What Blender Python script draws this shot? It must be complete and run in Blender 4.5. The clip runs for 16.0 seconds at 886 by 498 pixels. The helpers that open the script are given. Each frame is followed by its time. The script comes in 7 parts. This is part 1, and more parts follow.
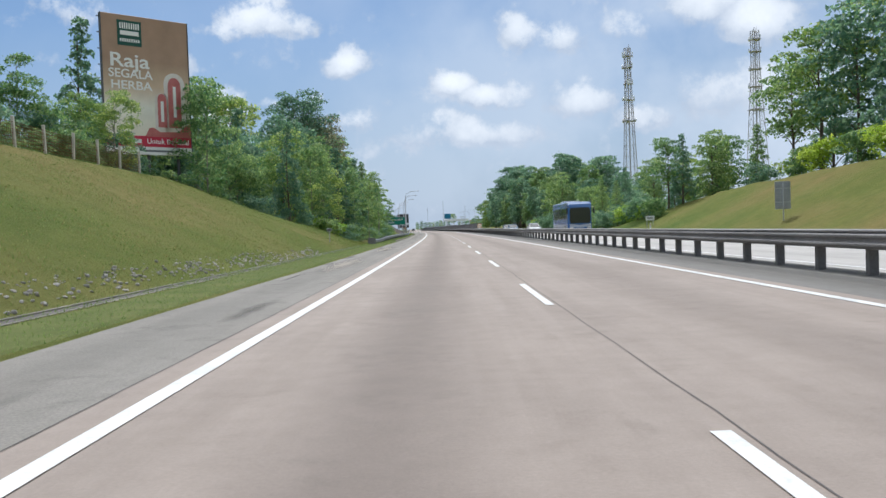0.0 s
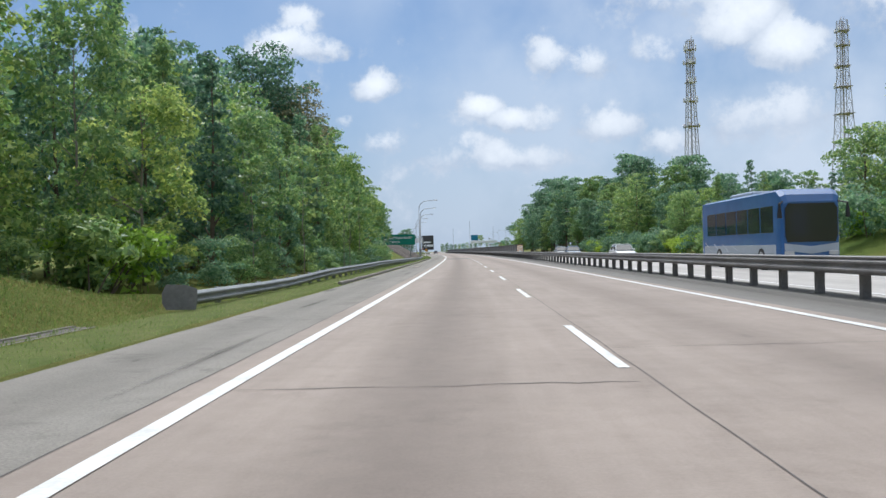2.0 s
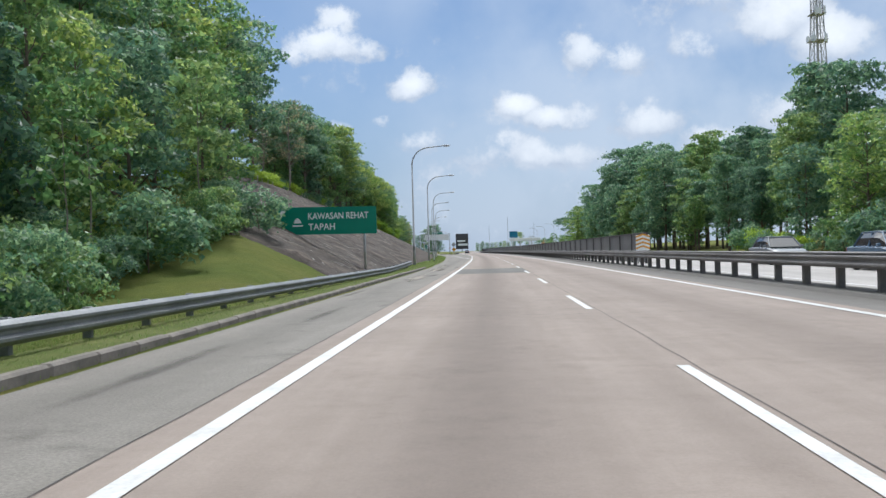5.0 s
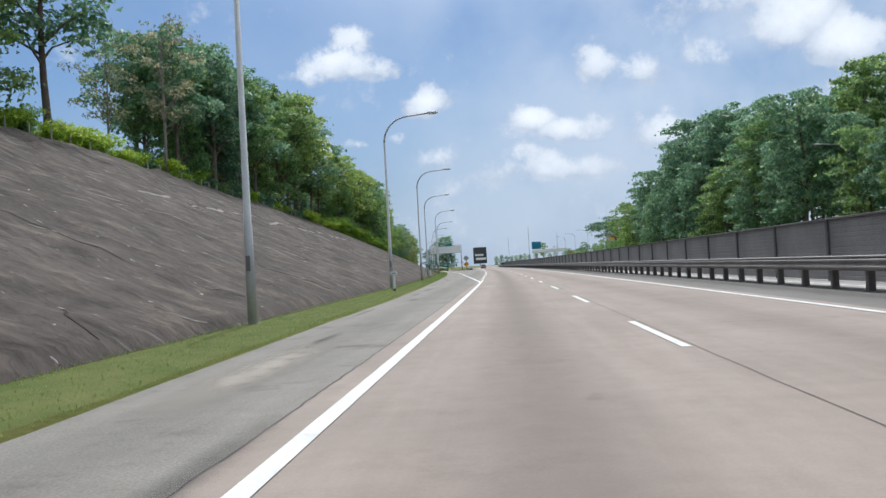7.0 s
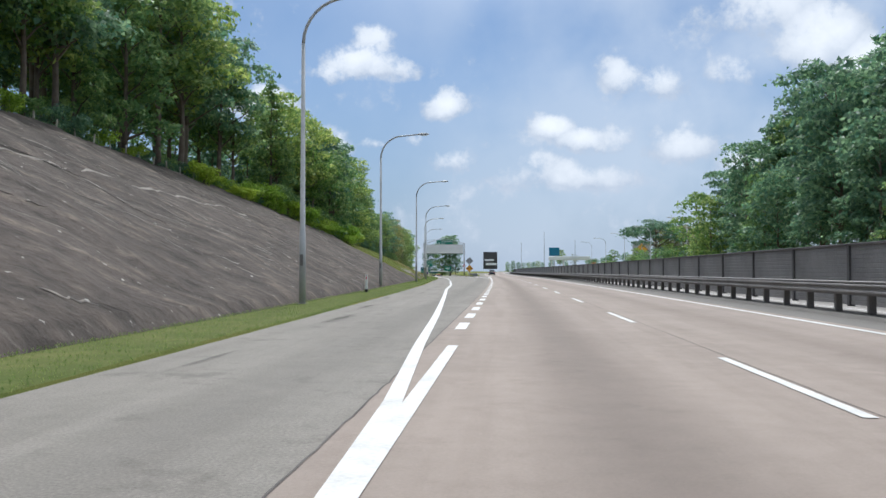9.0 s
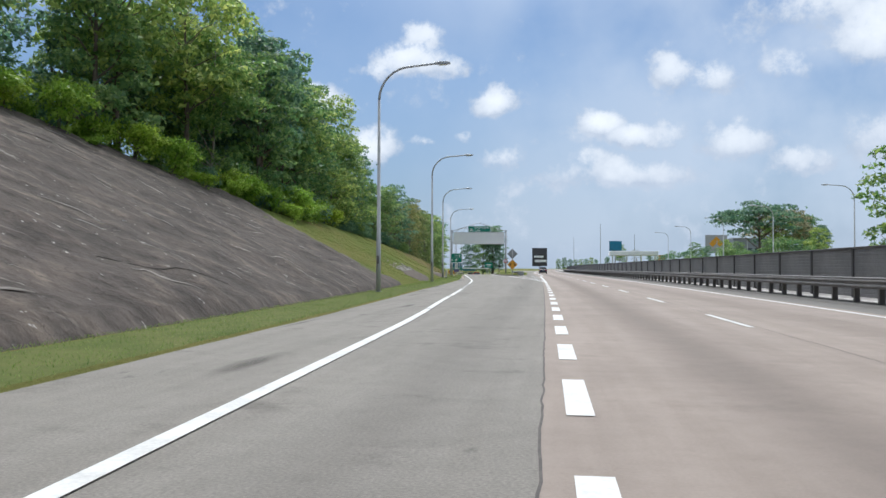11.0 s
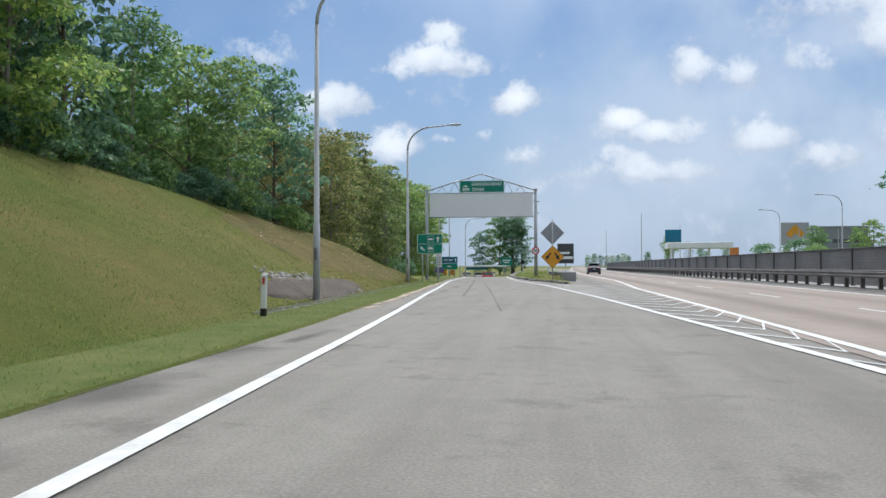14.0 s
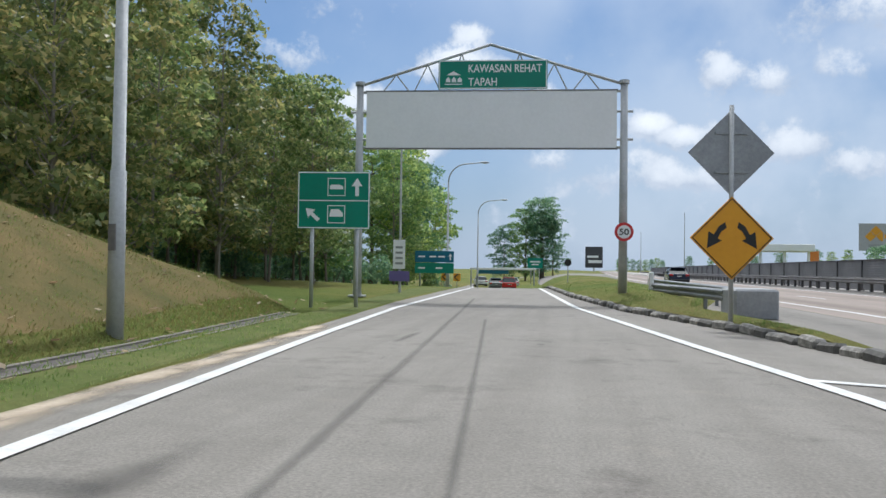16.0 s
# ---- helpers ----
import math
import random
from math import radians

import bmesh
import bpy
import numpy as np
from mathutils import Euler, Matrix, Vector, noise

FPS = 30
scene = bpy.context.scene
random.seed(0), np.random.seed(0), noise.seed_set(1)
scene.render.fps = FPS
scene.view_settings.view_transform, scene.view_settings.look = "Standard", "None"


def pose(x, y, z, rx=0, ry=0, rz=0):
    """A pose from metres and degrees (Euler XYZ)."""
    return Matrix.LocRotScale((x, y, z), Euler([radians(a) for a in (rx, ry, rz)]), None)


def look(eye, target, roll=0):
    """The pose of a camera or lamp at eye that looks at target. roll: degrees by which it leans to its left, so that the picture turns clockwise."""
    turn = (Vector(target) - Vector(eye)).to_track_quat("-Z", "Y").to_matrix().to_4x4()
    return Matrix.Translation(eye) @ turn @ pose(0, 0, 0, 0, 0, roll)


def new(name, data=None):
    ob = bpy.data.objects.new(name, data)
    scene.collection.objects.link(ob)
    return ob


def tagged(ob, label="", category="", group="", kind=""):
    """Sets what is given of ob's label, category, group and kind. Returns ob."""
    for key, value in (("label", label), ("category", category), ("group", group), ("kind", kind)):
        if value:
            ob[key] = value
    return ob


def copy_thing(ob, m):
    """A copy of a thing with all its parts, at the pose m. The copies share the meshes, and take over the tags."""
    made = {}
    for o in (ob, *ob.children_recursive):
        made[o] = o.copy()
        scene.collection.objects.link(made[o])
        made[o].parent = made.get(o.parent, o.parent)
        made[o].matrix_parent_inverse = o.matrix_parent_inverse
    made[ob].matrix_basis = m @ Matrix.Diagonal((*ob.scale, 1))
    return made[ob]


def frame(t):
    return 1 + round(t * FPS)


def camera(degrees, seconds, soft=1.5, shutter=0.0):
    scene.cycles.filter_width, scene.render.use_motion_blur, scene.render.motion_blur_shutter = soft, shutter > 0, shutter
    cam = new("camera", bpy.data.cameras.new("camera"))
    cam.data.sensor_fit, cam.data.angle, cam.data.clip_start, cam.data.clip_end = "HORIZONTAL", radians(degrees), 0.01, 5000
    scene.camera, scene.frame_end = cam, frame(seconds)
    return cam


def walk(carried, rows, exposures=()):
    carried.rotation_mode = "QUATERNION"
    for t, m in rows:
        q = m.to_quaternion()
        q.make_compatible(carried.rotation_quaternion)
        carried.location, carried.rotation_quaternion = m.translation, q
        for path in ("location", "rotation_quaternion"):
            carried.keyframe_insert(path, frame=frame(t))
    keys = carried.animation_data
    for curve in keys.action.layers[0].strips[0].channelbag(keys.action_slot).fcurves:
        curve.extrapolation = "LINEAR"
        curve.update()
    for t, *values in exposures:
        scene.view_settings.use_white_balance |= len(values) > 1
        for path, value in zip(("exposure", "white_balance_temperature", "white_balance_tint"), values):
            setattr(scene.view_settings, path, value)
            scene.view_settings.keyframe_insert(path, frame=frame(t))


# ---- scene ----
cam = camera(55.82, 16.0)
PATH = [
    (0, (-3.009, -0.006, 1.166), (-2.9575, 1.9929, 1.1163), -2.00),
    (0.5, (-2.645, 12.797, 1.140), (-2.6184, 14.7968, 1.1087), -2.13),
    (1, (-2.322, 25.953, 1.157), (-2.3117, 27.9533, 1.1454), -1.43),
    (1.5, (-1.905, 38.089, 1.179), (-1.9085, 40.0890, 1.1829), -1.40),
    (2, (-1.549, 51.999, 1.156), (-1.5587, 53.9992, 1.1614), -1.32),
    (2.5, (-1.202, 64.449, 1.169), (-1.2264, 66.4485, 1.1669), -1.61),
    (3, (-0.948, 77.671, 1.155), (-0.9827, 79.6705, 1.1454), -1.79),
    (3.5, (-0.662, 90.797, 1.194), (-0.7114, 92.7963, 1.1880), -2.09),
    (4, (-0.501, 103.638, 1.185), (-0.5656, 105.6373, 1.1860), -1.82),
    (6.5, (-0.324, 167.576, 1.061), (-0.4717, 169.5702, 1.0753), -2.45),
    (7, (-0.351, 181.585, 1.133), (-0.4927, 183.5795, 1.1774), -3.19),
    (7.5, (-0.472, 194.773, 1.120), (-0.6150, 196.7679, 1.1492), -1.71),
    (8, (-0.602, 207.647, 1.160), (-0.7559, 209.6409, 1.1839), -0.87),
    (8.5, (-0.796, 220.623, 1.136), (-0.9593, 222.6156, 1.1830), -0.70),
    (9, (-1.060, 233.281, 1.135), (-1.2285, 235.2732, 1.1881), -0.02),
    (11.5, (-3.556, 295.729, 1.144), (-3.8697, 297.7038, 1.1863), 0.30),
    (12, (-4.414, 308.368, 1.162), (-4.7501, 310.3389, 1.1999), 0.40),
    (12.5, (-5.184, 319.878, 1.183), (-5.5362, 321.8461, 1.2196), -0.06),
    (13, (-6.331, 331.715, 1.183), (-6.6797, 333.6836, 1.2282), 0.26),
    (13.5, (-7.296, 342.966, 1.159), (-7.6466, 344.9349, 1.2114), 0.44),
    (14, (-8.246, 353.694, 1.101), (-8.5815, 355.6649, 1.1422), -0.14),
    (14.5, (-9.310, 363.710, 1.101), (-9.6513, 365.6801, 1.1369), -0.10),
    (15, (-10.388, 374.956, 1.116), (-10.7671, 376.9196, 1.1514), 0.05),
    (15.5, (-11.468, 384.108, 1.083), (-11.8677, 386.0675, 1.1201), 0.53),
    (16, (-12.698, 394.404, 1.070), (-13.0900, 396.3645, 1.1161), 0.81),
]
EXPOSURES = [(0.0, 0.0, 5850, 9), (16.0, 0.0, 5850, 9)]
walk(cam, [(t, look(e, g, r)) for t, e, g, r in PATH], EXPOSURES)

# ---- world, sun ----
SUN_AZ, SUN_EL = -6.0, 57.0        # degrees to the right of +y, and above the horizon
world = bpy.data.worlds.new("sky")
scene.world = world
world.use_nodes = True


def build_sky(nt):
    N, L = nt.nodes, nt.links
    N.clear()

    def nd(kind, **kw):
        n = N.new(kind)
        for k, v in kw.items():
            if k == "op":
                n.operation = v
        return n

    def math2(op, a, b=None, c=None, clamp=False):
        n = N.new("ShaderNodeMath")
        n.operation, n.use_clamp = op, clamp
        for i, v in enumerate((a, b, c)):
            if v is None:
                continue
            if isinstance(v, (int, float)):
                n.inputs[i].default_value = v
            else:
                L.new(v, n.inputs[i])
        return n.outputs[0]

    sky = N.new("ShaderNodeTexSky")
    sky.sky_type, sky.sun_disc = "NISHITA", False
    sky.sun_elevation, sky.sun_rotation = radians(SUN_EL), radians(SUN_AZ)
    sky.air_density, sky.dust_density, sky.ozone_density = 1.0, 1.2, 1.5
    co = N.new("ShaderNodeTexCoord").outputs["Generated"]
    nz = N.new("ShaderNodeTexNoise")
    nz.inputs["Scale"].default_value, nz.inputs["Detail"].default_value = 12.5, 10.0
    nz.inputs["Roughness"].default_value = 0.62
    L.new(co, nz.inputs["Vector"])
    nb = N.new("ShaderNodeTexNoise")
    nb.inputs["Scale"].default_value, nb.inputs["Detail"].default_value = 5.0, 8.0
    L.new(co, nb.inputs["Vector"])
    sx = N.new("ShaderNodeSeparateXYZ")
    L.new(co, sx.inputs[0])
    cx, cy, cz = sx.outputs
    az = math2("MULTIPLY", math2("ARCTAN2", cx, cy), 57.2958)
    el = math2("MULTIPLY", math2("ARCSINE", cz), 57.2958)
    nf = math2("SUBTRACT", nz.outputs["Fac"], 0.5)
    # the clouds' outlines are pushed about, so that no two edges are alike
    wp = N.new("ShaderNodeTexNoise")
    wp.inputs["Scale"].default_value, wp.inputs["Detail"].default_value, wp.inputs["Roughness"].default_value = 11.0, 6.0, 0.6
    L.new(co, wp.inputs["Vector"])
    wx = N.new("ShaderNodeSeparateColor")
    L.new(wp.outputs["Color"], wx.inputs[0])
    azw = math2("MULTIPLY_ADD", math2("SUBTRACT", wx.outputs[0], 0.5), 3.6, az)
    elw = math2("MULTIPLY_ADD", math2("SUBTRACT", wx.outputs[1], 0.5), 3.0, el)
    dens = lit = None
    for a, e, w, h, s in CUMULUS:
        dx = math2("DIVIDE", math2("SUBTRACT", azw, a), w)
        dy0 = math2("DIVIDE", math2("SUBTRACT", elw, e), h)
        dy = math2("MAXIMUM", dy0, math2("MULTIPLY", dy0, -1.35))
        q = math2("MULTIPLY_ADD", dx, dx, math2("MULTIPLY", dy, dy))
        d = math2("MULTIPLY", math2("SUBTRACT", 1.0, q), s)
        g = math2("MULTIPLY_ADD", dy0, 0.55, d)
        dens = d if dens is None else math2("MAXIMUM", dens, d)
        lit = g if lit is None else math2("MAXIMUM", lit, g)
    # scattered clouds over all the rest of the sky, unseen, thickened for fill light
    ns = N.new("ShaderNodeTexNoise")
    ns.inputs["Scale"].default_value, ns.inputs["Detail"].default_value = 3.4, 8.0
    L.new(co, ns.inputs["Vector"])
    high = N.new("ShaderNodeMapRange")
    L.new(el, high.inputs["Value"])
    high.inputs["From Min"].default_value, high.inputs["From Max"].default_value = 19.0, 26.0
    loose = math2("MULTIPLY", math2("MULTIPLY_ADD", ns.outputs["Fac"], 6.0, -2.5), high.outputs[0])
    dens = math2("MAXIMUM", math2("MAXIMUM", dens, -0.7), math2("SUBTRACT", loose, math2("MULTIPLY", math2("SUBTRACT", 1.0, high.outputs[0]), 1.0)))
    n2 = N.new("ShaderNodeTexNoise")
    n2.inputs["Scale"].default_value, n2.inputs["Detail"].default_value, n2.inputs["Roughness"].default_value = 42.0, 8.0, 0.65
    L.new(co, n2.inputs["Vector"])
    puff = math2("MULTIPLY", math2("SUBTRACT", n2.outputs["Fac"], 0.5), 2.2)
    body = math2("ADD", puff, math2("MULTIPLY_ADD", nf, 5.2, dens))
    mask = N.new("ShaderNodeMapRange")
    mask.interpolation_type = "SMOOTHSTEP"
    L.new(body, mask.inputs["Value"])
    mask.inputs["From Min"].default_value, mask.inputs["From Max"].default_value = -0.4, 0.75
    # thin high veil and milky horizon
    veil = N.new("ShaderNodeMapRange")
    L.new(nb.outputs["Fac"], veil.inputs["Value"])
    veil.inputs["From Min"].default_value, veil.inputs["From Max"].default_value = 0.33, 0.60
    veil.inputs["To Max"].default_value = 0.88
    right = N.new("ShaderNodeMapRange")
    L.new(az, right.inputs["Value"])
    right.inputs["From Min"].default_value, right.inputs["From Max"].default_value = -12.0, 16.0
    right.inputs["To Min"].default_value, right.inputs["To Max"].default_value = 0.2, 1.0
    low = N.new("ShaderNodeMapRange")
    L.new(el, low.inputs["Value"])
    low.inputs["From Min"].default_value, low.inputs["From Max"].default_value = 1.0, 13.0
    low.inputs["To Min"].default_value, low.inputs["To Max"].default_value = 0.85, 0.15
    thin = math2("MULTIPLY", veil.outputs[0], right.outputs[0], clamp=True)

    def mix(fac, a, b):
        m = N.new("ShaderNodeMix")
        m.data_type = "RGBA"
        for s, v in ((m.inputs[0], fac), (m.inputs[6], a), (m.inputs[7], b)):
            if isinstance(v, tuple):
                s.default_value = (*v, 1)
            elif isinstance(v, (int, float)):
                s.default_value = v
            else:
                L.new(v, s)
        return m.outputs[2]

    scale = N.new("ShaderNodeVectorMath")
    scale.operation = "MULTIPLY"
    L.new(sky.outputs[0], scale.inputs[0])
    scale.inputs[1].default_value = SKY_TINT
    hazed = mix(thin, mix(low.outputs[0], scale.outputs[0], HAZE), VEIL)
    shade = N.new("ShaderNodeMapRange")
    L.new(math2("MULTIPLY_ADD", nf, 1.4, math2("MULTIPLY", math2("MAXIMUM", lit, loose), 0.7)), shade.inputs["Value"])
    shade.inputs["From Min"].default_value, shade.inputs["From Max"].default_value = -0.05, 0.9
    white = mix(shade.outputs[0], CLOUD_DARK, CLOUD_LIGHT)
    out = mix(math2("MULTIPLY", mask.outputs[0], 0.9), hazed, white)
    # a broad glow round the sun, out of view, added as soft fill light
    a, e = radians(SUN_AZ), radians(SUN_EL)
    dt = N.new("ShaderNodeVectorMath")
    dt.operation = "DOT_PRODUCT"
    L.new(co, dt.inputs[0])
    dt.inputs[1].default_value = (math.sin(a) * math.cos(e), math.cos(a) * math.cos(e), math.sin(e))
    glare = N.new("ShaderNodeMapRange")
    glare.interpolation_type = "SMOOTHERSTEP"
    L.new(dt.outputs["Value"], glare.inputs["Value"])
    glare.inputs["From Min"].default_value, glare.inputs["From Max"].default_value = 0.74, 1.0
    out = mix(glare.outputs[0], out, GLARE)
    bg = N.new("ShaderNodeBackground")
    bg.inputs["Strength"].default_value = 0.15
    L.new(out, bg.inputs["Color"])
    L.new(bg.outputs[0], N.new("ShaderNodeOutputWorld").inputs["Surface"])


SKY_TINT = (0.36, 0.46, 0.55)
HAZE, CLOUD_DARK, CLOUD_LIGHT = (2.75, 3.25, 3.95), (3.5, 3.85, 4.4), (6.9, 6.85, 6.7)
VEIL, GLARE = (4.5, 4.85, 5.3), (22.0, 21.0, 19.5)
# azimuth, height, half width, half height (degrees), weight
CUMULUS = [(-10.4, 13.9, 3.3, 1.4, 1.2), (-9.6, 15.2, 1.7, 1.5, 1.1), (-12.6, 13.2, 1.8, 0.8, 0.9), (-7.9, 13.6, 1.4, 1.0, 0.8),
           (-4.6, 11.1, 1.6, 1.2, 1.0), (-3.8, 7.6, 1.4, 1.0, 0.8), (-6.7, 9.1, 0.9, 0.6, 0.7), (-9.2, 8.4, 0.8, 0.5, 0.7)]
CUMULUS += [(2.6, 9.3, 1.7, 1.2, 1.1), (4.7, 8.5, 2.3, 1.0, 1.0), (7.0, 8.7, 1.4, 0.9, 0.7), (5.0, 5.9, 3.2, 1.0, 0.6), (0.6, 6.3, 2.2, 0.9, 0.4),
            (7.3, 12.6, 1.9, 1.3, 0.9), (9.9, 12.2, 2.2, 1.2, 0.8), (15.0, 12.6, 2.2, 1.7, 0.9)]
CUMULUS += [(19.5, 13.9, 3.0, 2.4, 1.0), (22.8, 12.0, 2.6, 1.6, 0.9), (11.3, 8.2, 1.9, 1.4, 0.7), (15.1, 7.0, 1.8, 0.9, 0.65),
            (-17.3, 10.9, 2.1, 1.1, 0.8), (-13.1, 7.9, 2.6, 1.7, 1.1), (-21.8, 14.3, 2.1, 1.3, 0.6), (20.5, 8.0, 4.0, 1.6, 0.5), (16.5, 16.2, 4.0, 1.6, 0.7)]
CUMULUS += [(32.0, 14.0, 6.0, 3.0, 1.0), (-38.0, 18.0, 8.0, 3.0, 1.0), (60.0, 22.0, 10.0, 4.0, 1.0),
            (120.0, 20.0, 12.0, 5.0, 1.0), (-110.0, 24.0, 12.0, 5.0, 1.0), (175.0, 18.0, 10.0, 4.0, 1.0)]
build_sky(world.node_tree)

sun = new("sun", bpy.data.lights.new("sun", "SUN"))
sun.data.energy, sun.data.angle, sun.data.color = 2.2, radians(0.6), (1.0, 0.95, 0.87)
_a, _e = radians(SUN_AZ), radians(SUN_EL)
sun.matrix_world = look((0, 0, 60), (-math.sin(_a) * math.cos(_e), -math.cos(_a) * math.cos(_e), 60 - math.sin(_e)))


# ---- the line of the road ----
def xr(y):
    """Where the middle of the slow lane lies, in x, at y: a long bend to the left that straightens out."""
    u = min(y, 420.0) - 200.0
    x = -9.42e-5 * u * u - 4.8e-8 * u ** 3
    if y > 420.0:
        v = min(y - 420.0, 183.0)
        x += -0.048 * v + 9.0e-5 * v * v
        if y > 603.0:
            x -= 0.015 * (y - 603.0)
    return x


def dip(off, y):
    """How far the exit road and the land left of it fall away beyond the gantry."""
    if y < 436 or off > -6:
        return 0.0
    k = min(1.0, (y - 436) / 62)
    c = min(1.0, max(0.0, (kerb_line(y) + 2.4 - off) / 3.0))
    return -1.45 * k * k * (3 - 2 * k) * c


def at(off, y, z=0.0):
    return (off + xr(y), y, z + dip(off, y))


def heading(y):
    """Turn about z, in degrees, that lays +y along the road."""
    return math.degrees(math.atan2(-(xr(y + 1) - xr(y - 1)), 2.0))


def curve(table):
    ys, vs = zip(*table)
    return lambda y: float(np.interp(y, ys, vs))


verge = curve([(-80, -4.1), (60, -4.2), (188, -4.25), (201, -4.6), (214, -4.75), (228, -5.13), (241, -5.55), (257, -6.05), (302, -7.5), (315, -8.1),
               (326, -8.65), (338, -9.1), (349, -9.5), (359, -9.9), (369, -10.5), (374, -10.95), (380, -11.3), (390, -12.1), (399, -12.75), (408, -13.35), (420, -14.3), (441, -15.2), (470, -18.4), (500, -23.5), (560, -28.0), (700, -30.0)])
toe = curve([(-80, -6.3), (150, -6.4), (191, -6.45), (243, -7.45), (309, -9.85), (329, -10.75), (404, -14.5), (440, -17.8), (470, -21.5), (500, -27.0), (560, -32.0), (700, -36.0)])
ridge = curve([(-80, 12.0), (40, 11.8), (55, 11.3), (58, 8.0), (61, 5.5), (64, 3.5), (70, 0.8), (74, 0.0), (150, 0.0), (160, 3.0),
               (175, 10.0), (208, 18.0), (228, 21.0), (253, 20.4), (299, 19.0), (320, 16.6), (328, 13.5), (340, 10.6), (365, 11.0)]
              + [(385, 9.4), (395, 7.7), (402, 6.5), (407, 5.0), (410, 3.0), (414, 0.3), (420, 0.0)])
ridge_right = curve([(-80, 14.0), (60, 13.0), (80, 11.5), (95, 10.0), (105, 6.0), (112, 2.0), (118, 0.0)])
exit_left = curve([(236.5, -1.80), (240.5, -1.95), (246, -2.3), (255, -2.77), (285.7, -4.55), (300, -5.07), (304.5, -5.3), (312.7, -5.8), (318, -6.05), (324, -6.37), (331, -6.75), (338, -7.2),
                   (347, -7.68), (357, -8.3), (367, -9.1), (374.5, -9.77), (379, -10.2), (387, -10.95), (395, -11.6), (407, -12.7), (416, -13.4), (441, -14.3), (470, -17.2), (500, -22.2), (560, -26.5), (700, -28.0)])
exit_right = curve([(350, -1.78), (352.6, -1.86), (363, -2.5), (372.5, -3.38), (384, -4.4), (392.4, -5.3), (402, -6.3), (407, -7.05), (418.5, -8.65), (441, -10.4), (470, -12.0), (500, -14.0), (560, -18.0), (700, -19.0)])
kerb_line = curve([(405, -5.1), (410, -5.85), (417, -7.45), (428, -8.85), (441, -9.9), (470, -11.2), (500, -13.2), (560, -17.0), (700, -18.0)])
SLOPE1, SLOPE2 = 0.45, 0.5


def bumps(x, y, s):
    return noise.noise(Vector((x / s, y / s, 3.7)))


def ground_z(off, y, sunk=False):
    """The height of the land at a distance off from the middle of the lane."""
    left, t = verge(y), toe(y)
    if off > left and off < 21.5:
        return -0.07
    if off <= left:
        d = t - off
        if d < 0:
            return 0.02 + 0.02 * bumps(off, y, 0.8)
        k = SLOPE1 if y < 120 else SLOPE2
        r = ridge(y)
        z = k * min(d, r)
        if d > r:
            z += 0.03 * min(d - r, 60)
        fade = min(1.0, d / 1.5)
        if 164.5 < y < 334 and 0.4 < d < r - 0.3 and sunk:
            z -= 0.45
        return 0.02 + z + fade * (0.16 * bumps(off, y, 5.0) + 0.06 * bumps(off, y, 1.6))
    d = off - 23.0
    if d < 0:
        return 0.0
    r = ridge_right(y)
    z = 0.45 * min(d, r) + (0.04 * min(d - r, 60) if d > r else 0)
    return z + min(1.0, d / 1.5) * (0.18 * bumps(off, y, 5.0) + 0.05 * bumps(off, y, 1.5))


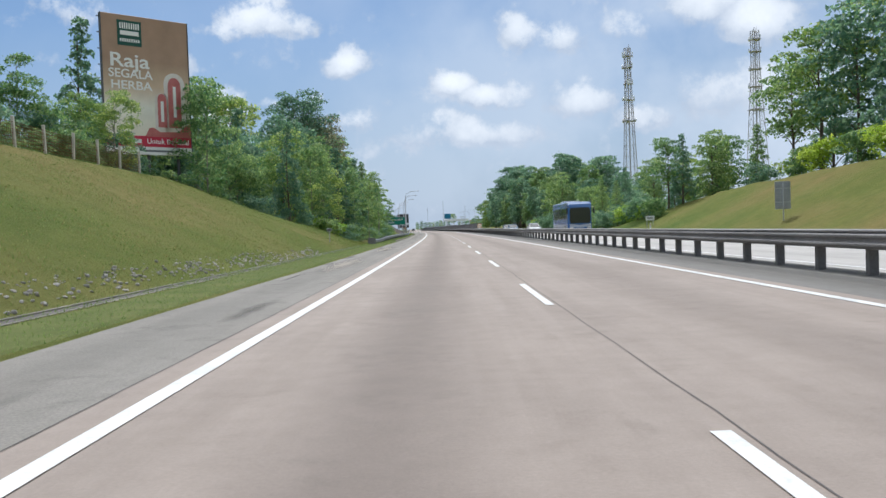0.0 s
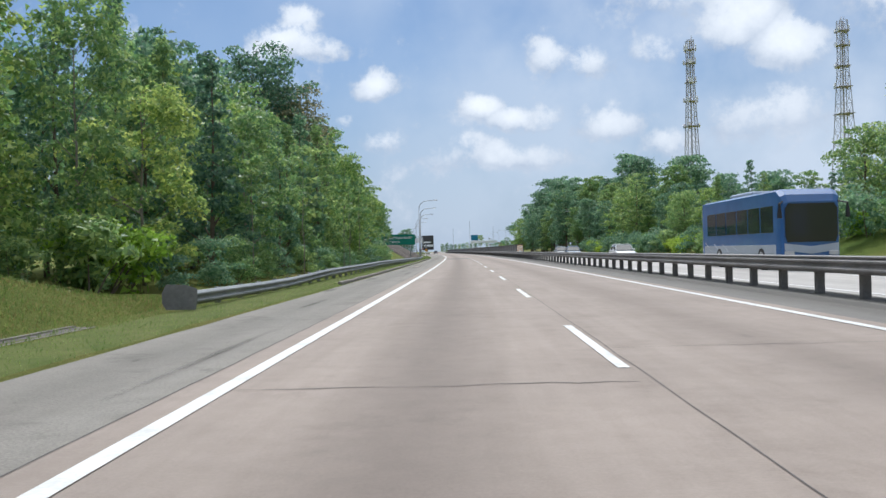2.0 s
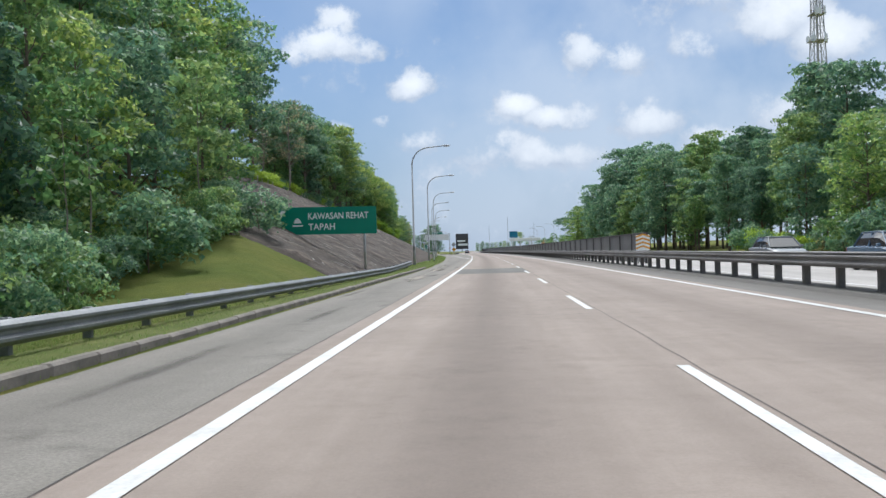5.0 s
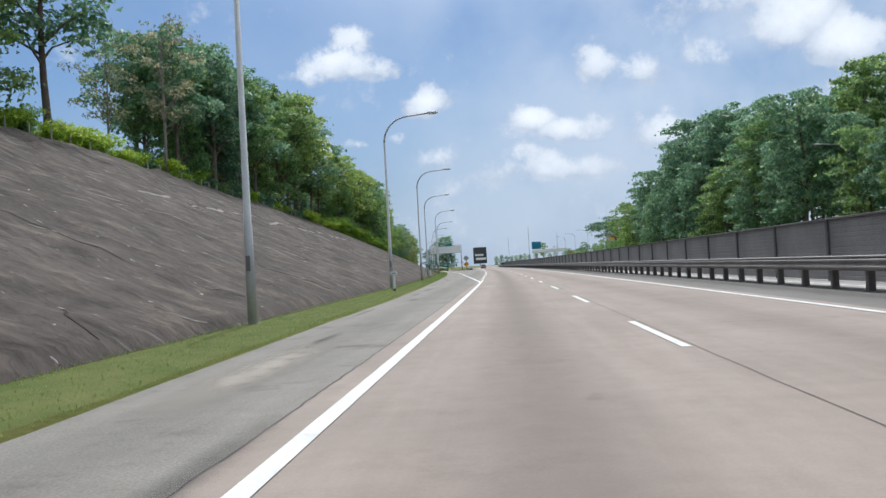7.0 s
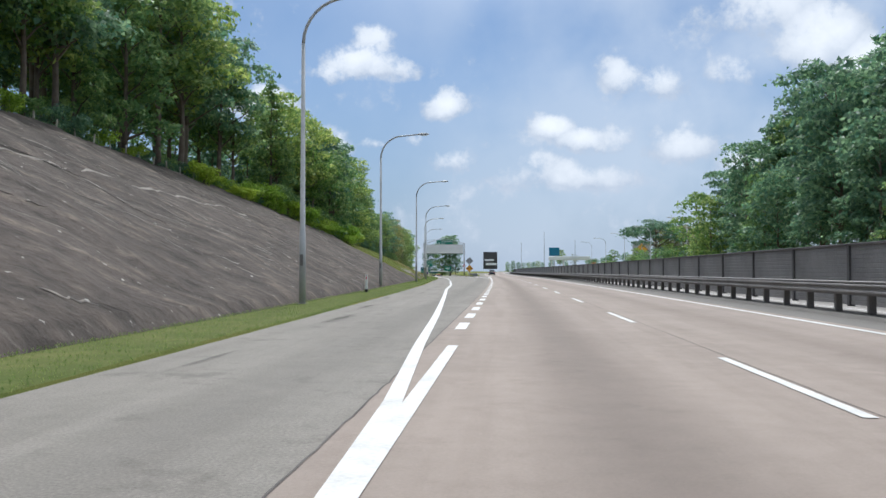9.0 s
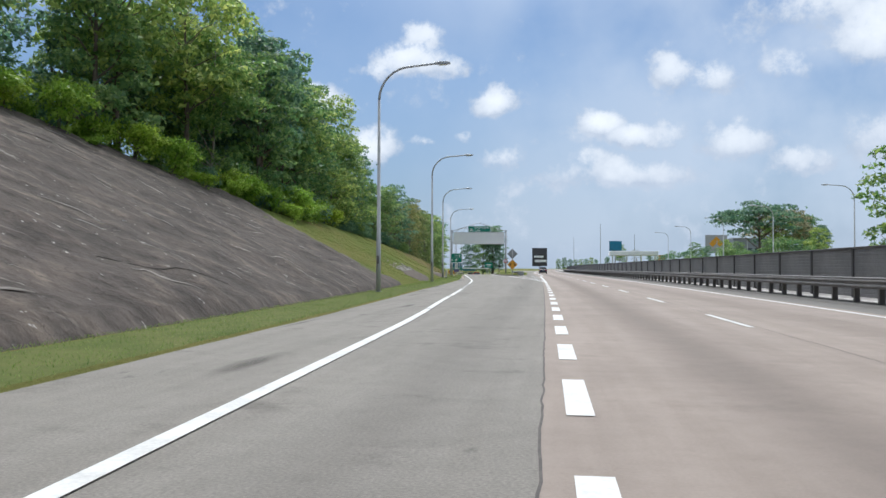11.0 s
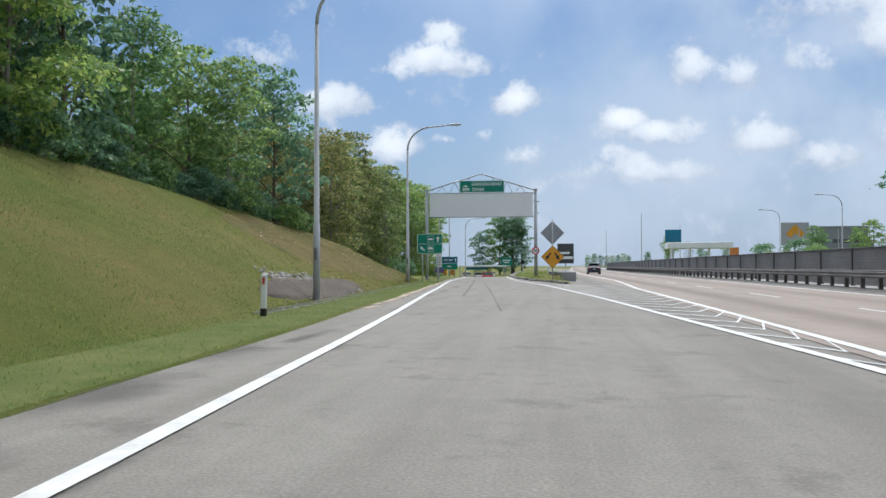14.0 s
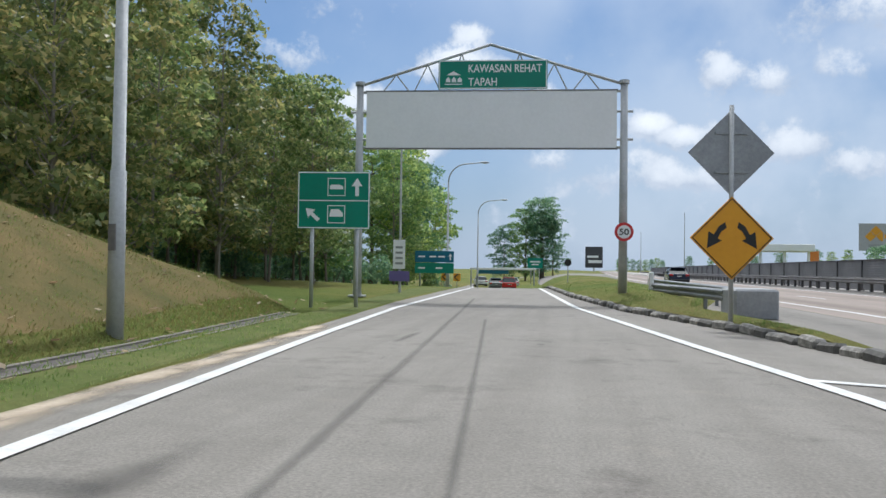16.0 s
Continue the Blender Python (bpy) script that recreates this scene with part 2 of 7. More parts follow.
# ---- mesh tools ----
class Geo:
    """Collects corners and faces of one mesh."""

    def __init__(self):
        self.v, self.f, self.uv = [], [], []

    def add(self, verts, faces):
        n = len(self.v)
        self.v += [tuple(p) for p in verts]
        self.f += [tuple(i + n for i in q) for q in faces]
        return self

    def box(self, c, s, m=None, ch=0.0):
        """A box about c with sides s, turned by m, its edges cut by ch."""
        hx, hy, hz = (a / 2 for a in s)
        if ch <= 0:
            p = [(x, y, z) for z in (-hz, hz) for y in (-hy, hy) for x in (-hx, hx)]
            f = [(0, 2, 3, 1), (4, 5, 7, 6), (0, 1, 5, 4), (1, 3, 7, 5), (3, 2, 6, 7), (2, 0, 4, 6)]
        else:
            p, f = [], []
            for sx in (-1, 1):
                for sy in (-1, 1):
                    for sz in (-1, 1):
                        p += [(sx * hx, sy * (hy - ch), sz * (hz - ch)), (sx * (hx - ch), sy * hy, sz * (hz - ch)), (sx * (hx - ch), sy * (hy - ch), sz * hz)]
            k = lambda a, b, c, j: 3 * (4 * a + 2 * b + c) + j
            for a in (0, 1):
                q = [k(a, 0, 0, 0), k(a, 1, 0, 0), k(a, 1, 1, 0), k(a, 0, 1, 0)]
                f.append(tuple(q if a else q[::-1]))
                q = [k(0, a, 0, 1), k(0, a, 1, 1), k(1, a, 1, 1), k(1, a, 0, 1)]
                f.append(tuple(q if a else q[::-1]))
                q = [k(0, 0, a, 2), k(1, 0, a, 2), k(1, 1, a, 2), k(0, 1, a, 2)]
                f.append(tuple(q if a else q[::-1]))
            for a in (0, 1):
                for b in (0, 1):
                    f.append((k(a, b, 0, 0), k(a, b, 0, 1), k(a, b, 1, 1), k(a, b, 1, 0)))
                    f.append((k(a, 0, b, 0), k(a, 0, b, 2), k(a, 1, b, 2), k(a, 1, b, 0)))
                    f.append((k(0, a, b, 1), k(0, a, b, 2), k(1, a, b, 2), k(1, a, b, 1)))
                    for c2 in (0, 1):
                        f.append((k(a, b, c2, 0), k(a, b, c2, 1), k(a, b, c2, 2)))
        m = m or Matrix()
        c = Vector(c)
        return self.add([c + m.to_3x3() @ Vector(q) for q in p], f)

    def tube(self, pts, rs, n=8, caps=True):
        """A round rod along pts with radii rs."""
        pts = [Vector(p) for p in pts]
        if not isinstance(rs, (list, tuple)):
            rs = [rs] * len(pts)
        rings, ref = [], None
        for i, p in enumerate(pts):
            d = (pts[min(i + 1, len(pts) - 1)] - pts[max(i - 1, 0)]).normalized()
            if ref is None:
                ref = d.orthogonal().normalized()
            ref = (ref - d * ref.dot(d)).normalized()
            b = d.cross(ref)
            rings.append([p + rs[i] * (math.cos(2 * math.pi * j / n) * ref + math.sin(2 * math.pi * j / n) * b) for j in range(n)])
        f = [(i * n + j, i * n + (j + 1) % n, (i + 1) * n + (j + 1) % n, (i + 1) * n + j) for i in range(len(pts) - 1) for j in range(n)]
        if caps:
            f += [tuple(range(n))[::-1], tuple((len(pts) - 1) * n + j for j in range(n))]
        return self.add([q for r in rings for q in r], f)

    def prism(self, poly, depth, m=None):
        """A flat polygon (x, z), depth thick along y."""
        m, n = m or Matrix(), len(poly)
        p = [m @ Vector((x, s * depth / 2, z)) for s in (-1, 1) for x, z in poly]
        f = [tuple(range(n)), tuple(range(n, 2 * n))[::-1]] + [((j + 1) % n, j, n + j, n + (j + 1) % n) for j in range(n)]
        return self.add(p, f)

    def sweep(self, profile, rows, closed=False):
        """A profile of (off, z) swept along rows of (y, off shift, z shift)."""
        n = len(profile)
        p = [at(o + do, y, z + dz) for y, do, dz in rows for o, z in profile]
        m = n if closed else n - 1
        f = [(i * n + j, i * n + (j + 1) % n, (i + 1) * n + (j + 1) % n, (i + 1) * n + j) for i in range(len(rows) - 1) for j in range(m)]
        if closed:
            f += [tuple(range(n))[::-1], tuple((len(rows) - 1) * n + j for j in range(n))]
        return self.add(p, f)

    def mesh(self, name, mat, smooth=False):
        me = bpy.data.meshes.new(name)
        me.from_pydata(self.v, [], self.f)
        me.materials.append(mat)
        if smooth:
            me.polygons.foreach_set("use_smooth", [True] * len(me.polygons))
        me.update()
        return me


def part(name, geo, mat, parent=None, label="", smooth=False, m=None):
    me = geo if isinstance(geo, bpy.types.Mesh) else geo.mesh(name, mat, smooth)
    ob = new(name, me)
    if parent:
        ob.parent = parent
    if m:
        ob.matrix_basis = m
    return tagged(ob, label)


def thing(name, label, category, m=None, group="", kind=""):
    ob = new(name)
    ob.empty_display_size = 0.3
    if m:
        ob.matrix_basis = m
    return tagged(ob, label, category, group, kind)


def words(name, text, size, mat, parent, m, width=0.0, depth=0.006):
    """Raised lettering that faces -y, its left base corner at m."""
    cu = bpy.data.curves.new(name, "FONT")
    cu.body, cu.size, cu.extrude, cu.offset = text, size, depth / 2, 0.014 * size
    ob = bpy.data.objects.new(name, cu)
    me = bpy.data.meshes.new_from_object(ob)
    bpy.data.objects.remove(ob)
    n = len(me.vertices)
    co = np.empty(3 * n)
    me.vertices.foreach_get("co", co)
    co = co.reshape(-1, 3)
    k = width / max(1e-6, co[:, 0].max() - co[:, 0].min()) if width else 1.0
    co = np.stack([(co[:, 0] - co[:, 0].min()) * k, -co[:, 2], co[:, 1]], 1)
    me.vertices.foreach_set("co", co.ravel())
    me.materials.clear()
    me.materials.append(mat)
    return part(name, me, mat, parent, m=m)


# ---- materials ----
def material(name):
    m = bpy.data.materials.new(name)
    m.use_nodes = True
    return m, m.node_tree.nodes, m.node_tree.links, m.node_tree.nodes["Principled BSDF"]


def ramp(N, stops):
    r = N.new("ShaderNodeValToRGB")
    while len(r.color_ramp.elements) < len(stops):
        r.color_ramp.elements.new(0.5)
    for e, (p, c) in zip(r.color_ramp.elements, stops):
        e.position, e.color = p, (*c, 1)
    return r


def nodes_noise(N, L, co, scale, detail=5.0, rough=0.6):
    n = N.new("ShaderNodeTexNoise")
    n.inputs["Scale"].default_value, n.inputs["Detail"].default_value, n.inputs["Roughness"].default_value = scale, detail, rough
    if co is not None:
        L.new(co, n.inputs["Vector"])
    return n.outputs["Fac"]


def mixed(N, L, fac, a, b, blend="MIX"):
    m = N.new("ShaderNodeMix")
    m.data_type, m.blend_type = "RGBA", blend
    for s, v in ((m.inputs[0], fac), (m.inputs[6], a), (m.inputs[7], b)):
        if isinstance(v, tuple):
            s.default_value = (*v, 1)
        elif isinstance(v, (int, float)):
            s.default_value = v
        else:
            L.new(v, s)
    return m.outputs[2]


def surface(name, dark, light, scale=2.0, fine=30.0, rough=0.8, metal=0.0, bump=0.2, fine_amount=0.35, spec=0.5, coord="Object"):
    """Two-scale mottled paint, metal, stone or soil."""
    m, N, L, b = material(name)
    co = N.new("ShaderNodeTexCoord").outputs[coord]
    big, small = nodes_noise(N, L, co, scale), nodes_noise(N, L, co, fine, 6.0, 0.7)
    r = ramp(N, [(0.3, dark), (0.7, light)])
    L.new(big, r.inputs[0])
    r2 = ramp(N, [(0.3, tuple(c * 0.6 for c in light)), (0.7, (1, 1, 1))])
    L.new(small, r2.inputs[0])
    L.new(mixed(N, L, fine_amount, r.outputs[0], r2.outputs[0], "MULTIPLY"), b.inputs["Base Color"])
    b.inputs["Roughness"].default_value, b.inputs["Metallic"].default_value = rough, metal
    b.inputs["Specular IOR Level"].default_value = spec
    if bump:
        bp = N.new("ShaderNodeBump")
        bp.inputs["Strength"].default_value, bp.inputs["Distance"].default_value = bump, 0.02
        L.new(small, bp.inputs["Height"])
        L.new(bp.outputs[0], b.inputs["Normal"])
    return m


def road_material(name, base, stain, tracks, pebbles=0.25, streaks=True, blotch=0.25):
    """Road surface; its UV holds the distance across and along in metres."""
    m, N, L, b = material(name)
    uv = N.new("ShaderNodeUVMap").outputs[0]
    sep = N.new("ShaderNodeSeparateXYZ")
    L.new(uv, sep.inputs[0])
    mp = N.new("ShaderNodeMapping")
    L.new(uv, mp.inputs[0])
    mp.inputs["Scale"].default_value = (1.0, 0.05, 1.0)
    big = nodes_noise(N, L, uv, 0.35, 4.0)
    along = nodes_noise(N, L, mp.outputs[0], 2.2, 5.0)
    fine = nodes_noise(N, L, uv, 38.0, 5.0, 0.75)
    mid = nodes_noise(N, L, uv, 3.0, 5.0, 0.65)
    r = ramp(N, [(0.25, tuple(c * 0.88 for c in base)), (0.75, tuple(min(1, c * 1.08) for c in base))])
    L.new(big, r.inputs[0])
    col = r.outputs[0]
    tot = None
    for c, w, k in tracks:
        d = N.new("ShaderNodeMath")
        d.operation = "SUBTRACT"
        L.new(sep.outputs[0], d.inputs[0])
        d.inputs[1].default_value = c
        d2 = N.new("ShaderNodeMath")
        d2.operation = "ABSOLUTE"
        L.new(d.outputs[0], d2.inputs[0])
        mr = N.new("ShaderNodeMapRange")
        mr.interpolation_type = "SMOOTHSTEP"
        L.new(d2.outputs[0], mr.inputs["Value"])
        mr.inputs["From Min"].default_value, mr.inputs["From Max"].default_value = 0.0, w
        mr.inputs["To Min"].default_value, mr.inputs["To Max"].default_value = k, 0.0
        if tot is None:
            tot = mr.outputs[0]
        else:
            s = N.new("ShaderNodeMath")
            s.operation = "MAXIMUM"
            L.new(tot, s.inputs[0])
            L.new(mr.outputs[0], s.inputs[1])
            tot = s.outputs[0]
    if tot is not None:
        am = N.new("ShaderNodeMath")
        am.operation = "MULTIPLY"
        L.new(tot, am.inputs[0])
        rr = N.new("ShaderNodeMapRange")
        L.new(along, rr.inputs["Value"])
        rr.inputs["From Min"].default_value, rr.inputs["From Max"].default_value = 0.25, 0.7
        rr.inputs["To Min"].default_value, rr.inputs["To Max"].default_value = 0.7, 1.15
        L.new(rr.outputs[0], am.inputs[1])
        col = mixed(N, L, am.outputs[0], col, stain)
    if streaks:
        r3 = ramp(N, [(0.35, (0.80, 0.79, 0.78)), (0.6, (1, 1, 1))])
        L.new(along, r3.inputs[0])
        col = mixed(N, L, 0.6, col, r3.outputs[0], "MULTIPLY")
    r4 = ramp(N, [(0.3, (0.72, 0.71, 0.70)), (0.62, (1.05, 1.05, 1.05))])
    L.new(mid, r4.inputs[0])
    col = mixed(N, L, 0.3, col, r4.outputs[0], "MULTIPLY")
    if blotch:
        bl = nodes_noise(N, L, uv, 0.75, 6.0, 0.7)
        mpb = N.new("ShaderNodeMapping")
        L.new(uv, mpb.inputs[0])
        mpb.inputs["Scale"].default_value, mpb.inputs["Location"].default_value = (1.6, 0.55, 1.0), (31.0, 7.0, 0.0)
        b2 = nodes_noise(N, L, mpb.outputs[0], 1.0, 5.0, 0.6)
        r6 = ramp(N, [(0.30, (0.62, 0.60, 0.60)), (0.44, (1, 1, 1)), (0.62, (1, 1, 1)), (0.74, (1.14, 1.12, 1.06))])
        L.new(bl, r6.inputs[0])
        col = mixed(N, L, blotch, col, r6.outputs[0], "MULTIPLY")
        r7 = ramp(N, [(0.27, (0.5, 0.5, 0.5)), (0.33, (1, 1, 1))])
        L.new(b2, r7.inputs[0])
        col = mixed(N, L, blotch, col, r7.outputs[0], "MULTIPLY")
    r5 = ramp(N, [(0.3, (0.45, 0.45, 0.45)), (0.7, (1.15, 1.15, 1.15))])
    L.new(fine, r5.inputs[0])
    col = mixed(N, L, pebbles, col, r5.outputs[0], "MULTIPLY")
    L.new(col, b.inputs["Base Color"])
    b.inputs["Roughness"].default_value = 0.85
    b.inputs["Specular IOR Level"].default_value = 0.3
    bp = N.new("ShaderNodeBump")
    bp.inputs["Strength"].default_value, bp.inputs["Distance"].default_value = 0.35, 0.01
    L.new(fine, bp.inputs["Height"])
    L.new(bp.outputs[0], b.inputs["Normal"])
    return m


def leaf_material(name, dark, mid, bright, dry=None, dry_share=0.0):
    """Leaves: every leaf and every tree a little different; light shines through."""
    m, N, L, b = material(name)
    isl = N.new("ShaderNodeNewGeometry").outputs["Random Per Island"]
    obr = N.new("ShaderNodeObjectInfo").outputs["Random"]
    r = ramp(N, [(0.0, dark), (0.55, mid), (1.0, bright)] + ([(1.0 - dry_share + 0.001, dry)] if dry else []))
    if dry:
        for e in r.color_ramp.elements:
            if e.position > 0.999:
                e.position = 1.0
    L.new(isl, r.inputs[0])
    hsv = N.new("ShaderNodeHueSaturation")
    mr = N.new("ShaderNodeMapRange")
    L.new(obr, mr.inputs["Value"])
    mr.inputs["To Min"].default_value, mr.inputs["To Max"].default_value = 0.485, 0.525
    L.new(mr.outputs[0], hsv.inputs["Hue"])
    mv = N.new("ShaderNodeMapRange")
    L.new(obr, mv.inputs["Value"])
    mv.inputs["To Min"].default_value, mv.inputs["To Max"].default_value = 1.2, 0.8
    L.new(mv.outputs[0], hsv.inputs["Value"])
    L.new(r.outputs[0], hsv.inputs["Color"])
    L.new(hsv.outputs[0], b.inputs["Base Color"])
    b.inputs["Roughness"].default_value, b.inputs["Specular IOR Level"].default_value = 0.45, 0.38
    tr = N.new("ShaderNodeBsdfTranslucent")
    L.new(hsv.outputs[0], tr.inputs["Color"])
    ms = N.new("ShaderNodeMixShader")
    ms.inputs[0].default_value = 0.58
    L.new(b.outputs[0], ms.inputs[1])
    L.new(tr.outputs[0], ms.inputs[2])
    L.new(ms.outputs[0], N["Material Output"].inputs["Surface"])
    return m


def ground_material():
    m, N, L, b = material("grass_ground")
    co = N.new("ShaderNodeTexCoord").outputs["Object"]
    big, mid, fine = nodes_noise(N, L, co, 0.07, 5.0), nodes_noise(N, L, co, 0.9, 6.0, 0.7), nodes_noise(N, L, co, 16.0, 6.0, 0.75)
    r = ramp(N, [(0.30, (0.085, 0.130, 0.028)), (0.47, (0.135, 0.155, 0.042)), (0.60, (0.175, 0.165, 0.060)), (0.74, (0.22, 0.170, 0.075))])
    L.new(big, r.inputs[0])
    r2 = ramp(N, [(0.3, (0.72, 0.80, 0.60)), (0.68, (1.15, 1.08, 1.0))])
    L.new(mid, r2.inputs[0])
    r3 = ramp(N, [(0.3, (0.65, 0.68, 0.56)), (0.7, (1.3, 1.25, 1.2))])
    L.new(fine, r3.inputs[0])
    col = mixed(N, L, 0.75, mixed(N, L, 0.7, r.outputs[0], r2.outputs[0], "MULTIPLY"), r3.outputs[0], "MULTIPLY")
    L.new(col, b.inputs["Base Color"])
    b.inputs["Roughness"].default_value, b.inputs["Specular IOR Level"].default_value = 0.95, 0.1
    bp = N.new("ShaderNodeBump")
    bp.inputs["Strength"].default_value, bp.inputs["Distance"].default_value = 0.9, 0.08
    L.new(fine, bp.inputs["Height"])
    L.new(bp.outputs[0], b.inputs["Normal"])
    return m


def lining_material():
    """Sprayed concrete on the cutting: grey-brown, streaked down the slope, with painted fold highlights and dark
    cracks.
    """
    m, N, L, b = material("sprayed_concrete")
    co = N.new("ShaderNodeTexCoord").outputs["UV"]
    mp = N.new("ShaderNodeMapping")
    L.new(co, mp.inputs[0])
    mp.vector_type = "TEXTURE"
    mp.inputs["Scale"].default_value, mp.inputs["Rotation"].default_value = (1.35, 1.0, 1.0), (0, 0, radians(-56))
    big, st = nodes_noise(N, L, co, 0.16, 5.0), nodes_noise(N, L, mp.outputs[0], 0.9, 3.5, 0.55)
    fine = nodes_noise(N, L, co, 3.2, 7.0, 0.66)
    r = ramp(N, [(0.3, (0.066, 0.056, 0.049)), (0.7, (0.116, 0.098, 0.086))])
    L.new(big, r.inputs[0])
    r2 = ramp(N, [(0.32, (0.50, 0.48, 0.47)), (0.45, (0.88, 0.88, 0.88)), (0.55, (1.05, 1.03, 1.0)), (0.66, (1.75, 1.68, 1.58))])
    L.new(st, r2.inputs[0])
    col = mixed(N, L, 0.9, r.outputs[0], r2.outputs[0], "MULTIPLY")
    # pale streaks: the highlights along slanting folds, put into the colour
    mp2 = N.new("ShaderNodeMapping")
    L.new(co, mp2.inputs[0])
    mp2.vector_type = "TEXTURE"
    mp2.inputs["Scale"].default_value, mp2.inputs["Rotation"].default_value = (1.9, 0.42, 1.0), (0, 0, radians(-55))
    slope_streak = nodes_noise(N, L, mp2.outputs[0], 0.8, 4.0, 0.6)
    rs = ramp(N, [(0.63, (0, 0, 0)), (0.72, (0.7, 0.7, 0.7))])
    L.new(slope_streak, rs.inputs[0])
    col = mixed(N, L, rs.outputs[0], col, (0.24, 0.21, 0.185))
    # thin dark cracks round irregular slabs
    vo = N.new("ShaderNodeTexVoronoi")
    vo.feature = "DISTANCE_TO_EDGE"
    vo.inputs["Scale"].default_value = 0.22
    nw = N.new("ShaderNodeTexNoise")
    nw.inputs["Scale"].default_value, nw.inputs["Detail"].default_value = 0.5, 6.0
    L.new(co, nw.inputs["Vector"])
    big_w = N.new("ShaderNodeVectorMath")
    big_w.operation = "SCALE"
    big_w.inputs["Scale"].default_value = 9.0
    L.new(nw.outputs["Color"], big_w.inputs[0])
    ad = N.new("ShaderNodeVectorMath")
    L.new(co, ad.inputs[0])
    L.new(big_w.outputs[0], ad.inputs[1])
    L.new(ad.outputs[0], vo.inputs["Vector"])
    rc = ramp(N, [(0.0, (0.85, 0.85, 0.85)), (0.009, (0, 0, 0))])
    L.new(vo.outputs["Distance"], rc.inputs[0])
    col = mixed(N, L, rc.outputs[0], col, (0.05, 0.042, 0.038))
    # pale specks
    sp = nodes_noise(N, L, co, 3.1, 3.0, 0.5)
    rp = ramp(N, [(0.69, (0, 0, 0)), (0.72, (1, 1, 1))])
    L.new(sp, rp.inputs[0])
    col = mixed(N, L, rp.outputs[0], col, (0.38, 0.36, 0.33))
    r3 = ramp(N, [(0.3, (0.55, 0.55, 0.55)), (0.68, (1.25, 1.22, 1.2))])
    L.new(fine, r3.inputs[0])
    col = mixed(N, L, 0.7, col, r3.outputs[0], "MULTIPLY")
    L.new(col, b.inputs["Base Color"])
    b.inputs["Roughness"].default_value, b.inputs["Specular IOR Level"].default_value = 0.9, 0.25
    bp = N.new("ShaderNodeBump")
    bp.inputs["Strength"].default_value, bp.inputs["Distance"].default_value = 1.0, 0.3
    hh = N.new("ShaderNodeMath")
    hh.operation = "MULTIPLY_ADD"
    L.new(fine, hh.inputs[0])
    hh.inputs[1].default_value = 0.35
    L.new(st, hh.inputs[2])
    L.new(hh.outputs[0], bp.inputs["Height"])
    L.new(bp.outputs[0], b.inputs["Normal"])
    return m


def glass_material():
    m, N, L, b = material("vehicle_glass")
    b.inputs["Base Color"].default_value = (0.02, 0.025, 0.03, 1)
    b.inputs["Roughness"].default_value, b.inputs["Specular IOR Level"].default_value = 0.06, 0.8
    return m


CONCRETE = road_material("lane_concrete", (0.322, 0.268, 0.231), (0.140, 0.113, 0.097), [(-0.05, 1.0, 0.58), (3.85, 1.0, 0.34)])
ASPHALT = road_material("shoulder_asphalt", (0.270, 0.250, 0.222), (0.142, 0.130, 0.116), [(-3.3, 0.9, 0.35)], 0.75, blotch=0.8)
PATCH = road_material("patch_asphalt", (0.175, 0.170, 0.158), (0.10, 0.098, 0.092), [(0.0, 0.9, 0.4)], 0.5, blotch=0.7)
# the median strip is darkest about 7.3 m across, next to the barrier
MEDIAN = road_material("median_asphalt", (0.20, 0.19, 0.175), (0.13, 0.12, 0.11), [(7.3, 1.0, 0.5)], 0.4)
FAR_LANES = road_material("far_lane_concrete", (0.46, 0.435, 0.41), (0.28, 0.26, 0.24), [(11.2, 0.9, 0.3), (15.0, 0.9, 0.4)])
PAINT = surface("road_paint", (0.56, 0.555, 0.54), (0.80, 0.80, 0.78), 1.7, 24.0, 0.6, bump=0.15, fine_amount=0.45)
WORNPAINT = surface("worn_road_paint", (0.21, 0.20, 0.185), (0.43, 0.425, 0.405), 2.5, 22.0, 0.7, bump=0.15, fine_amount=0.4)
JOINT = surface("joint_tar", (0.07, 0.062, 0.058), (0.16, 0.14, 0.13), 2.0, 25.0, 0.9)
GROUND = ground_material()
LINING = lining_material()
GALV = surface("galvanised_steel", (0.42, 0.43, 0.43), (0.58, 0.59, 0.59), 1.2, 18.0, 0.55, 0.15, 0.1)
OLDSTEEL = surface("weathered_steel", (0.185, 0.178, 0.178), (0.30, 0.285, 0.28), 0.8, 14.0, 0.6, 0.35, 0.15)
# galvanised rails, toned darker: the shade on their near face is in the colour
RAILSTEEL = surface("rail_steel", (0.17, 0.18, 0.19), (0.30, 0.31, 0.32), 0.9, 16.0, 0.5, 0.45, 0.1)
CURBING = surface("kerb_concrete", (0.15, 0.135, 0.115), (0.29, 0.26, 0.225), 1.0, 14.0, 0.9)
BLOCK = surface("cast_block", (0.30, 0.31, 0.32), (0.43, 0.44, 0.45), 1.2, 12.0, 0.85)
BLACKKERB = surface("kerb_black_paint", (0.07, 0.068, 0.06), (0.19, 0.18, 0.165), 3.0, 20.0, 0.85)
WHITEKERB = surface("kerb_white_paint", (0.13, 0.12, 0.105), (0.46, 0.44, 0.40), 5.0, 20.0, 0.85)
GREENSIGN = surface("green_sheeting", (0.0, 0.20, 0.13), (0.0, 0.25, 0.16), 1.0, 9.0, 0.35, bump=0.0, fine_amount=0.1)
BLUESIGN = surface("teal_sheeting", (0.0, 0.12, 0.20), (0.0, 0.145, 0.235), 1.0, 9.0, 0.35, bump=0.0, fine_amount=0.1)
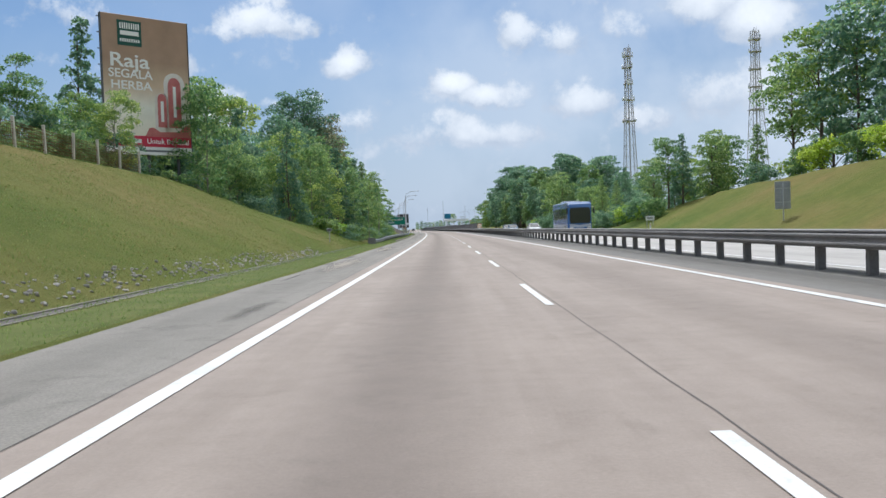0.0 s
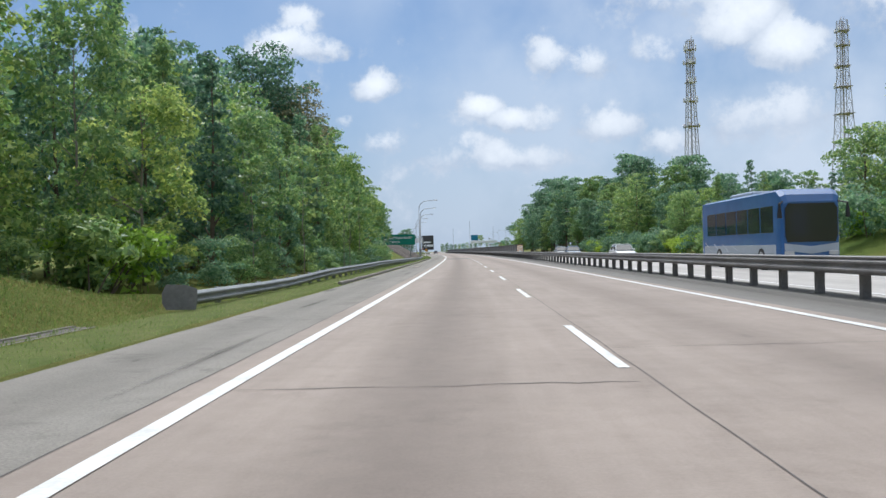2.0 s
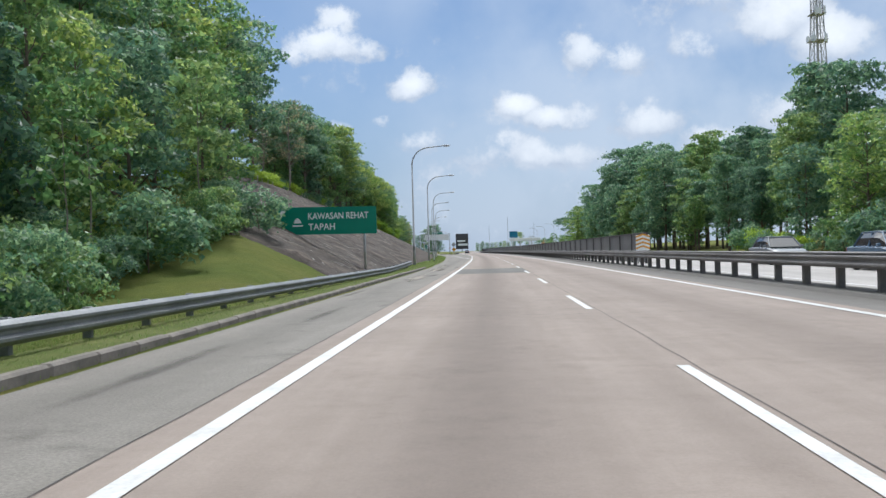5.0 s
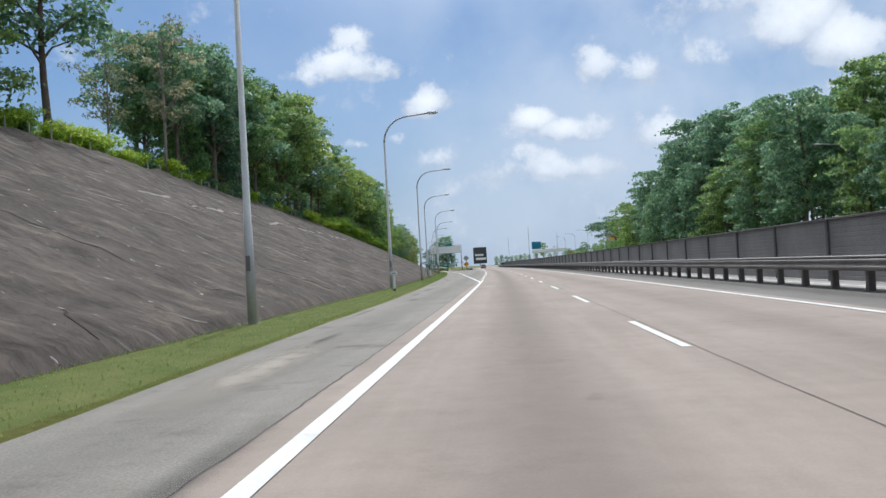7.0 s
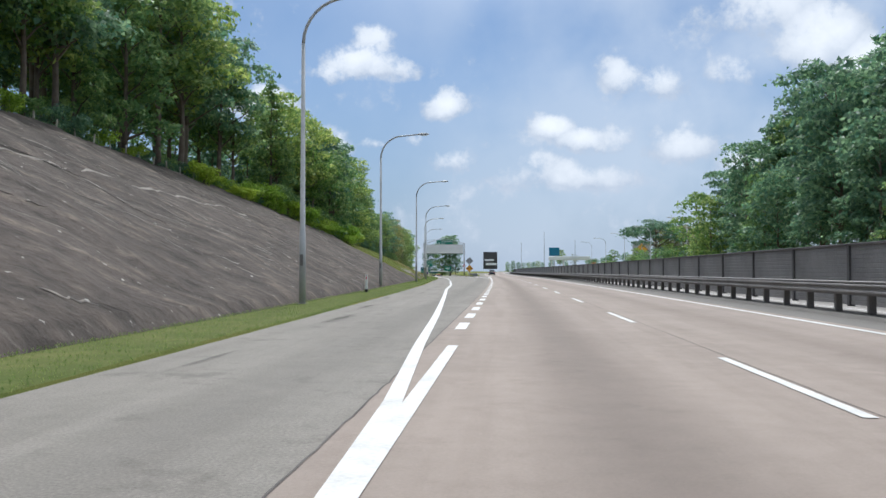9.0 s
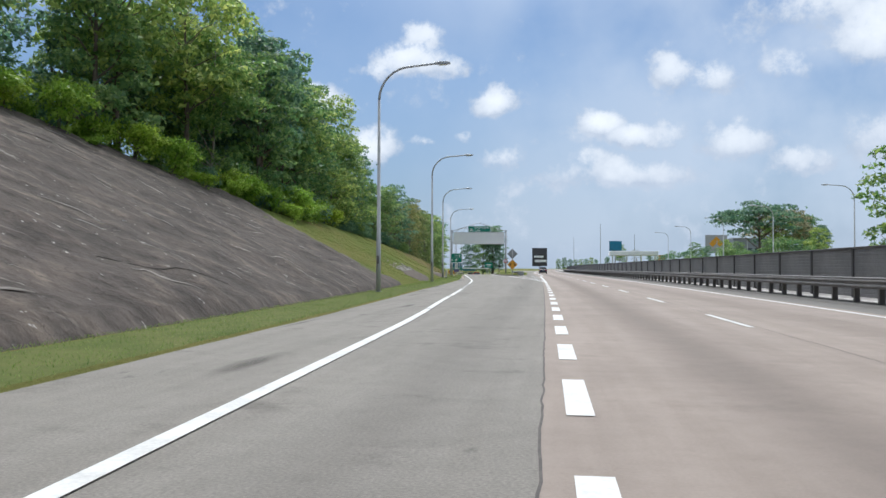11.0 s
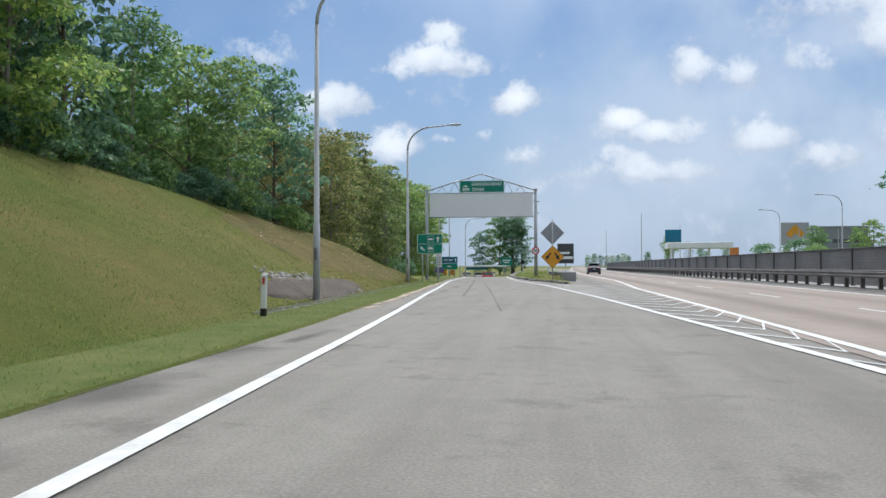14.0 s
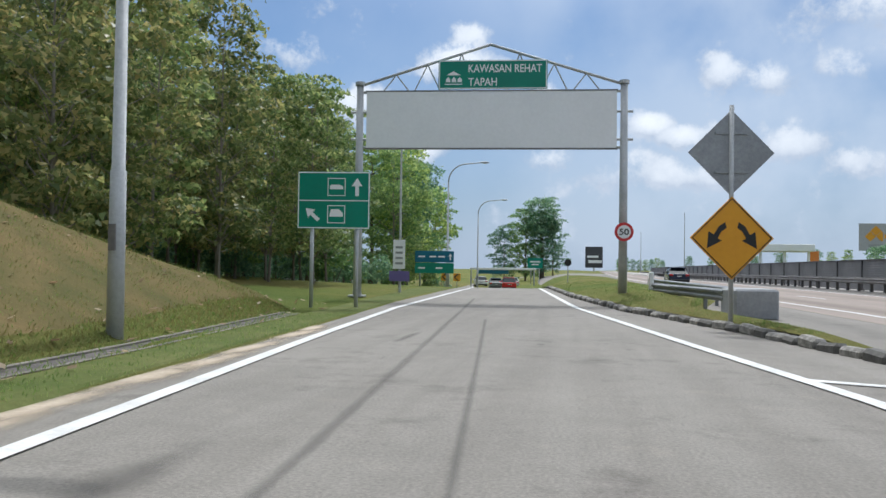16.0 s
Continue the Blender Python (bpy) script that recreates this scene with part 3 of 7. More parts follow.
WHITESIGN = surface("white_sheeting", (0.83, 0.83, 0.83), (0.90, 0.90, 0.90), 1.0, 9.0, 0.4, bump=0.0, fine_amount=0.08)
YELLOW = surface("yellow_sheeting", (0.72, 0.33, 0.015), (0.80, 0.38, 0.02), 1.0, 9.0, 0.4, bump=0.0, fine_amount=0.1)
BLACK = surface("black_sheeting", (0.012, 0.012, 0.012), (0.03, 0.03, 0.03), 2.0, 20.0, 0.5, bump=0.0)
REDPAINT = surface("red_sheeting", (0.55, 0.03, 0.03), (0.65, 0.04, 0.04), 2.0, 20.0, 0.4, bump=0.0, fine_amount=0.1)
SIGNBACK = surface("aluminium_sign_back", (0.33, 0.34, 0.35), (0.43, 0.44, 0.45), 1.5, 14.0, 0.45, 0.5, 0.05)
BOARD = surface("blank_board", (0.86, 0.86, 0.86), (0.92, 0.92, 0.92), 0.5, 8.0, 0.6, bump=0.03, fine_amount=0.12)
WALLPANEL = surface("barrier_panel", (0.15, 0.145, 0.15), (0.23, 0.225, 0.225), 0.5, 10.0, 0.75, bump=0.2)
WALLPOST = surface("barrier_post", (0.07, 0.068, 0.07), (0.12, 0.115, 0.115), 0.8, 10.0, 0.8)
BARK = surface("bark", (0.10, 0.075, 0.055), (0.24, 0.19, 0.15), 1.2, 16.0, 0.95, bump=0.6)
PALEBARK = surface("pale_bark", (0.20, 0.17, 0.14), (0.38, 0.34, 0.29), 1.2, 16.0, 0.95, bump=0.5)
STONE = surface("rubble_stone", (0.30, 0.275, 0.25), (0.52, 0.49, 0.45), 1.1, 9.0, 0.9, bump=0.5)
SOIL = surface("bare_soil", (0.075, 0.060, 0.048), (0.175, 0.135, 0.102), 1.6, 14.0, 0.95, bump=0.9, fine_amount=0.7)
WOODPOST = surface("fence_post_concrete", (0.52, 0.47, 0.38), (0.72, 0.67, 0.58), 2.0, 14.0, 0.9)
RUST = surface("rusty_mesh", (0.16, 0.06, 0.03), (0.30, 0.13, 0.06), 2.0, 20.0, 0.85, 0.3)
RUBBER = surface("tyre_rubber", (0.012, 0.012, 0.012), (0.028, 0.028, 0.028), 6.0, 40.0, 0.85)
RIM = surface("wheel_rim", (0.35, 0.35, 0.36), (0.5, 0.5, 0.51), 6.0, 40.0, 0.3, 0.9, 0.0)
GLASS = glass_material()
LAMPGLASS = surface("lamp_lens", (0.65, 0.66, 0.66), (0.75, 0.76, 0.76), 4.0, 30.0, 0.15, bump=0.0, fine_amount=0.1)
LEAF_A = leaf_material("leaf_mid_green", (0.117, 0.227, 0.094), (0.193, 0.314, 0.108), (0.407, 0.517, 0.176))
LEAF_B = leaf_material("leaf_dark_green", (0.098, 0.215, 0.14), (0.154, 0.271, 0.151), (0.331, 0.477, 0.262))
LEAF_C = leaf_material("leaf_yellow_green", (0.100, 0.165, 0.062), (0.215, 0.295, 0.098), (0.480, 0.500, 0.200))
LEAF_D = leaf_material("leaf_bright_fern", (0.203, 0.314, 0.033), (0.354, 0.503, 0.060), (0.585, 0.707, 0.124))
LEAF_E = leaf_material("leaf_brownish", (0.131, 0.158, 0.096), (0.231, 0.238, 0.133), (0.462, 0.399, 0.224))
LEAF_G = leaf_material("leaf_fresh_green", (0.137, 0.254, 0.075), (0.248, 0.363, 0.097), (0.506, 0.583, 0.165))
LEAF_F = leaf_material("leaf_yellowing", (0.115, 0.160, 0.060), (0.240, 0.275, 0.095), (0.520, 0.430, 0.180))
GRASS = leaf_material("grass_blade", (0.117, 0.176, 0.039), (0.195, 0.26, 0.06), (0.325, 0.345, 0.111))
DRYGRASS = leaf_material("dry_grass_blade", (0.150, 0.135, 0.045), (0.230, 0.195, 0.070), (0.340, 0.270, 0.120))
TURFGRASS = leaf_material("verge_grass_blade", (0.132, 0.198, 0.05), (0.222, 0.3, 0.077), (0.36, 0.39, 0.132))
TURF = surface("verge_turf", (0.090, 0.125, 0.032), (0.165, 0.175, 0.062), 0.9, 14.0, 0.95, bump=0.6, spec=0.1)
STRAW = surface("straw_turf", (0.098, 0.100, 0.034), (0.205, 0.150, 0.066), 0.8, 16.0, 0.95, bump=0.6, spec=0.1)

# ---- land ----
YS = [-3000, -1200, -500, -250, -140, -80, -60, -45] + list(range(-34, 480, 2)) + list(range(480, 720, 12)) + [740, 800, 900, 1050, 1250, 1600, 2200, 3000, 4200]


def build_ground():
    verts, faces = [], []
    left = [0.0, 0.35, 0.7, 1.0]
    ds = [0.6, 1.2, 1.8, 2.5] + [3.3 + 0.8 * i for i in range(28)] + [27, 30, 34, 40, 50, 65, 90, 130, 220, 500, 1200, 3000]
    rights = [21.5, 22.2, 23.0] + [23 + 1.2 * i for i in range(1, 16)] + [44, 48, 55, 65, 80, 110, 160, 260, 500, 1200, 3000]
    for y in YS:
        e, t = verge(y), toe(y)
        offs = [t - d for d in reversed(ds)] + [t + (e - t) * k for k in left] + [e + 0.25, 3.0, 9.0, 15.0, 21.2] + rights
        for o in offs:
            k = min(1.0, max(0.0, (abs(o) - 200) / 600)) if abs(o) > 200 else 0
            verts.append(at(o, y, ground_z(o, y, True) * (1 - k)))
    n = len(ds) + len(left) + 5 + len(rights)
    for i in range(len(YS) - 1):
        for j in range(n - 1):
            faces.append((i * n + j, i * n + j + 1, (i + 1) * n + j + 1, (i + 1) * n + j))
    g = Geo().add(verts, faces)
    ob = part("ground", g, GROUND, smooth=True)
    tagged(ob, "rough green and straw-coloured grass on verges and cut banks", "ground", kind="structure")


build_ground()


def strip(name, left, right, ys, z, mat, label, cols=4, category="road", rim=None):
    """A paved strip between two lines, with its UV in metres across and along."""
    v, f, uv = [], [], []
    for y in ys:
        a, b = (left(y) if callable(left) else left), (right(y) if callable(right) else right)
        for j in range(cols + 1):
            o = a + (b - a) * j / cols
            v.append(at(o, y, rim if rim is not None and j in (0, cols) else z))
            uv.append((o, y))
    n = cols + 1
    for i in range(len(ys) - 1):
        for j in range(cols):
            f.append((i * n + j, i * n + j + 1, (i + 1) * n + j + 1, (i + 1) * n + j))
    me = Geo().add(v, f).mesh(name, mat)
    lay = me.uv_layers.new(name="UVMap")
    idx = np.empty(len(me.loops), dtype=np.int32)
    me.loops.foreach_get("vertex_index", idx)
    lay.data.foreach_set("uv", np.array(uv, dtype=np.float32)[idx].ravel())
    return tagged(new(name, me), label, category, kind="structure")


RY = [-900, -300, -120, -80] + list(range(-40, 620, 4)) + [640, 680, 740, 800, 900, 1050, 1300, 1700]
strip("road", -2.17, 6.2, RY, 0.0, CONCRETE, "pinkish grey concrete carriageway with dark oil-stained wheel bands", 6)
strip("pavement", verge, -2.17, [y for y in RY if y < 700], -0.004, ASPHALT, "grey worn asphalt shoulder and exit lane", 12)
def turf_left(y):
    return toe(y) + (0.0 if 163 < y < 337 else 0.55)


strip("verge_turf", turf_left, lambda y: verge(y) + 0.05 + 0.06 * bumps(y, 0, 1.7), [y for y in range(-40, 440, 2)], 0.046, TURF, "short green roadside turf between the shoulder and the bank", 9, "verge", -0.03)
strip("pavement_median", 6.2, 8.35, RY, -0.004, MEDIAN, "dark asphalt strip under the median barrier, darkest along its middle", 3)
strip("road_opposite", 8.35, 21.3, RY, -0.002, FAR_LANES, "pale concrete opposite carriageway", 5)
strip("pavement_patch", -1.74, 1.95, [169.5 + i for i in range(11)], 0.006, PATCH, "dark asphalt repair patch across the slow lane", 4)


def lining_z(y, d):
    """Height of the sprayed skin, with folds running down the slope and a lumpy surface."""
    z = ground_z(toe(y) - max(d, 0.02), y) + 0.06
    z += 0.16 * max(0.0, bumps(0.3 * (0.8 * y - 0.6 * d), 1.5 * (0.8 * d + 0.6 * y), 2.2)) + 0.10 * abs(bumps(y * 0.35 + d * 0.5, d * 1.3, 1.0)) + 0.16 * bumps(y + 40, d, 2.6) * min(1, d)
    return z + min(1.0, d) * (0.10 * abs(bumps(y * 0.8 + d * 0.6, d * 0.8 - y * 0.5, 1.1)) + 0.05 * bumps(d + 9, y, 0.8))


def build_lining():
    """The sprayed concrete skin on the cutting."""
    ys = [163 + 0.5 * i for i in range(347)]
    v, f, uv = [], [], []
    n = 43
    for y in ys:
        r, t = ridge(y), toe(y)
        for j in range(n):
            d = (r + 0.4) * j / (n - 1) - 0.1
            z = lining_z(y, d)
            if j == n - 1 or j == 0 or y == ys[0] or y == ys[-1]:
                z -= 0.35
            v.append(at(t - d, y, z))
            uv.append((y, d * 1.12))
    for i in range(len(ys) - 1):
        for j in range(n - 1):
            f.append((i * n + j, (i + 1) * n + j, (i + 1) * n + j + 1, i * n + j + 1))
    me = Geo().add(v, f).mesh("slope_lining", LINING, True)
    lay = me.uv_layers.new(name="UVMap")
    idx = np.empty(len(me.loops), dtype=np.int32)
    me.loops.foreach_get("vertex_index", idx)
    lay.data.foreach_set("uv", np.array(uv, dtype=np.float32)[idx].ravel())
    tagged(new("slope_lining", me), "dark grey-brown sprayed concrete cut slope with painted pale fold highlights and cracks", "slope", kind="structure")


build_lining()


# ---- road markings ----
def ribbon(line, y0, y1, w, step=2.0, z=0.008, wob=0.0):
    g, ys = Geo(), []
    y = y0
    while y < y1 - 1e-6:
        ys.append(y)
        y += step
    ys.append(y1)
    v = []
    for y in ys:
        o = line(y) if callable(line) else line
        j = wob * (random.random() - 0.5)
        k = w * (1 + wob * (random.random() - 0.5)) / 2
        v += [at(o - k + j, y, z), at(o + k + j, y, z)]
    return g.add(v, [(2 * i, 2 * i + 1, 2 * i + 3, 2 * i + 2) for i in range(len(ys) - 1)])


random.seed(5)
marks = thing("road_marking", "white painted edge lines, lane dashes and gore stripes", "road marking", kind="structure")
part("edge_line", ribbon(-1.78, -60, 246.0, 0.16), PAINT, marks)
part("edge_line", ribbon(5.80, -60, 1600, 0.17, 6.0), PAINT, marks)
part("edge_line", ribbon(9.35, -60, 1600, 0.16, 6.0), PAINT, marks)
part("edge_line", ribbon(18.2, -60, 1600, 0.18, 6.0), PAINT, marks)
for ya, yb in ((236.5, 306.0), (306.25, 312.6), (312.75, 316.4), (317.3, 328.4), (328.4, 344.0), (344.0, 560.0)):
    part("edge_line", ribbon(exit_left, ya, yb, 0.17, z=0.009), WORNPAINT if 328 < ya < 340 else PAINT, marks)
part("corner_mark", ribbon(-5.18, 314.35, 315.1, 0.05, 0.3, 0.009), WORNPAINT, marks)
part("corner_mark", ribbon(-4.93, 314.33, 314.39, 0.5, 0.1, 0.009), WORNPAINT, marks)
part("edge_line", ribbon(lambda y: -1.85 + float(np.interp(y, [395, 405, 418, 440, 470], [0, 0.35, 0.8, 0.5, 0.2])), 347.0, 1600, 0.18, 4.0), PAINT, marks)
part("edge_line", ribbon(exit_right, 350.0, 560, 0.18, z=0.009), PAINT, marks)
for k in range(-2, 62):
    part("lane_dash", ribbon(1.83, 12.0 * k, 12.0 * k + 4.5, 0.12, 4.5), PAINT, marks)
for k in range(0, 40):
    part("lane_dash", ribbon(13.6, 12.0 * k + 5, 12.0 * k + 9.5, 0.14, 4.5), PAINT, marks)
for k in range(62, 86):
    y = 4.0 * k + 1.55
    part("exit_dash", ribbon(-1.87, y, y + 2.1, 0.22, 2.1), PAINT, marks)
for k in range(24):
    y = 359.5 + 1.85 * k
    a, b = exit_right(y + 1.2), -1.9
    if b - a < 0.5:
        continue
    w = 0.2
    p = [(a, y + 1.3), (a + 0.66 * (b - a), y), (b, y + 1.9)]
    v = [at(o, yy + s * w, 0.007) for o, yy in p for s in (-0.5, 0.5)]
    part("gore_stripe", Geo().add(v, [(0, 2, 3, 1), (2, 4, 5, 3)]), PAINT, marks)

joints = thing("road_joint", "dark tar-filled joints and fine cracks in the concrete lanes", "road joint", kind="structure")
part("long_joint", ribbon(1.955, -60, 520, 0.012, 1.0, 0.004, 0.03), JOINT, joints)
part("long_joint", ribbon(-2.17, -60, 168, 0.016, 0.5, 0.004, 0.015), JOINT, joints)
part("long_joint", ribbon(-2.17, 168, 402, 0.02, 0.25, 0.004, 0.025), JOINT, joints)
for y in [24.5, 47.2, 58.6, 62.0, 85.8, 93.1, 99.4, 117.0, 129.0, 143.5, 158.0, 196.0, 205.5, 214.5, 222.5, 231.5, 240.6, 252.0, 271.0, 288.0, 302.5, 318.0, 331.0, 352.0]:
    for a, b in ((-1.7, 1.8), (2.0, 5.6)):
        if random.random() < 0.5:
            continue
        g, v, n = Geo(), [], 14
        y0 = y + random.uniform(-0.6, 0.6)
        for i in range(n + 1):
            yy = y0 + 0.05 * random.uniform(-1, 1)
            w = 0.012 * random.uniform(0.3, 1.2)
            o = a + (b - a) * i / n
            v += [at(o, yy - w, 0.004), at(o, yy + w, 0.004)]
        part("crack", g.add(v, [(2 * i, 2 * i + 2, 2 * i + 3, 2 * i + 1) for i in range(n)]), JOINT, joints)



# ---- stains with soft edges ----
def stain_material(name, colour, strength, across_only=False):
    """Its UV runs from -1 to 1; it fades out towards the rim and breaks up."""
    m, N, L, b = material(name)
    uv = N.new("ShaderNodeUVMap").outputs[0]
    ln = N.new("ShaderNodeVectorMath")
    if across_only:
        sp = N.new("ShaderNodeSeparateXYZ")
        L.new(uv, sp.inputs[0])
        ab = N.new("ShaderNodeMath")
        ab.operation = "ABSOLUTE"
        L.new(sp.outputs[0], ab.inputs[0])
        rad = ab.outputs[0]
    else:
        ln.operation = "LENGTH"
        L.new(uv, ln.inputs[0])
        rad = ln.outputs["Value"]
    co = N.new("ShaderNodeTexCoord").outputs["Object"]
    n1 = nodes_noise(N, L, co, 1.3, 6.0, 0.7)
    ad = N.new("ShaderNodeMath")
    ad.operation = "MULTIPLY_ADD"
    L.new(n1, ad.inputs[0])
    ad.inputs[1].default_value = 1.1
    L.new(rad, ad.inputs[2])
    mr = N.new("ShaderNodeMapRange")
    mr.interpolation_type = "SMOOTHSTEP"
    L.new(ad.outputs[0], mr.inputs["Value"])
    mr.inputs["From Min"].default_value, mr.inputs["From Max"].default_value = 0.55, 1.35
    mr.inputs["To Min"].default_value, mr.inputs["To Max"].default_value = strength, 0.0
    r0 = ramp(N, [(0.3, tuple(c * 0.8 for c in colour)), (0.7, tuple(c * 1.15 for c in colour))])
    L.new(nodes_noise(N, L, co, 24.0, 5.0, 0.7), r0.inputs[0])
    L.new(r0.outputs[0], b.inputs["Base Color"])
    b.inputs["Roughness"].default_value, b.inputs["Specular IOR Level"].default_value = 0.9, 0.2
    tr = N.new("ShaderNodeBsdfTransparent")
    ms = N.new("ShaderNodeMixShader")
    L.new(mr.outputs[0], ms.inputs[0])
    L.new(tr.outputs[0], ms.inputs[1])
    L.new(b.outputs[0], ms.inputs[2])
    L.new(ms.outputs[0], N["Material Output"].inputs["Surface"])
    return m


def flat_uv(name, v, f, uv, mat, parent):
    me = Geo().add(v, f).mesh(name, mat)
    lay = me.uv_layers.new(name="UVMap")
    idx = np.empty(len(me.loops), dtype=np.int32)
    me.loops.foreach_get("vertex_index", idx)
    lay.data.foreach_set("uv", np.array(uv, dtype=np.float32)[idx].ravel())
    return part(name, me, mat, parent)


def blot(name, o, y, wo, wy, mat, parent, z=0.006):
    c = [(-1, -1), (1, -1), (1, 1), (-1, 1)]
    flat_uv(name, [at(o + a * wo, y + b * wy, z) for a, b in c], [(0, 1, 2, 3)], c, mat, parent)


RUBBERED = stain_material("rubber_streak", (0.14, 0.135, 0.127), 0.34, True)
OILY = stain_material("oil_stain", (0.125, 0.118, 0.11), 0.45)
SANDY = stain_material("sand_spill", (0.50, 0.42, 0.32), 0.95)
skid = thing("tyre_mark", "soft dark rubber tyre marks on the exit lane", "tyre mark", kind="structure")
for o0, yy0, k, ya, yb, wd in ((-10.27, 398.5, -0.0755, 384, 424, 0.09), (-9.39, 398.7, -0.09, 374, 412, 0.06)):
    ys = [ya + (yb - ya) * i / 24 for i in range(25)]
    v = [at(o0 + k * (y - yy0) + s * wd, y, 0.0055) for y in ys for s in (-1, 1)]
    flat_uv("streak", v, [(2 * i, 2 * i + 1, 2 * i + 3, 2 * i + 2) for i in range(24)], [(s, 0) for y in ys for s in (-1, 1)], RUBBERED, skid)
random.seed(21)
oil = thing("oil_stain", "dark oil and rubber stains on the shoulder and exit lane", "stain", kind="structure")
for i in range(50):
    y = 6 + 8.2 * i + random.uniform(-2, 2)
    a, b = verge(y) + 0.2, (exit_right(y) if y > 352 else -2.2)
    o = a + (b - a) * random.random() ** 1.4 * (1.0 if y < 235 else 0.3)
    blot("stain", o, y, random.uniform(0.1, 0.3), random.uniform(1.5, 4.5), OILY, oil, 0.0035 + 0.0012 * (i % 3))
for o, y, wo, wy in ((-9.5, 360.5, 0.9, 2.2), (-9.8, 364.0, 0.8, 1.8), (-9.0, 357.5, 0.7, 1.3), (-10.6, 369.0, 0.6, 2.0), (-11.0, 375.5, 0.5, 1.6)):
    blot("stain", o - 0.3, y, wo, wy, OILY, oil, 0.0055)
TARRY = stain_material("tar_spot", (0.075, 0.072, 0.068), 0.85)
for o, y in ((-3.72, 330.1), (-3.38, 330.3), (-3.83, 332.4), (-3.50, 332.5), (-3.93, 334.4), (-3.57, 334.6)):
    blot("tar_spot", o, y, 0.17, 0.42, TARRY, oil, 0.0055)
sand = thing("sand_spill", "pale sand washed over the edge of the asphalt", "sand", kind="structure")
for i in range(20):
    y = 376 + 1.7 * i + random.uniform(-0.3, 0.3)
    blot("sand_patch", verge(y) + random.uniform(0.1, 0.3), y, random.uniform(0.28, 0.5), random.uniform(1.6, 2.6), SANDY, sand, 0.0075 + 0.0006 * (i % 2))


APRON = stain_material("pale_apron", (0.40, 0.36, 0.31), 0.75)
for o, y, wo, wy in ((-3.3, 181, 0.8, 7.0), (-3.4, 192, 0.7, 6.0), (-3.2, 166, 0.7, 7.0), (-3.3, 30, 0.8, 9.0), (-3.3, 52, 0.7, 10.0), (-3.4, 118, 0.8, 12.0)):
    blot("dust_patch", o, y, wo, wy, APRON, sand, 0.002)

# ---- highlight strips and cracks of the sprayed concrete ----
# pale colour of the strips that paint highlights onto the folds
FOLD_HIGHLIGHT = surface("fold_highlight_concrete", (0.19, 0.168, 0.148), (0.38, 0.345, 0.31), 1.4, 10.0, 0.95, bump=0.2, fine_amount=0.2)
CRACK = surface("lining_crack", (0.028, 0.024, 0.022), (0.06, 0.052, 0.046), 1.4, 10.0, 0.95)
slope_streaks = thing("lining_ridge", "pale strips painted as highlights on the folds, and dark cracks, of the sprayed concrete", "slope ridge", kind="structure")


def slope_streak(name, y, d, dy, dd, wd, mat, lift):
    n = 9
    v = []
    bend = random.uniform(-0.25, 0.25)
    ln = math.hypot(dy, dd)
    ny, nd = -dd / ln, dy / ln
    for i in range(n + 1):
        k = i / n
        wv = bend * math.sin(math.pi * k) + 0.07 * random.uniform(-1, 1)
        yy, d0 = y + dy * k + ny * wv, d + dd * k + nd * wv
        h = wd * (0.15 + math.sin(math.pi * min(1, k * 1.02)) ** 0.7) * random.uniform(0.55, 1.25)
        for s, up in ((-1, 0.012), (-0.3, lift), (0.4, lift * 0.9), (1, 0.012)):
            q, yq = max(0.05, d0 + s * h * nd), yy + s * h * ny
            v.append(at(toe(yq) - q, yq, lining_z(yq, q) + up))
    part(name, Geo().add(v, [(4 * i + j, 4 * i + 4 + j, 4 * i + 5 + j, 4 * i + j + 1) for i in range(n) for j in range(3)]), mat, slope_streaks)


random.seed(77)
for i in range(290):
    y = random.uniform(168, 326)
    top = max(1.0, min(ridge(y), ridge(y + 3)) - 1.2)
    d = random.uniform(0.8, top)
    ln = random.uniform(0.5, 1.9)
    slope_streak("ridge", y, d, ln * random.uniform(0.1, 0.9), -min(d - 0.3, ln * random.uniform(0.35, 0.9)), random.uniform(0.02, 0.06), FOLD_HIGHLIGHT, 0.03)
for i in range(30):
    y = random.uniform(168, 326)
    top = max(1.0, min(ridge(y), ridge(y + 3)) - 1.2)
    d = random.uniform(0.8, top)
    ln = random.uniform(1.5, 6.0)
    slope_streak("crack", y, d, ln * random.uniform(-0.2, 1.0), -min(d - 0.3, ln * random.uniform(0.0, 1.0)), random.uniform(0.012, 0.028), CRACK, 0.03)
for i in range(14):
    slope_streak("ridge", 222 + 5.0 * i, 11.3 - 0.09 * i, random.uniform(3.0, 5.6), random.uniform(-0.4, 0.2), random.uniform(0.08, 0.2), FOLD_HIGHLIGHT, 0.04)

# ---- guard rails ----
rail_top = curve([(68, 0.45), (76, 0.40), (80, 0.40), (88, 0.52), (100, 0.53), (110, 0.57), (130, 0.52), (160, 0.40), (175, 0.35), (181, 0.43), (188, 0.55)])


def beam(y0, y1, off, z, side, top=None, step=2.0):
    """A W-beam from y0 to y1; side: which way it bulges."""
    prof = [(0.0, -0.155), (0.035, -0.13), (0.075, -0.095), (0.075, -0.06), (0.02, -0.02), (0.02, 0.02), (0.075, 0.06), (0.075, 0.095), (0.035, 0.13), (0.0, 0.155)]
    back = [(o - 0.012, zz) for o, zz in reversed(prof)]
    loop = [(side * o + off, zz + z) for o, zz in prof + back]
    n = max(1, round((y1 - y0) / step))
    ys = [y0 + (y1 - y0) * i / n for i in range(n + 1)]
    return Geo().sweep(loop, [(y, 0, top(y) - 0.155 if top else 0) for y in ys], True)


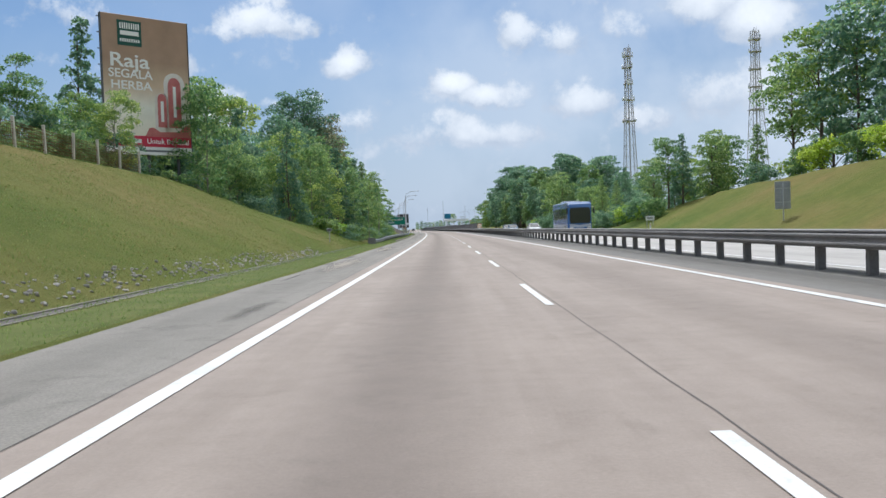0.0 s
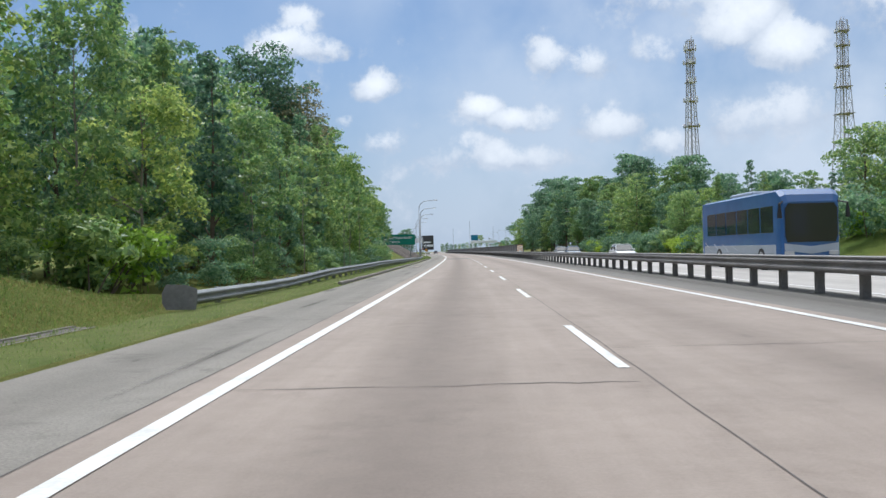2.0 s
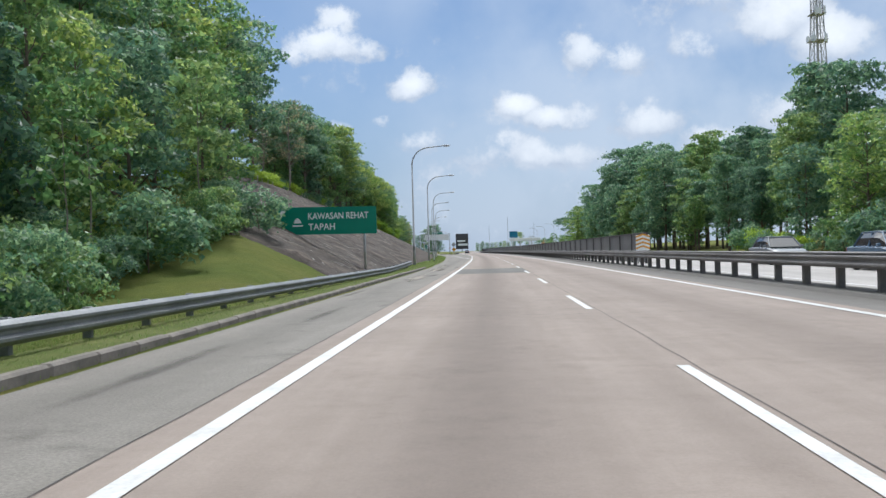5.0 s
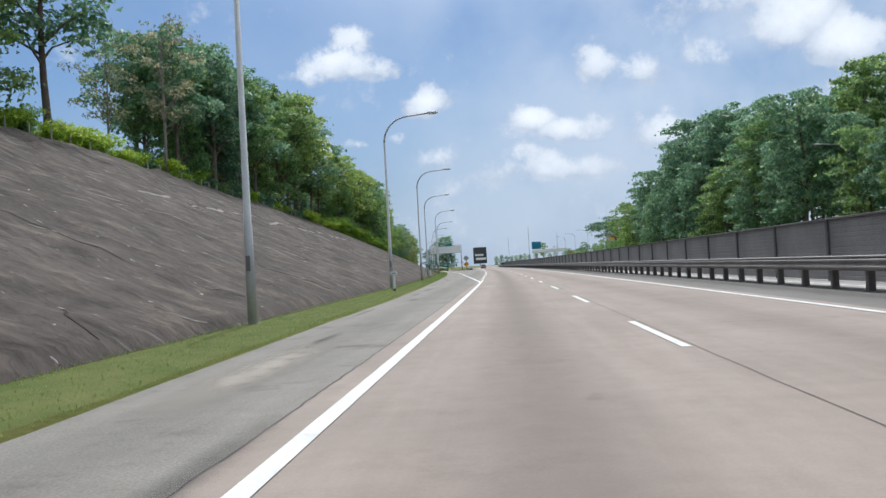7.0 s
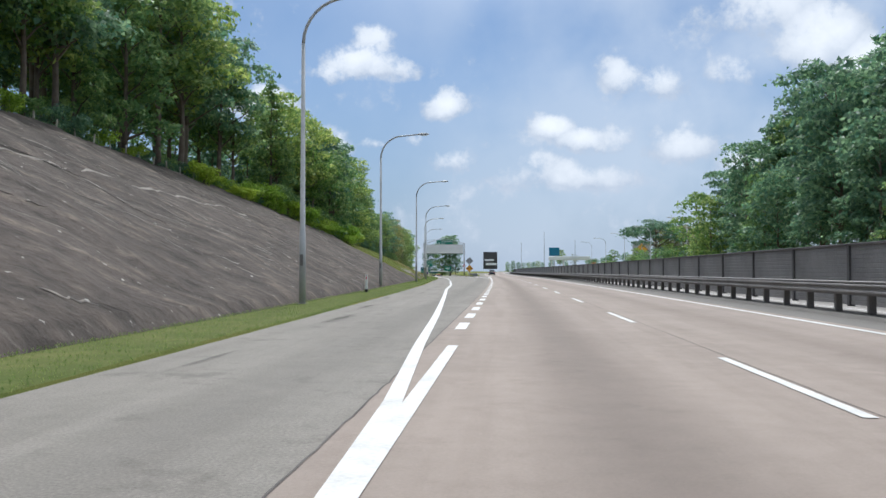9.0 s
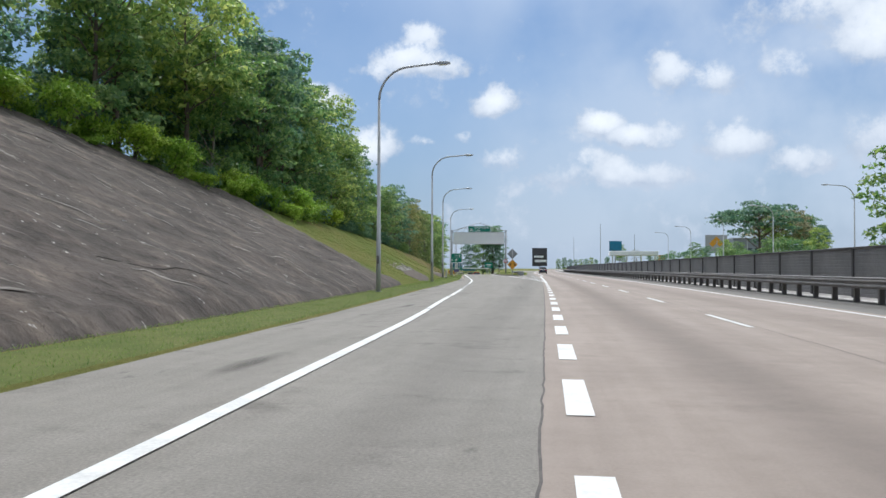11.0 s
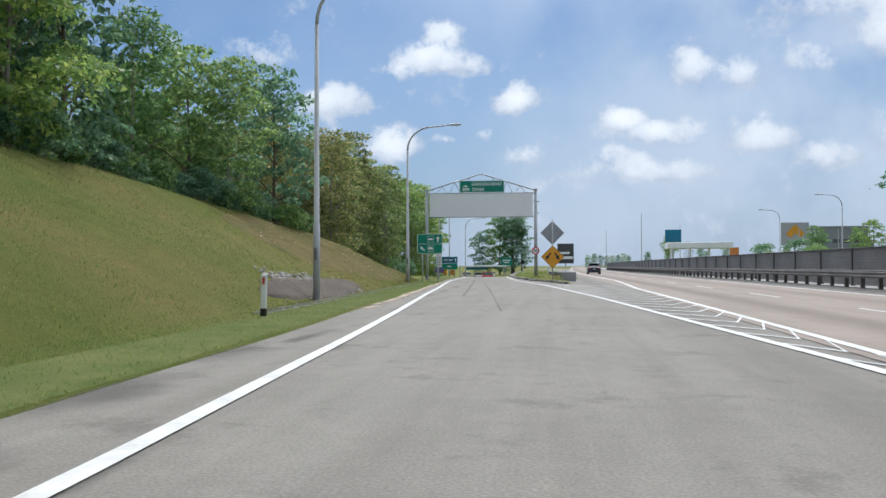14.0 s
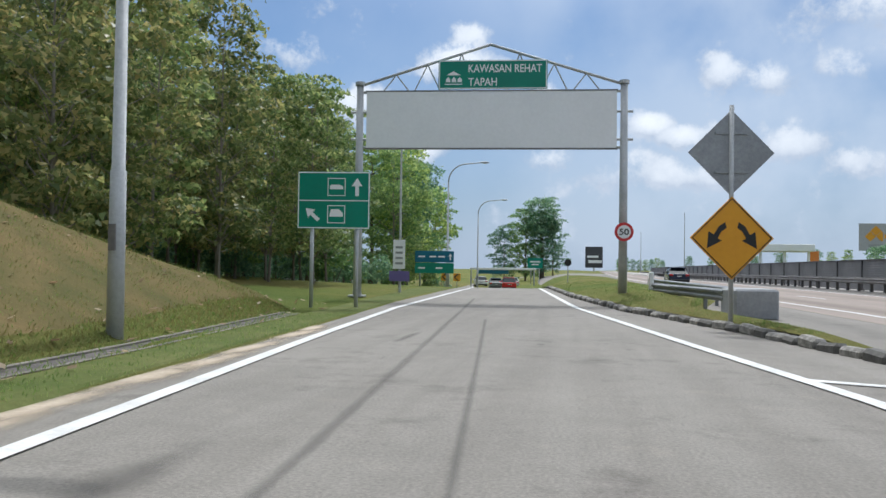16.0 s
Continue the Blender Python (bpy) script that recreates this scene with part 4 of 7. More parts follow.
rail = thing("guard_rail", "weathered galvanised steel guard rail beside the grass verge", "guard rail")
y = 69.5
while y < 187:
    e = min(y + 12.0, 187.6)
    part("beam", beam(y, e + 0.15, -5.5, 0.0, 1, rail_top), RAILSTEEL, rail)
    y += 12.0
post_mesh = Geo().box((0, 0, 0.36), (0.13, 0.09, 0.84), None, 0.012).box((0.09, 0, 0.62), (0.1, 0.07, 0.26), None, 0.01).mesh("rail_post", RAILSTEEL)
y = 70.2
while y < 188:
    part("post", post_mesh, RAILSTEEL, rail, m=pose(*at(-5.68, y, rail_top(y) - 0.775), rz=heading(y)))
    y += 2.0
g = Geo().prism([(-0.42, 0.36), (0.16, 0.34), (0.2, 0.5), (0.2, 0.78), (-0.02, 0.86), (-0.42, 0.88), (-0.5, 0.7), (-0.5, 0.5)], 0.03, pose(*at(-5.45, 69.3, -0.28), rz=25))
part("end_plate", g, OLDSTEEL, rail, "dull dark flared end plate")

median = thing("median_barrier", "dark weathered steel beam barrier on stout posts along the median", "guard rail")
y = -48.0
while y < 640:
    for o, s in ((7.62, -1), (8.18, 1)):
        g = beam(y, y + 12.15, o, 0.70, s, None, 3.0)
        part("beam", g, OLDSTEEL, median)
    g = Geo().sweep([(7.56, 0.845), (8.24, 0.845), (8.24, 0.875), (7.56, 0.875)], [(y + 3 * i, 0, 0) for i in range(5)], True)
    part("cap_plate", g, OLDSTEEL, median)
    g = Geo().sweep([(7.35, -0.02), (7.42, 0.07), (8.4, 0.07), (8.48, -0.02)], [(y + 3 * i, 0, 0) for i in range(5)])
    part("base_slab", g, MEDIAN, median)
    y += 12.0
mpost = Geo().box((0, 0, 0.42), (0.17, 0.16, 0.86), None, 0.015).box((-0.17, 0, 0.7), (0.2, 0.12, 0.24), None, 0.01).box((0.17, 0, 0.7), (0.2, 0.12, 0.24), None, 0.01).mesh("median_post", OLDSTEEL)
for i in range(290):
    y = -10.0 + 2.05 * i
    part("post", mpost, OLDSTEEL, median, m=pose(*at(7.9, y, 0.0), rz=heading(y)))

# ---- screen wall in the median ----
wall = thing("screen_wall", "dark grey ribbed panel wall behind the median barrier", "wall", kind="structure")
PANEL = 5.2


def panel_mesh():
    g = Geo()
    n = 13
    for i in range(n):
        z0, z1 = 0.05 + 1.92 * i / n, 0.05 + 1.92 * (i + 1) / n
        zm = z0 + 0.7 * (z1 - z0)
        p = [(0.0, z0), (-0.008, z0 + 0.012), (-0.008, zm + 0.02), (0.0, zm + 0.03), (0.0, z1)]
        v = [(x, yy, z) for x, z in p for yy in (0.09, PANEL - 0.09)]
        g.add(v, [(2 * k, 2 * k + 1, 2 * k + 3, 2 * k + 2) for k in range(4)])
    g.box((0.05, PANEL / 2, 1.0), (0.08, PANEL - 0.18, 1.9))
    return g.mesh("wall_panel", WALLPANEL)


pm = panel_mesh()
wp = Geo().box((0.03, 0, 1.0), (0.2, 0.18, 2.06), None, 0.012).mesh("wall_post", WALLPOST)
cap = Geo().box((0.03, PANEL / 2, 2.0), (0.2, PANEL, 0.07), None, 0.012).mesh("wall_cap", WALLPOST)
for i in range(88):
    y = 183.5 + PANEL * i
    m = pose(*at(10.2, y, 0.0), rz=heading(y + PANEL / 2))
    part("panel", pm, WALLPANEL, wall, m=m)
    part("post", wp, WALLPOST, wall, m=m)
    part("cap", cap, WALLPOST, wall, m=m)


# ---- street lamps ----
def lamp(m, height=9.5, arm=3.0, label="tall grey steel street lamp with a curved arm"):
    th = thing("street_lamp", label, "street lamp", m, "street lamps")
    part("pole", Geo().tube([(0, 0, -0.1), (0, 0, 2.2), (0, 0, 2.21), (0, 0, height - 1.5)], [0.115, 0.105, 0.09, 0.06], 12), GALV, th, smooth=True)
    pts = []
    for i in range(9):
        a = math.pi / 2 * i / 8
        pts.append((1.5 * (1 - math.cos(a)), 0, height - 1.5 + 1.35 * math.sin(a)))
    pts.append((arm - 0.25, 0, height - 0.06))
    part("arm", Geo().tube(pts, [0.06 - 0.002 * i for i in range(len(pts))], 8), GALV, th, smooth=True)
    head = Geo()
    ring = [(arm - 0.35, 0.05, 0.05), (arm - 0.1, 0.12, 0.075), (arm + 0.2, 0.13, 0.07), (arm + 0.38, 0.07, 0.03)]
    v = []
    for x, w, h in ring:
        z = height - 0.05
        v += [(x, -w, z - 0.05), (x, -w * 0.8, z + h * 0.6), (x, 0, z + h), (x, w * 0.8, z + h * 0.6), (x, w, z - 0.05)]
    f = [(5 * i + j, 5 * i + 5 + j, 5 * i + 6 + j, 5 * i + j + 1) for i in range(3) for j in range(4)]
    f += [(5 * i + 4, 5 * i + 9, 5 * i + 5, 5 * i) for i in range(3)] + [(0, 1, 2, 3, 4), (19, 18, 17, 16, 15)]
    hd = part("head", head.add(v, f), GALV, th, smooth=False)
    part("lens", Geo().box((arm + 0.03, 0, height - 0.115), (0.42, 0.19, 0.05), None, 0.015), LAMPGLASS, hd)
    part("base_plate", Geo().box((0, 0, 0.015), (0.3, 0.3, 0.04), None, 0.008), OLDSTEEL, th)
    part("door", Geo().box((0, -0.108, 1.35), (0.11, 0.03, 0.34), None, 0.008), OLDSTEEL, th)
    return th


first = lamp(pose(*at(-6.42, 201.3, 0.02), rz=heading(201) - 4) @ Matrix.Diagonal((1, 1, 1.09, 1)))
for y, o, k in [(232.0, -7.05, 1.02), (261.0, -7.8, 1.015), (290.8, -9.45, 1.03), (321.2, -9.85, 1.03), (350.3, -11.07, 1.0), (379.0, -13.3, 1.005), (404.4, -14.75, 0.95), (462.0, -18.9, 1.0), (489.0, -19.6, 1.0)]:
    copy_thing(first, pose(*at(o, y, 0.02), rz=heading(y) - 4) @ Matrix.Diagonal((1, 1, k, 1)))
for i in range(9):
    y = 258.5 + 30.0 * i
    copy_thing(first, pose(*at(31.6, y, 0.0), rz=heading(y) + 180))


# ---- signs ----
def sign_posts(th, xs, h, r=0.045, y=0.06):
    for x in xs:
        part("post", Geo().tube([(x, y, -0.1), (x, y, h)], r, 10), GALV, th, smooth=True)


def plate(th, poly, mat, border=0.0, name="panel", y=0.0, depth=0.03, label=""):
    p = part(name, Geo().prism(poly, depth, pose(0, y, 0)), mat, th, label)
    return p


def frame_lines(p, x0, x1, z0, z1, w, mat, y):
    g = Geo()
    for a, b, c, d in ((x0, x1, z0, z0 + w), (x0, x1, z1 - w, z1), (x0, x0 + w, z0, z1), (x1 - w, x1, z0, z1)):
        g.box(((a + b) / 2, y, (c + d) / 2), (b - a, 0.006, d - c))
    part("border", g, mat, p)


def arrow(cx, cz, s, ang):
    """A fat arrow outline about (cx, cz), ang degrees from straight up."""
    a = radians(ang)
    pts = [(-0.1, -0.5), (0.1, -0.5), (0.1, 0.05), (0.3, 0.05), (0, 0.5), (-0.3, 0.05), (-0.1, 0.05)]
    return [(cx + s * (x * math.cos(a) - z * math.sin(a)), cz + s * (x * math.sin(a) + z * math.cos(a))) for x, z in pts]


# pointed rest area sign beside the guard rail
ks = thing("road_sign", "green rest area sign with a white arrow point", "road sign", pose(*at(-9.1, 174.0, 0.0), rz=heading(174) + 3))
p = plate(ks, [(-2.98, 3.0), (-2.3, 2.27), (2.98, 2.22), (2.98, 3.72), (-2.3, 3.77)], GREENSIGN)
part("arrow_stripe", Geo().prism([(-2.7, 3.0), (-2.2, 2.45), (-1.95, 2.45), (-2.42, 3.0), (-1.95, 3.58), (-2.2, 3.58)], 0.012, pose(0, -0.02, 0)), WHITESIGN, p)
words("lettering", "KAWASAN REHAT", 0.5, WHITESIGN, p, pose(-0.75, -0.02, 3.08), 3.3)
words("lettering", "TAPAH", 0.5, WHITESIGN, p, pose(-0.75, -0.02, 2.5), 1.45)
part("symbol", Geo().prism([(-1.62, 2.7), (-1.05, 2.7), (-1.05, 2.78), (-1.62, 2.78)], 0.012, pose(0, -0.02, 0)).prism([(-1.55, 2.88), (-1.12, 2.88), (-1.2, 3.08), (-1.34, 3.18), (-1.48, 3.08)], 0.012, pose(0, -0.02, 0)), WHITESIGN, p)
sign_posts(ks, (-1.6, 2.3), 3.6, 0.07)

# gantry over the exit
GY = 422.7
gant = thing("sign_gantry", "steel gantry with a peaked truss over the exit road", "gantry", pose(*at(-11.48, GY, 0.05), rz=heading(GY) + 3))
for x in (-4.62, 4.42):
    part("post", Geo().tube([(x, 0, -0.1), (x, 0, 7.35)], [0.15, 0.12], 14), GALV, gant, smooth=True)
    part("post_cap", Geo().tube([(x, 0, 7.33), (x, 0, 7.45)], [0.17, 0.17], 14), GALV, gant)
    for z in (5.45, 6.4):
        part("clamp", Geo().tube([(x - 0.3, 0, z), (x + 0.3, 0, z)], 0.045, 8), GALV, gant)
    for sx in (-1, 1):
        part("bolt", Geo().tube([(x + 0.12 * sx, 0.12, 0.0), (x + 0.12 * sx, 0.12, 0.12)], 0.03, 6), GALV, gant)
    part("base_plate", Geo().box((x, 0, 0.03), (0.55, 0.55, 0.06), None, 0.01), GALV, gant)
for sx, x in ((-1, -4.62), (1, 4.42)):
    part("top_chord", Geo().tube([(x + 0.05 * sx, 0, 7.3), (-0.1, 0, 8.72)], 0.05, 8), GALV, gant, smooth=True)
    for k in (0.28, 0.52, 0.78):
        xm = x + (-0.1 - x) * k
        zt = 7.3 + 1.42 * k
        part("brace", Geo().tube([(xm, 0, zt), (xm - 0.45 * sx * -1, 0, 7.12)], 0.025, 6), GALV, gant)
        part("brace", Geo().tube([(xm, 0, zt), (xm + 0.45 * sx * -1, 0, 7.12)], 0.025, 6), GALV, gant)
part("bottom_chord", Geo().tube([(-4.6, 0.05, 7.1), (4.4, 0.05, 7.1)], 0.05, 8), GALV, gant, smooth=True)
part("bottom_chord", Geo().tube([(-4.6, 0.05, 5.18), (4.4, 0.05, 5.18)], 0.05, 8), GALV, gant, smooth=True)
bd = part("blank_panel", Geo().box((-0.1, -0.06, 6.12), (8.55, 0.08, 1.95), None, 0.01), BOARD, gant, "blank pale grey display panel")
part("trim", Geo().box((-0.1, -0.06, 5.125), (8.6, 0.1, 0.05)).box((-0.1, -0.06, 7.115), (8.6, 0.1, 0.04)), OLDSTEEL, bd)
for k in range(1, 5):
    part("seam", Geo().box((-4.37 + 8.55 * k / 5, -0.103, 6.12), (0.012, 0.006, 1.9)), BOARD, bd)
sg = part("name_panel", Geo().box((-0.02, -0.1, 7.66), (3.72, 0.05, 1.0), None, 0.008), GREENSIGN, gant, "green name panel with white lettering")
frame_lines(sg, -1.86, 1.82, 7.17, 8.15, 0.035, WHITESIGN, -0.13)
words("lettering", "KAWASAN REHAT", 0.38, WHITESIGN, sg, pose(-0.85, -0.13, 7.74), 2.5)
words("lettering", "TAPAH", 0.38, WHITESIGN, sg, pose(-0.85, -0.13, 7.28), 0.98)
gl = Geo().box((-1.36, -0.13, 7.33), (0.6, 0.012, 0.03))
for i in range(3):
    gl.prism([(-1.62 + 0.2 * i, 7.4), (-1.47 + 0.2 * i, 7.4), (-1.47 + 0.2 * i, 7.5), (-1.545 + 0.2 * i, 7.58), (-1.62 + 0.2 * i, 7.5)], 0.012, pose(0, -0.13, 0))
gl.prism([(-1.6, 7.64), (-1.12, 7.64), (-1.36, 7.78)], 0.012, pose(0, -0.13, 0))
part("symbol", gl, WHITESIGN, sg)

# height limit disc on the gantry post
def disc(cx, cz, r, n=28, r0=0.0):
    if r0:
        return [(cx + r * math.cos(2 * math.pi * i / n), cz + r * math.sin(2 * math.pi * i / n)) for i in range(n)]
    return [(cx + r * math.cos(2 * math.pi * i / n), cz + r * math.sin(2 * math.pi * i / n)) for i in range(n)]


lim = thing("speed_sign", "round white limit sign with a red ring on the gantry post", "road sign", pose(*at(-7.07, GY - 0.25, 0.05), rz=heading(GY) + 3))
face = part("plate", Geo().prism(disc(0, 2.3, 0.31), 0.02), REDPAINT, lim)
part("face", Geo().prism(disc(0, 2.3, 0.22), 0.01, pose(0, -0.016, 0)), WHITESIGN, face)
words("lettering", "50", 0.29, BLACK, face, pose(-0.155, -0.026, 2.2), 0.31)
part("bracket", Geo().box((0, 0.1, 2.3), (0.06, 0.2, 0.3)), GALV, lim)

# two-part green guidance sign
gs = thing("guidance_sign", "green lane guidance sign with white arrows on two posts", "road sign", pose(*at(-14.82, 414.8, 0.03), rz=heading(415) + 5))
p = part("panel", Geo().box((0, 0, 2.74), (1.86, 0.04, 1.46), None, 0.008), GREENSIGN, gs)
frame_lines(p, -0.92, 0.92, 2.02, 3.46, 0.025, WHITESIGN, -0.024)
part("divider", Geo().box((0, -0.024, 2.73), (1.84, 0.006, 0.025)), WHITESIGN, p)
part("arrow", Geo().prism(arrow(0.6, 3.08, 0.46, 0), 0.006, pose(0, -0.024, 0)), WHITESIGN, p)
part("arrow", Geo().prism(arrow(-0.55, 2.38, 0.46, 48), 0.006, pose(0, -0.024, 0)), WHITESIGN, p)
for cz, hgt in ((3.08, 0.06), (2.38, 0.13)):
    g = Geo()
    for a, b, c, d in ((-0.16, 0.3, cz - 0.23, cz - 0.21), (-0.16, 0.3, cz + 0.21, cz + 0.23), (-0.16, -0.14, cz - 0.23, cz + 0.23), (0.28, 0.3, cz - 0.23, cz + 0.23)):
        g.box(((a + b) / 2, -0.024, (c + d) / 2), (b - a, 0.006, d - c))
    part("pictogram_frame", g, WHITESIGN, p)
    part("pictogram", Geo().prism([(-0.1, cz - 0.06), (0.24, cz - 0.06), (0.24, cz + hgt * 0.3), (0.14, cz + hgt), (-0.06, cz + hgt), (-0.1, cz + 0.02)], 0.006, pose(0, -0.024, 0)), WHITESIGN, p)
sign_posts(gs, (-0.56, 0.6), 2.5, 0.05)

# diamond warning sign on the island, and the back of another above it
ws = thing("warning_sign", "yellow diamond sign with two diverging black arrows", "road sign", pose(*at(-5.8, 411.0, 0.1), rz=heading(411) + 8))
dia = lambda cz, r: [(0, cz - r), (r, cz), (0, cz + r), (-r, cz)]
p = part("panel", Geo().prism(dia(1.62, 0.79), 0.03), YELLOW, ws)
ring = Geo()
for i in range(4):
    a, b = dia(1.62, 0.745)[i], dia(1.62, 0.745)[(i + 1) % 4]
    ring.tube([(a[0], -0.018, a[1]), (b[0], -0.018, b[1])], 0.012, 4)
part("border", ring, BLACK, p)
for s in (-1, 1):
    pts = [(0.13, 0.26), (0.25, 0.18), (0.34, 0.02), (0.44, 0.08), (0.47, -0.24), (0.19, -0.09), (0.27, -0.05), (0.2, 0.08), (0.1, 0.15)]
    part("arrow", Geo().prism([(s * x, 1.66 + z) for x, z in (pts if s > 0 else pts[::-1])], 0.008, pose(0, -0.019, 0)), BLACK, p)
q = part("back_panel", Geo().prism(dia(3.25, 0.82), 0.025, pose(0, 0.06, 0)), SIGNBACK, ws, "bare grey metal sign back")
part("stiffener", Geo().box((0, 0.035, 3.62), (0.62, 0.03, 0.05)).box((0, 0.035, 2.88), (0.62, 0.03, 0.05)), SIGNBACK, q)
part("post", Geo().tube([(0, 0.03, -0.15), (0, 0.03, 4.15)], 0.045, 10), GALV, ws, smooth=True)

# ---- kerbed island between exit and motorway ----
def island_right(y):
    """The grass keeps clear of the end block and widens beyond it."""
    a = kerb_line(y) + 0.28
    return min(-3.4, a + 0.15 + 0.12 * (y - 405.2) + 0.22 * max(0.0, y - 416.5))


def build_island():
    v, ys = [], [405.2 + 1.2 * i for i in range(80)]
    g = Geo()
    for y in ys:
        a = kerb_line(y) + 0.28
        b = island_right(y)
        low = min(1.0, 0.15 + (y - 405.2) / 2.5)
        n = 7
        for j in range(n):
            k = j / (n - 1)
            o = a + (b - a) * k
            z = 0.13 + 0.32 * math.sin(math.pi * k) * min(1, (b - a) / 4) + 0.03 * bumps(o, y, 0.8)
            v.append(at(o, y, low * z if 0 < j < n - 1 else -0.02 if j else 0.12 * low))
    n = 7
    g.add(v, [(i * n + j, i * n + j + 1, (i + 1) * n + j + 1, (i + 1) * n + j) for i in range(len(ys) - 1) for j in range(n - 1)])
    return g


isl = part("traffic_island", build_island(), GROUND, smooth=True)
tagged(isl, "raised grassy island between the exit road and the motorway", "traffic island", kind="structure")
random.seed(11)
kb = thing("island_kerb", "worn black and white painted kerb stones along the island", "kerb", kind="structure")
stones = [Geo().box((0, 0, 0.05), (0.22, 0.56, 0.2), None, 0.05).mesh("kerb_stone", mt) for mt in (BLACKKERB, WHITEKERB)]
for i in range(84):
    y = 405.5 + 0.61 * i
    ang = math.degrees(math.atan2(-(kerb_line(y + 0.5) + xr(y + 0.5) - kerb_line(y - 0.5) - xr(y - 0.5)), 1.0))
    part("stone", stones[i % 2], BLACKKERB, kb, m=pose(*at(kerb_line(y) + 0.13 + random.uniform(-0.03, 0.03), y, random.uniform(-0.04, 0.01)), rx=random.uniform(-4, 4), ry=random.uniform(-8, 8), rz=ang + random.uniform(-7, 7)))

blk = thing("crash_block", "grey concrete end block with a short guard rail", "crash block", pose(*at(-4.58, 414.6, 0.0), rz=heading(414)))
part("block", Geo().box((0, 0.9, 0.33), (0.98, 1.8, 0.72), None, 0.05), BLOCK, blk, "grey rendered concrete block")


def bent_beam(pts, z):
    """A W-beam that runs through the points (x, y) at height z, bulging to the left."""
    prof = [(0.0, -0.155), (0.06, -0.11), (0.06, -0.06), (0.01, -0.02), (0.01, 0.02), (0.06, 0.06), (0.06, 0.11), (0.0, 0.155)]
    loop = [(-o, q) for o, q in prof] + [(0.02 - o, q) for o, q in reversed(prof)]
    n = len(loop)
    v = [(x + o, y, z + q) for x, y in pts for o, q in loop]
    f = [(i * n + j, i * n + (j + 1) % n, (i + 1) * n + (j + 1) % n, (i + 1) * n + j) for i in range(len(pts) - 1) for j in range(n)]
    return Geo().add(v, f + [tuple(range(n))[::-1], tuple((len(pts) - 1) * n + j for j in range(n))])


part("beam", bent_beam([(-0.45, 1.5), (-0.62, 3.5), (-0.95, 6.5), (-1.4, 9.5)], 0.5), RAILSTEEL, blk)
part("beam", bent_beam([(0.4, 1.5), (0.35, 8.0), (0.3, 16.0), (0.3, 30.0)], 0.5), RAILSTEEL, blk)
part("end_post", Geo().box((-1.46, 9.6, 0.5), (0.16, 0.14, 1.1), None, 0.03), BOARD, blk, "pale end post")
for i in range(7):
    part("post", Geo().box((0.42, 4.0 + 3.8 * i, 0.3), (0.1, 0.12, 0.7), None, 0.01), RAILSTEEL, blk)
for x, y in ((-0.6, 4.0), (-0.92, 7.0)):
    part("post", Geo().box((x + 0.08, y, 0.3), (0.1, 0.12, 0.7), None, 0.01), RAILSTEEL, blk)

# ---- left kerb and drains ----
kerb = thing("verge_kerb", "low grey concrete kerb between the shoulder and the verge", "kerb", kind="structure")
km = Geo().box((0, 0, 0.02), (0.16, 0.985, 0.22), None, 0.03).mesh("kerb_length", CURBING)
for i in range(102):
    y = 83.0 + i
    part("stone", km, CURBING, kerb, m=pose(*at(verge(y) - 0.06, y, random.uniform(-0.012, 0.012)), rz=heading(y) + random.uniform(-0.6, 0.6)))
drain = thing("drain", "open concrete drain channel along the foot of the bank", "drain", kind="structure")
for y0, y1 in ((-30, 67), (372, 413)):
    rows = [(y0 + 2 * i, toe(y0 + 2 * i), 0) for i in range(int((y1 - y0) / 2) + 1)]
    part("lip", Geo().sweep([(0.05, -0.1), (0.05, 0.05), (0.14, 0.05), (0.14, -0.1)], rows, True), CURBING, drain)
    part("lip", Geo().sweep([(0.42, -0.1), (0.42, 0.03), (0.5, 0.03), (0.5, -0.1)], rows, True), CURBING, drain)
    part("channel", Geo().sweep([(0.14, 0.025), (0.42, 0.02)], rows), JOINT, drain, "dark shallow channel bed")

# ---- trees ----
def leaves(rng, lobes, count, size, flat=0.45, shell=0.5, upper=0.7):
    """Leaf sprays on the outside of rounded lobes: arrays of corners and faces."""
    lobes = np.array(lobes, float)
    vol = lobes[:, 3] * lobes[:, 4] + lobes[:, 4] * lobes[:, 5] + lobes[:, 3] * lobes[:, 5]
    pick = rng.choice(len(lobes), count, p=vol / vol.sum())
    d = rng.normal(size=(count, 3))
    d /= np.linalg.norm(d, axis=1, keepdims=True)
    up = rng.random(count) < upper
    d[up, 2] = np.abs(d[up, 2])
    r = shell + (1 - shell) * np.sqrt(rng.random((count, 1)))
    r *= 1 + 0.22 * rng.normal(size=(count, 1)) * (rng.random((count, 1)) < 0.35)
    c = lobes[pick, :3] + d * lobes[pick, 3:6] * r
    nrm = d * 0.6 + rng.normal(size=(count, 3)) * 0.55 + np.array([0, 0, flat])
    nrm /= np.linalg.norm(nrm, axis=1, keepdims=True)
    t = np.cross(nrm, rng.normal(size=(count, 3)))
    t /= np.linalg.norm(t, axis=1, keepdims=True) + 1e-9
    s = np.cross(nrm, t)
    L = size * rng.uniform(0.6, 1.35, (count, 1))
    W = L * rng.uniform(0.4, 0.65, (count, 1))
    dip = nrm * L * 0.18
    v = np.stack([c - t * L * 0.55 - dip, c + s * W * 0.75 + t * L * 0.2, c - s * W * 0.75 + t * L * 0.45], 1).reshape(-1, 3)
    return v


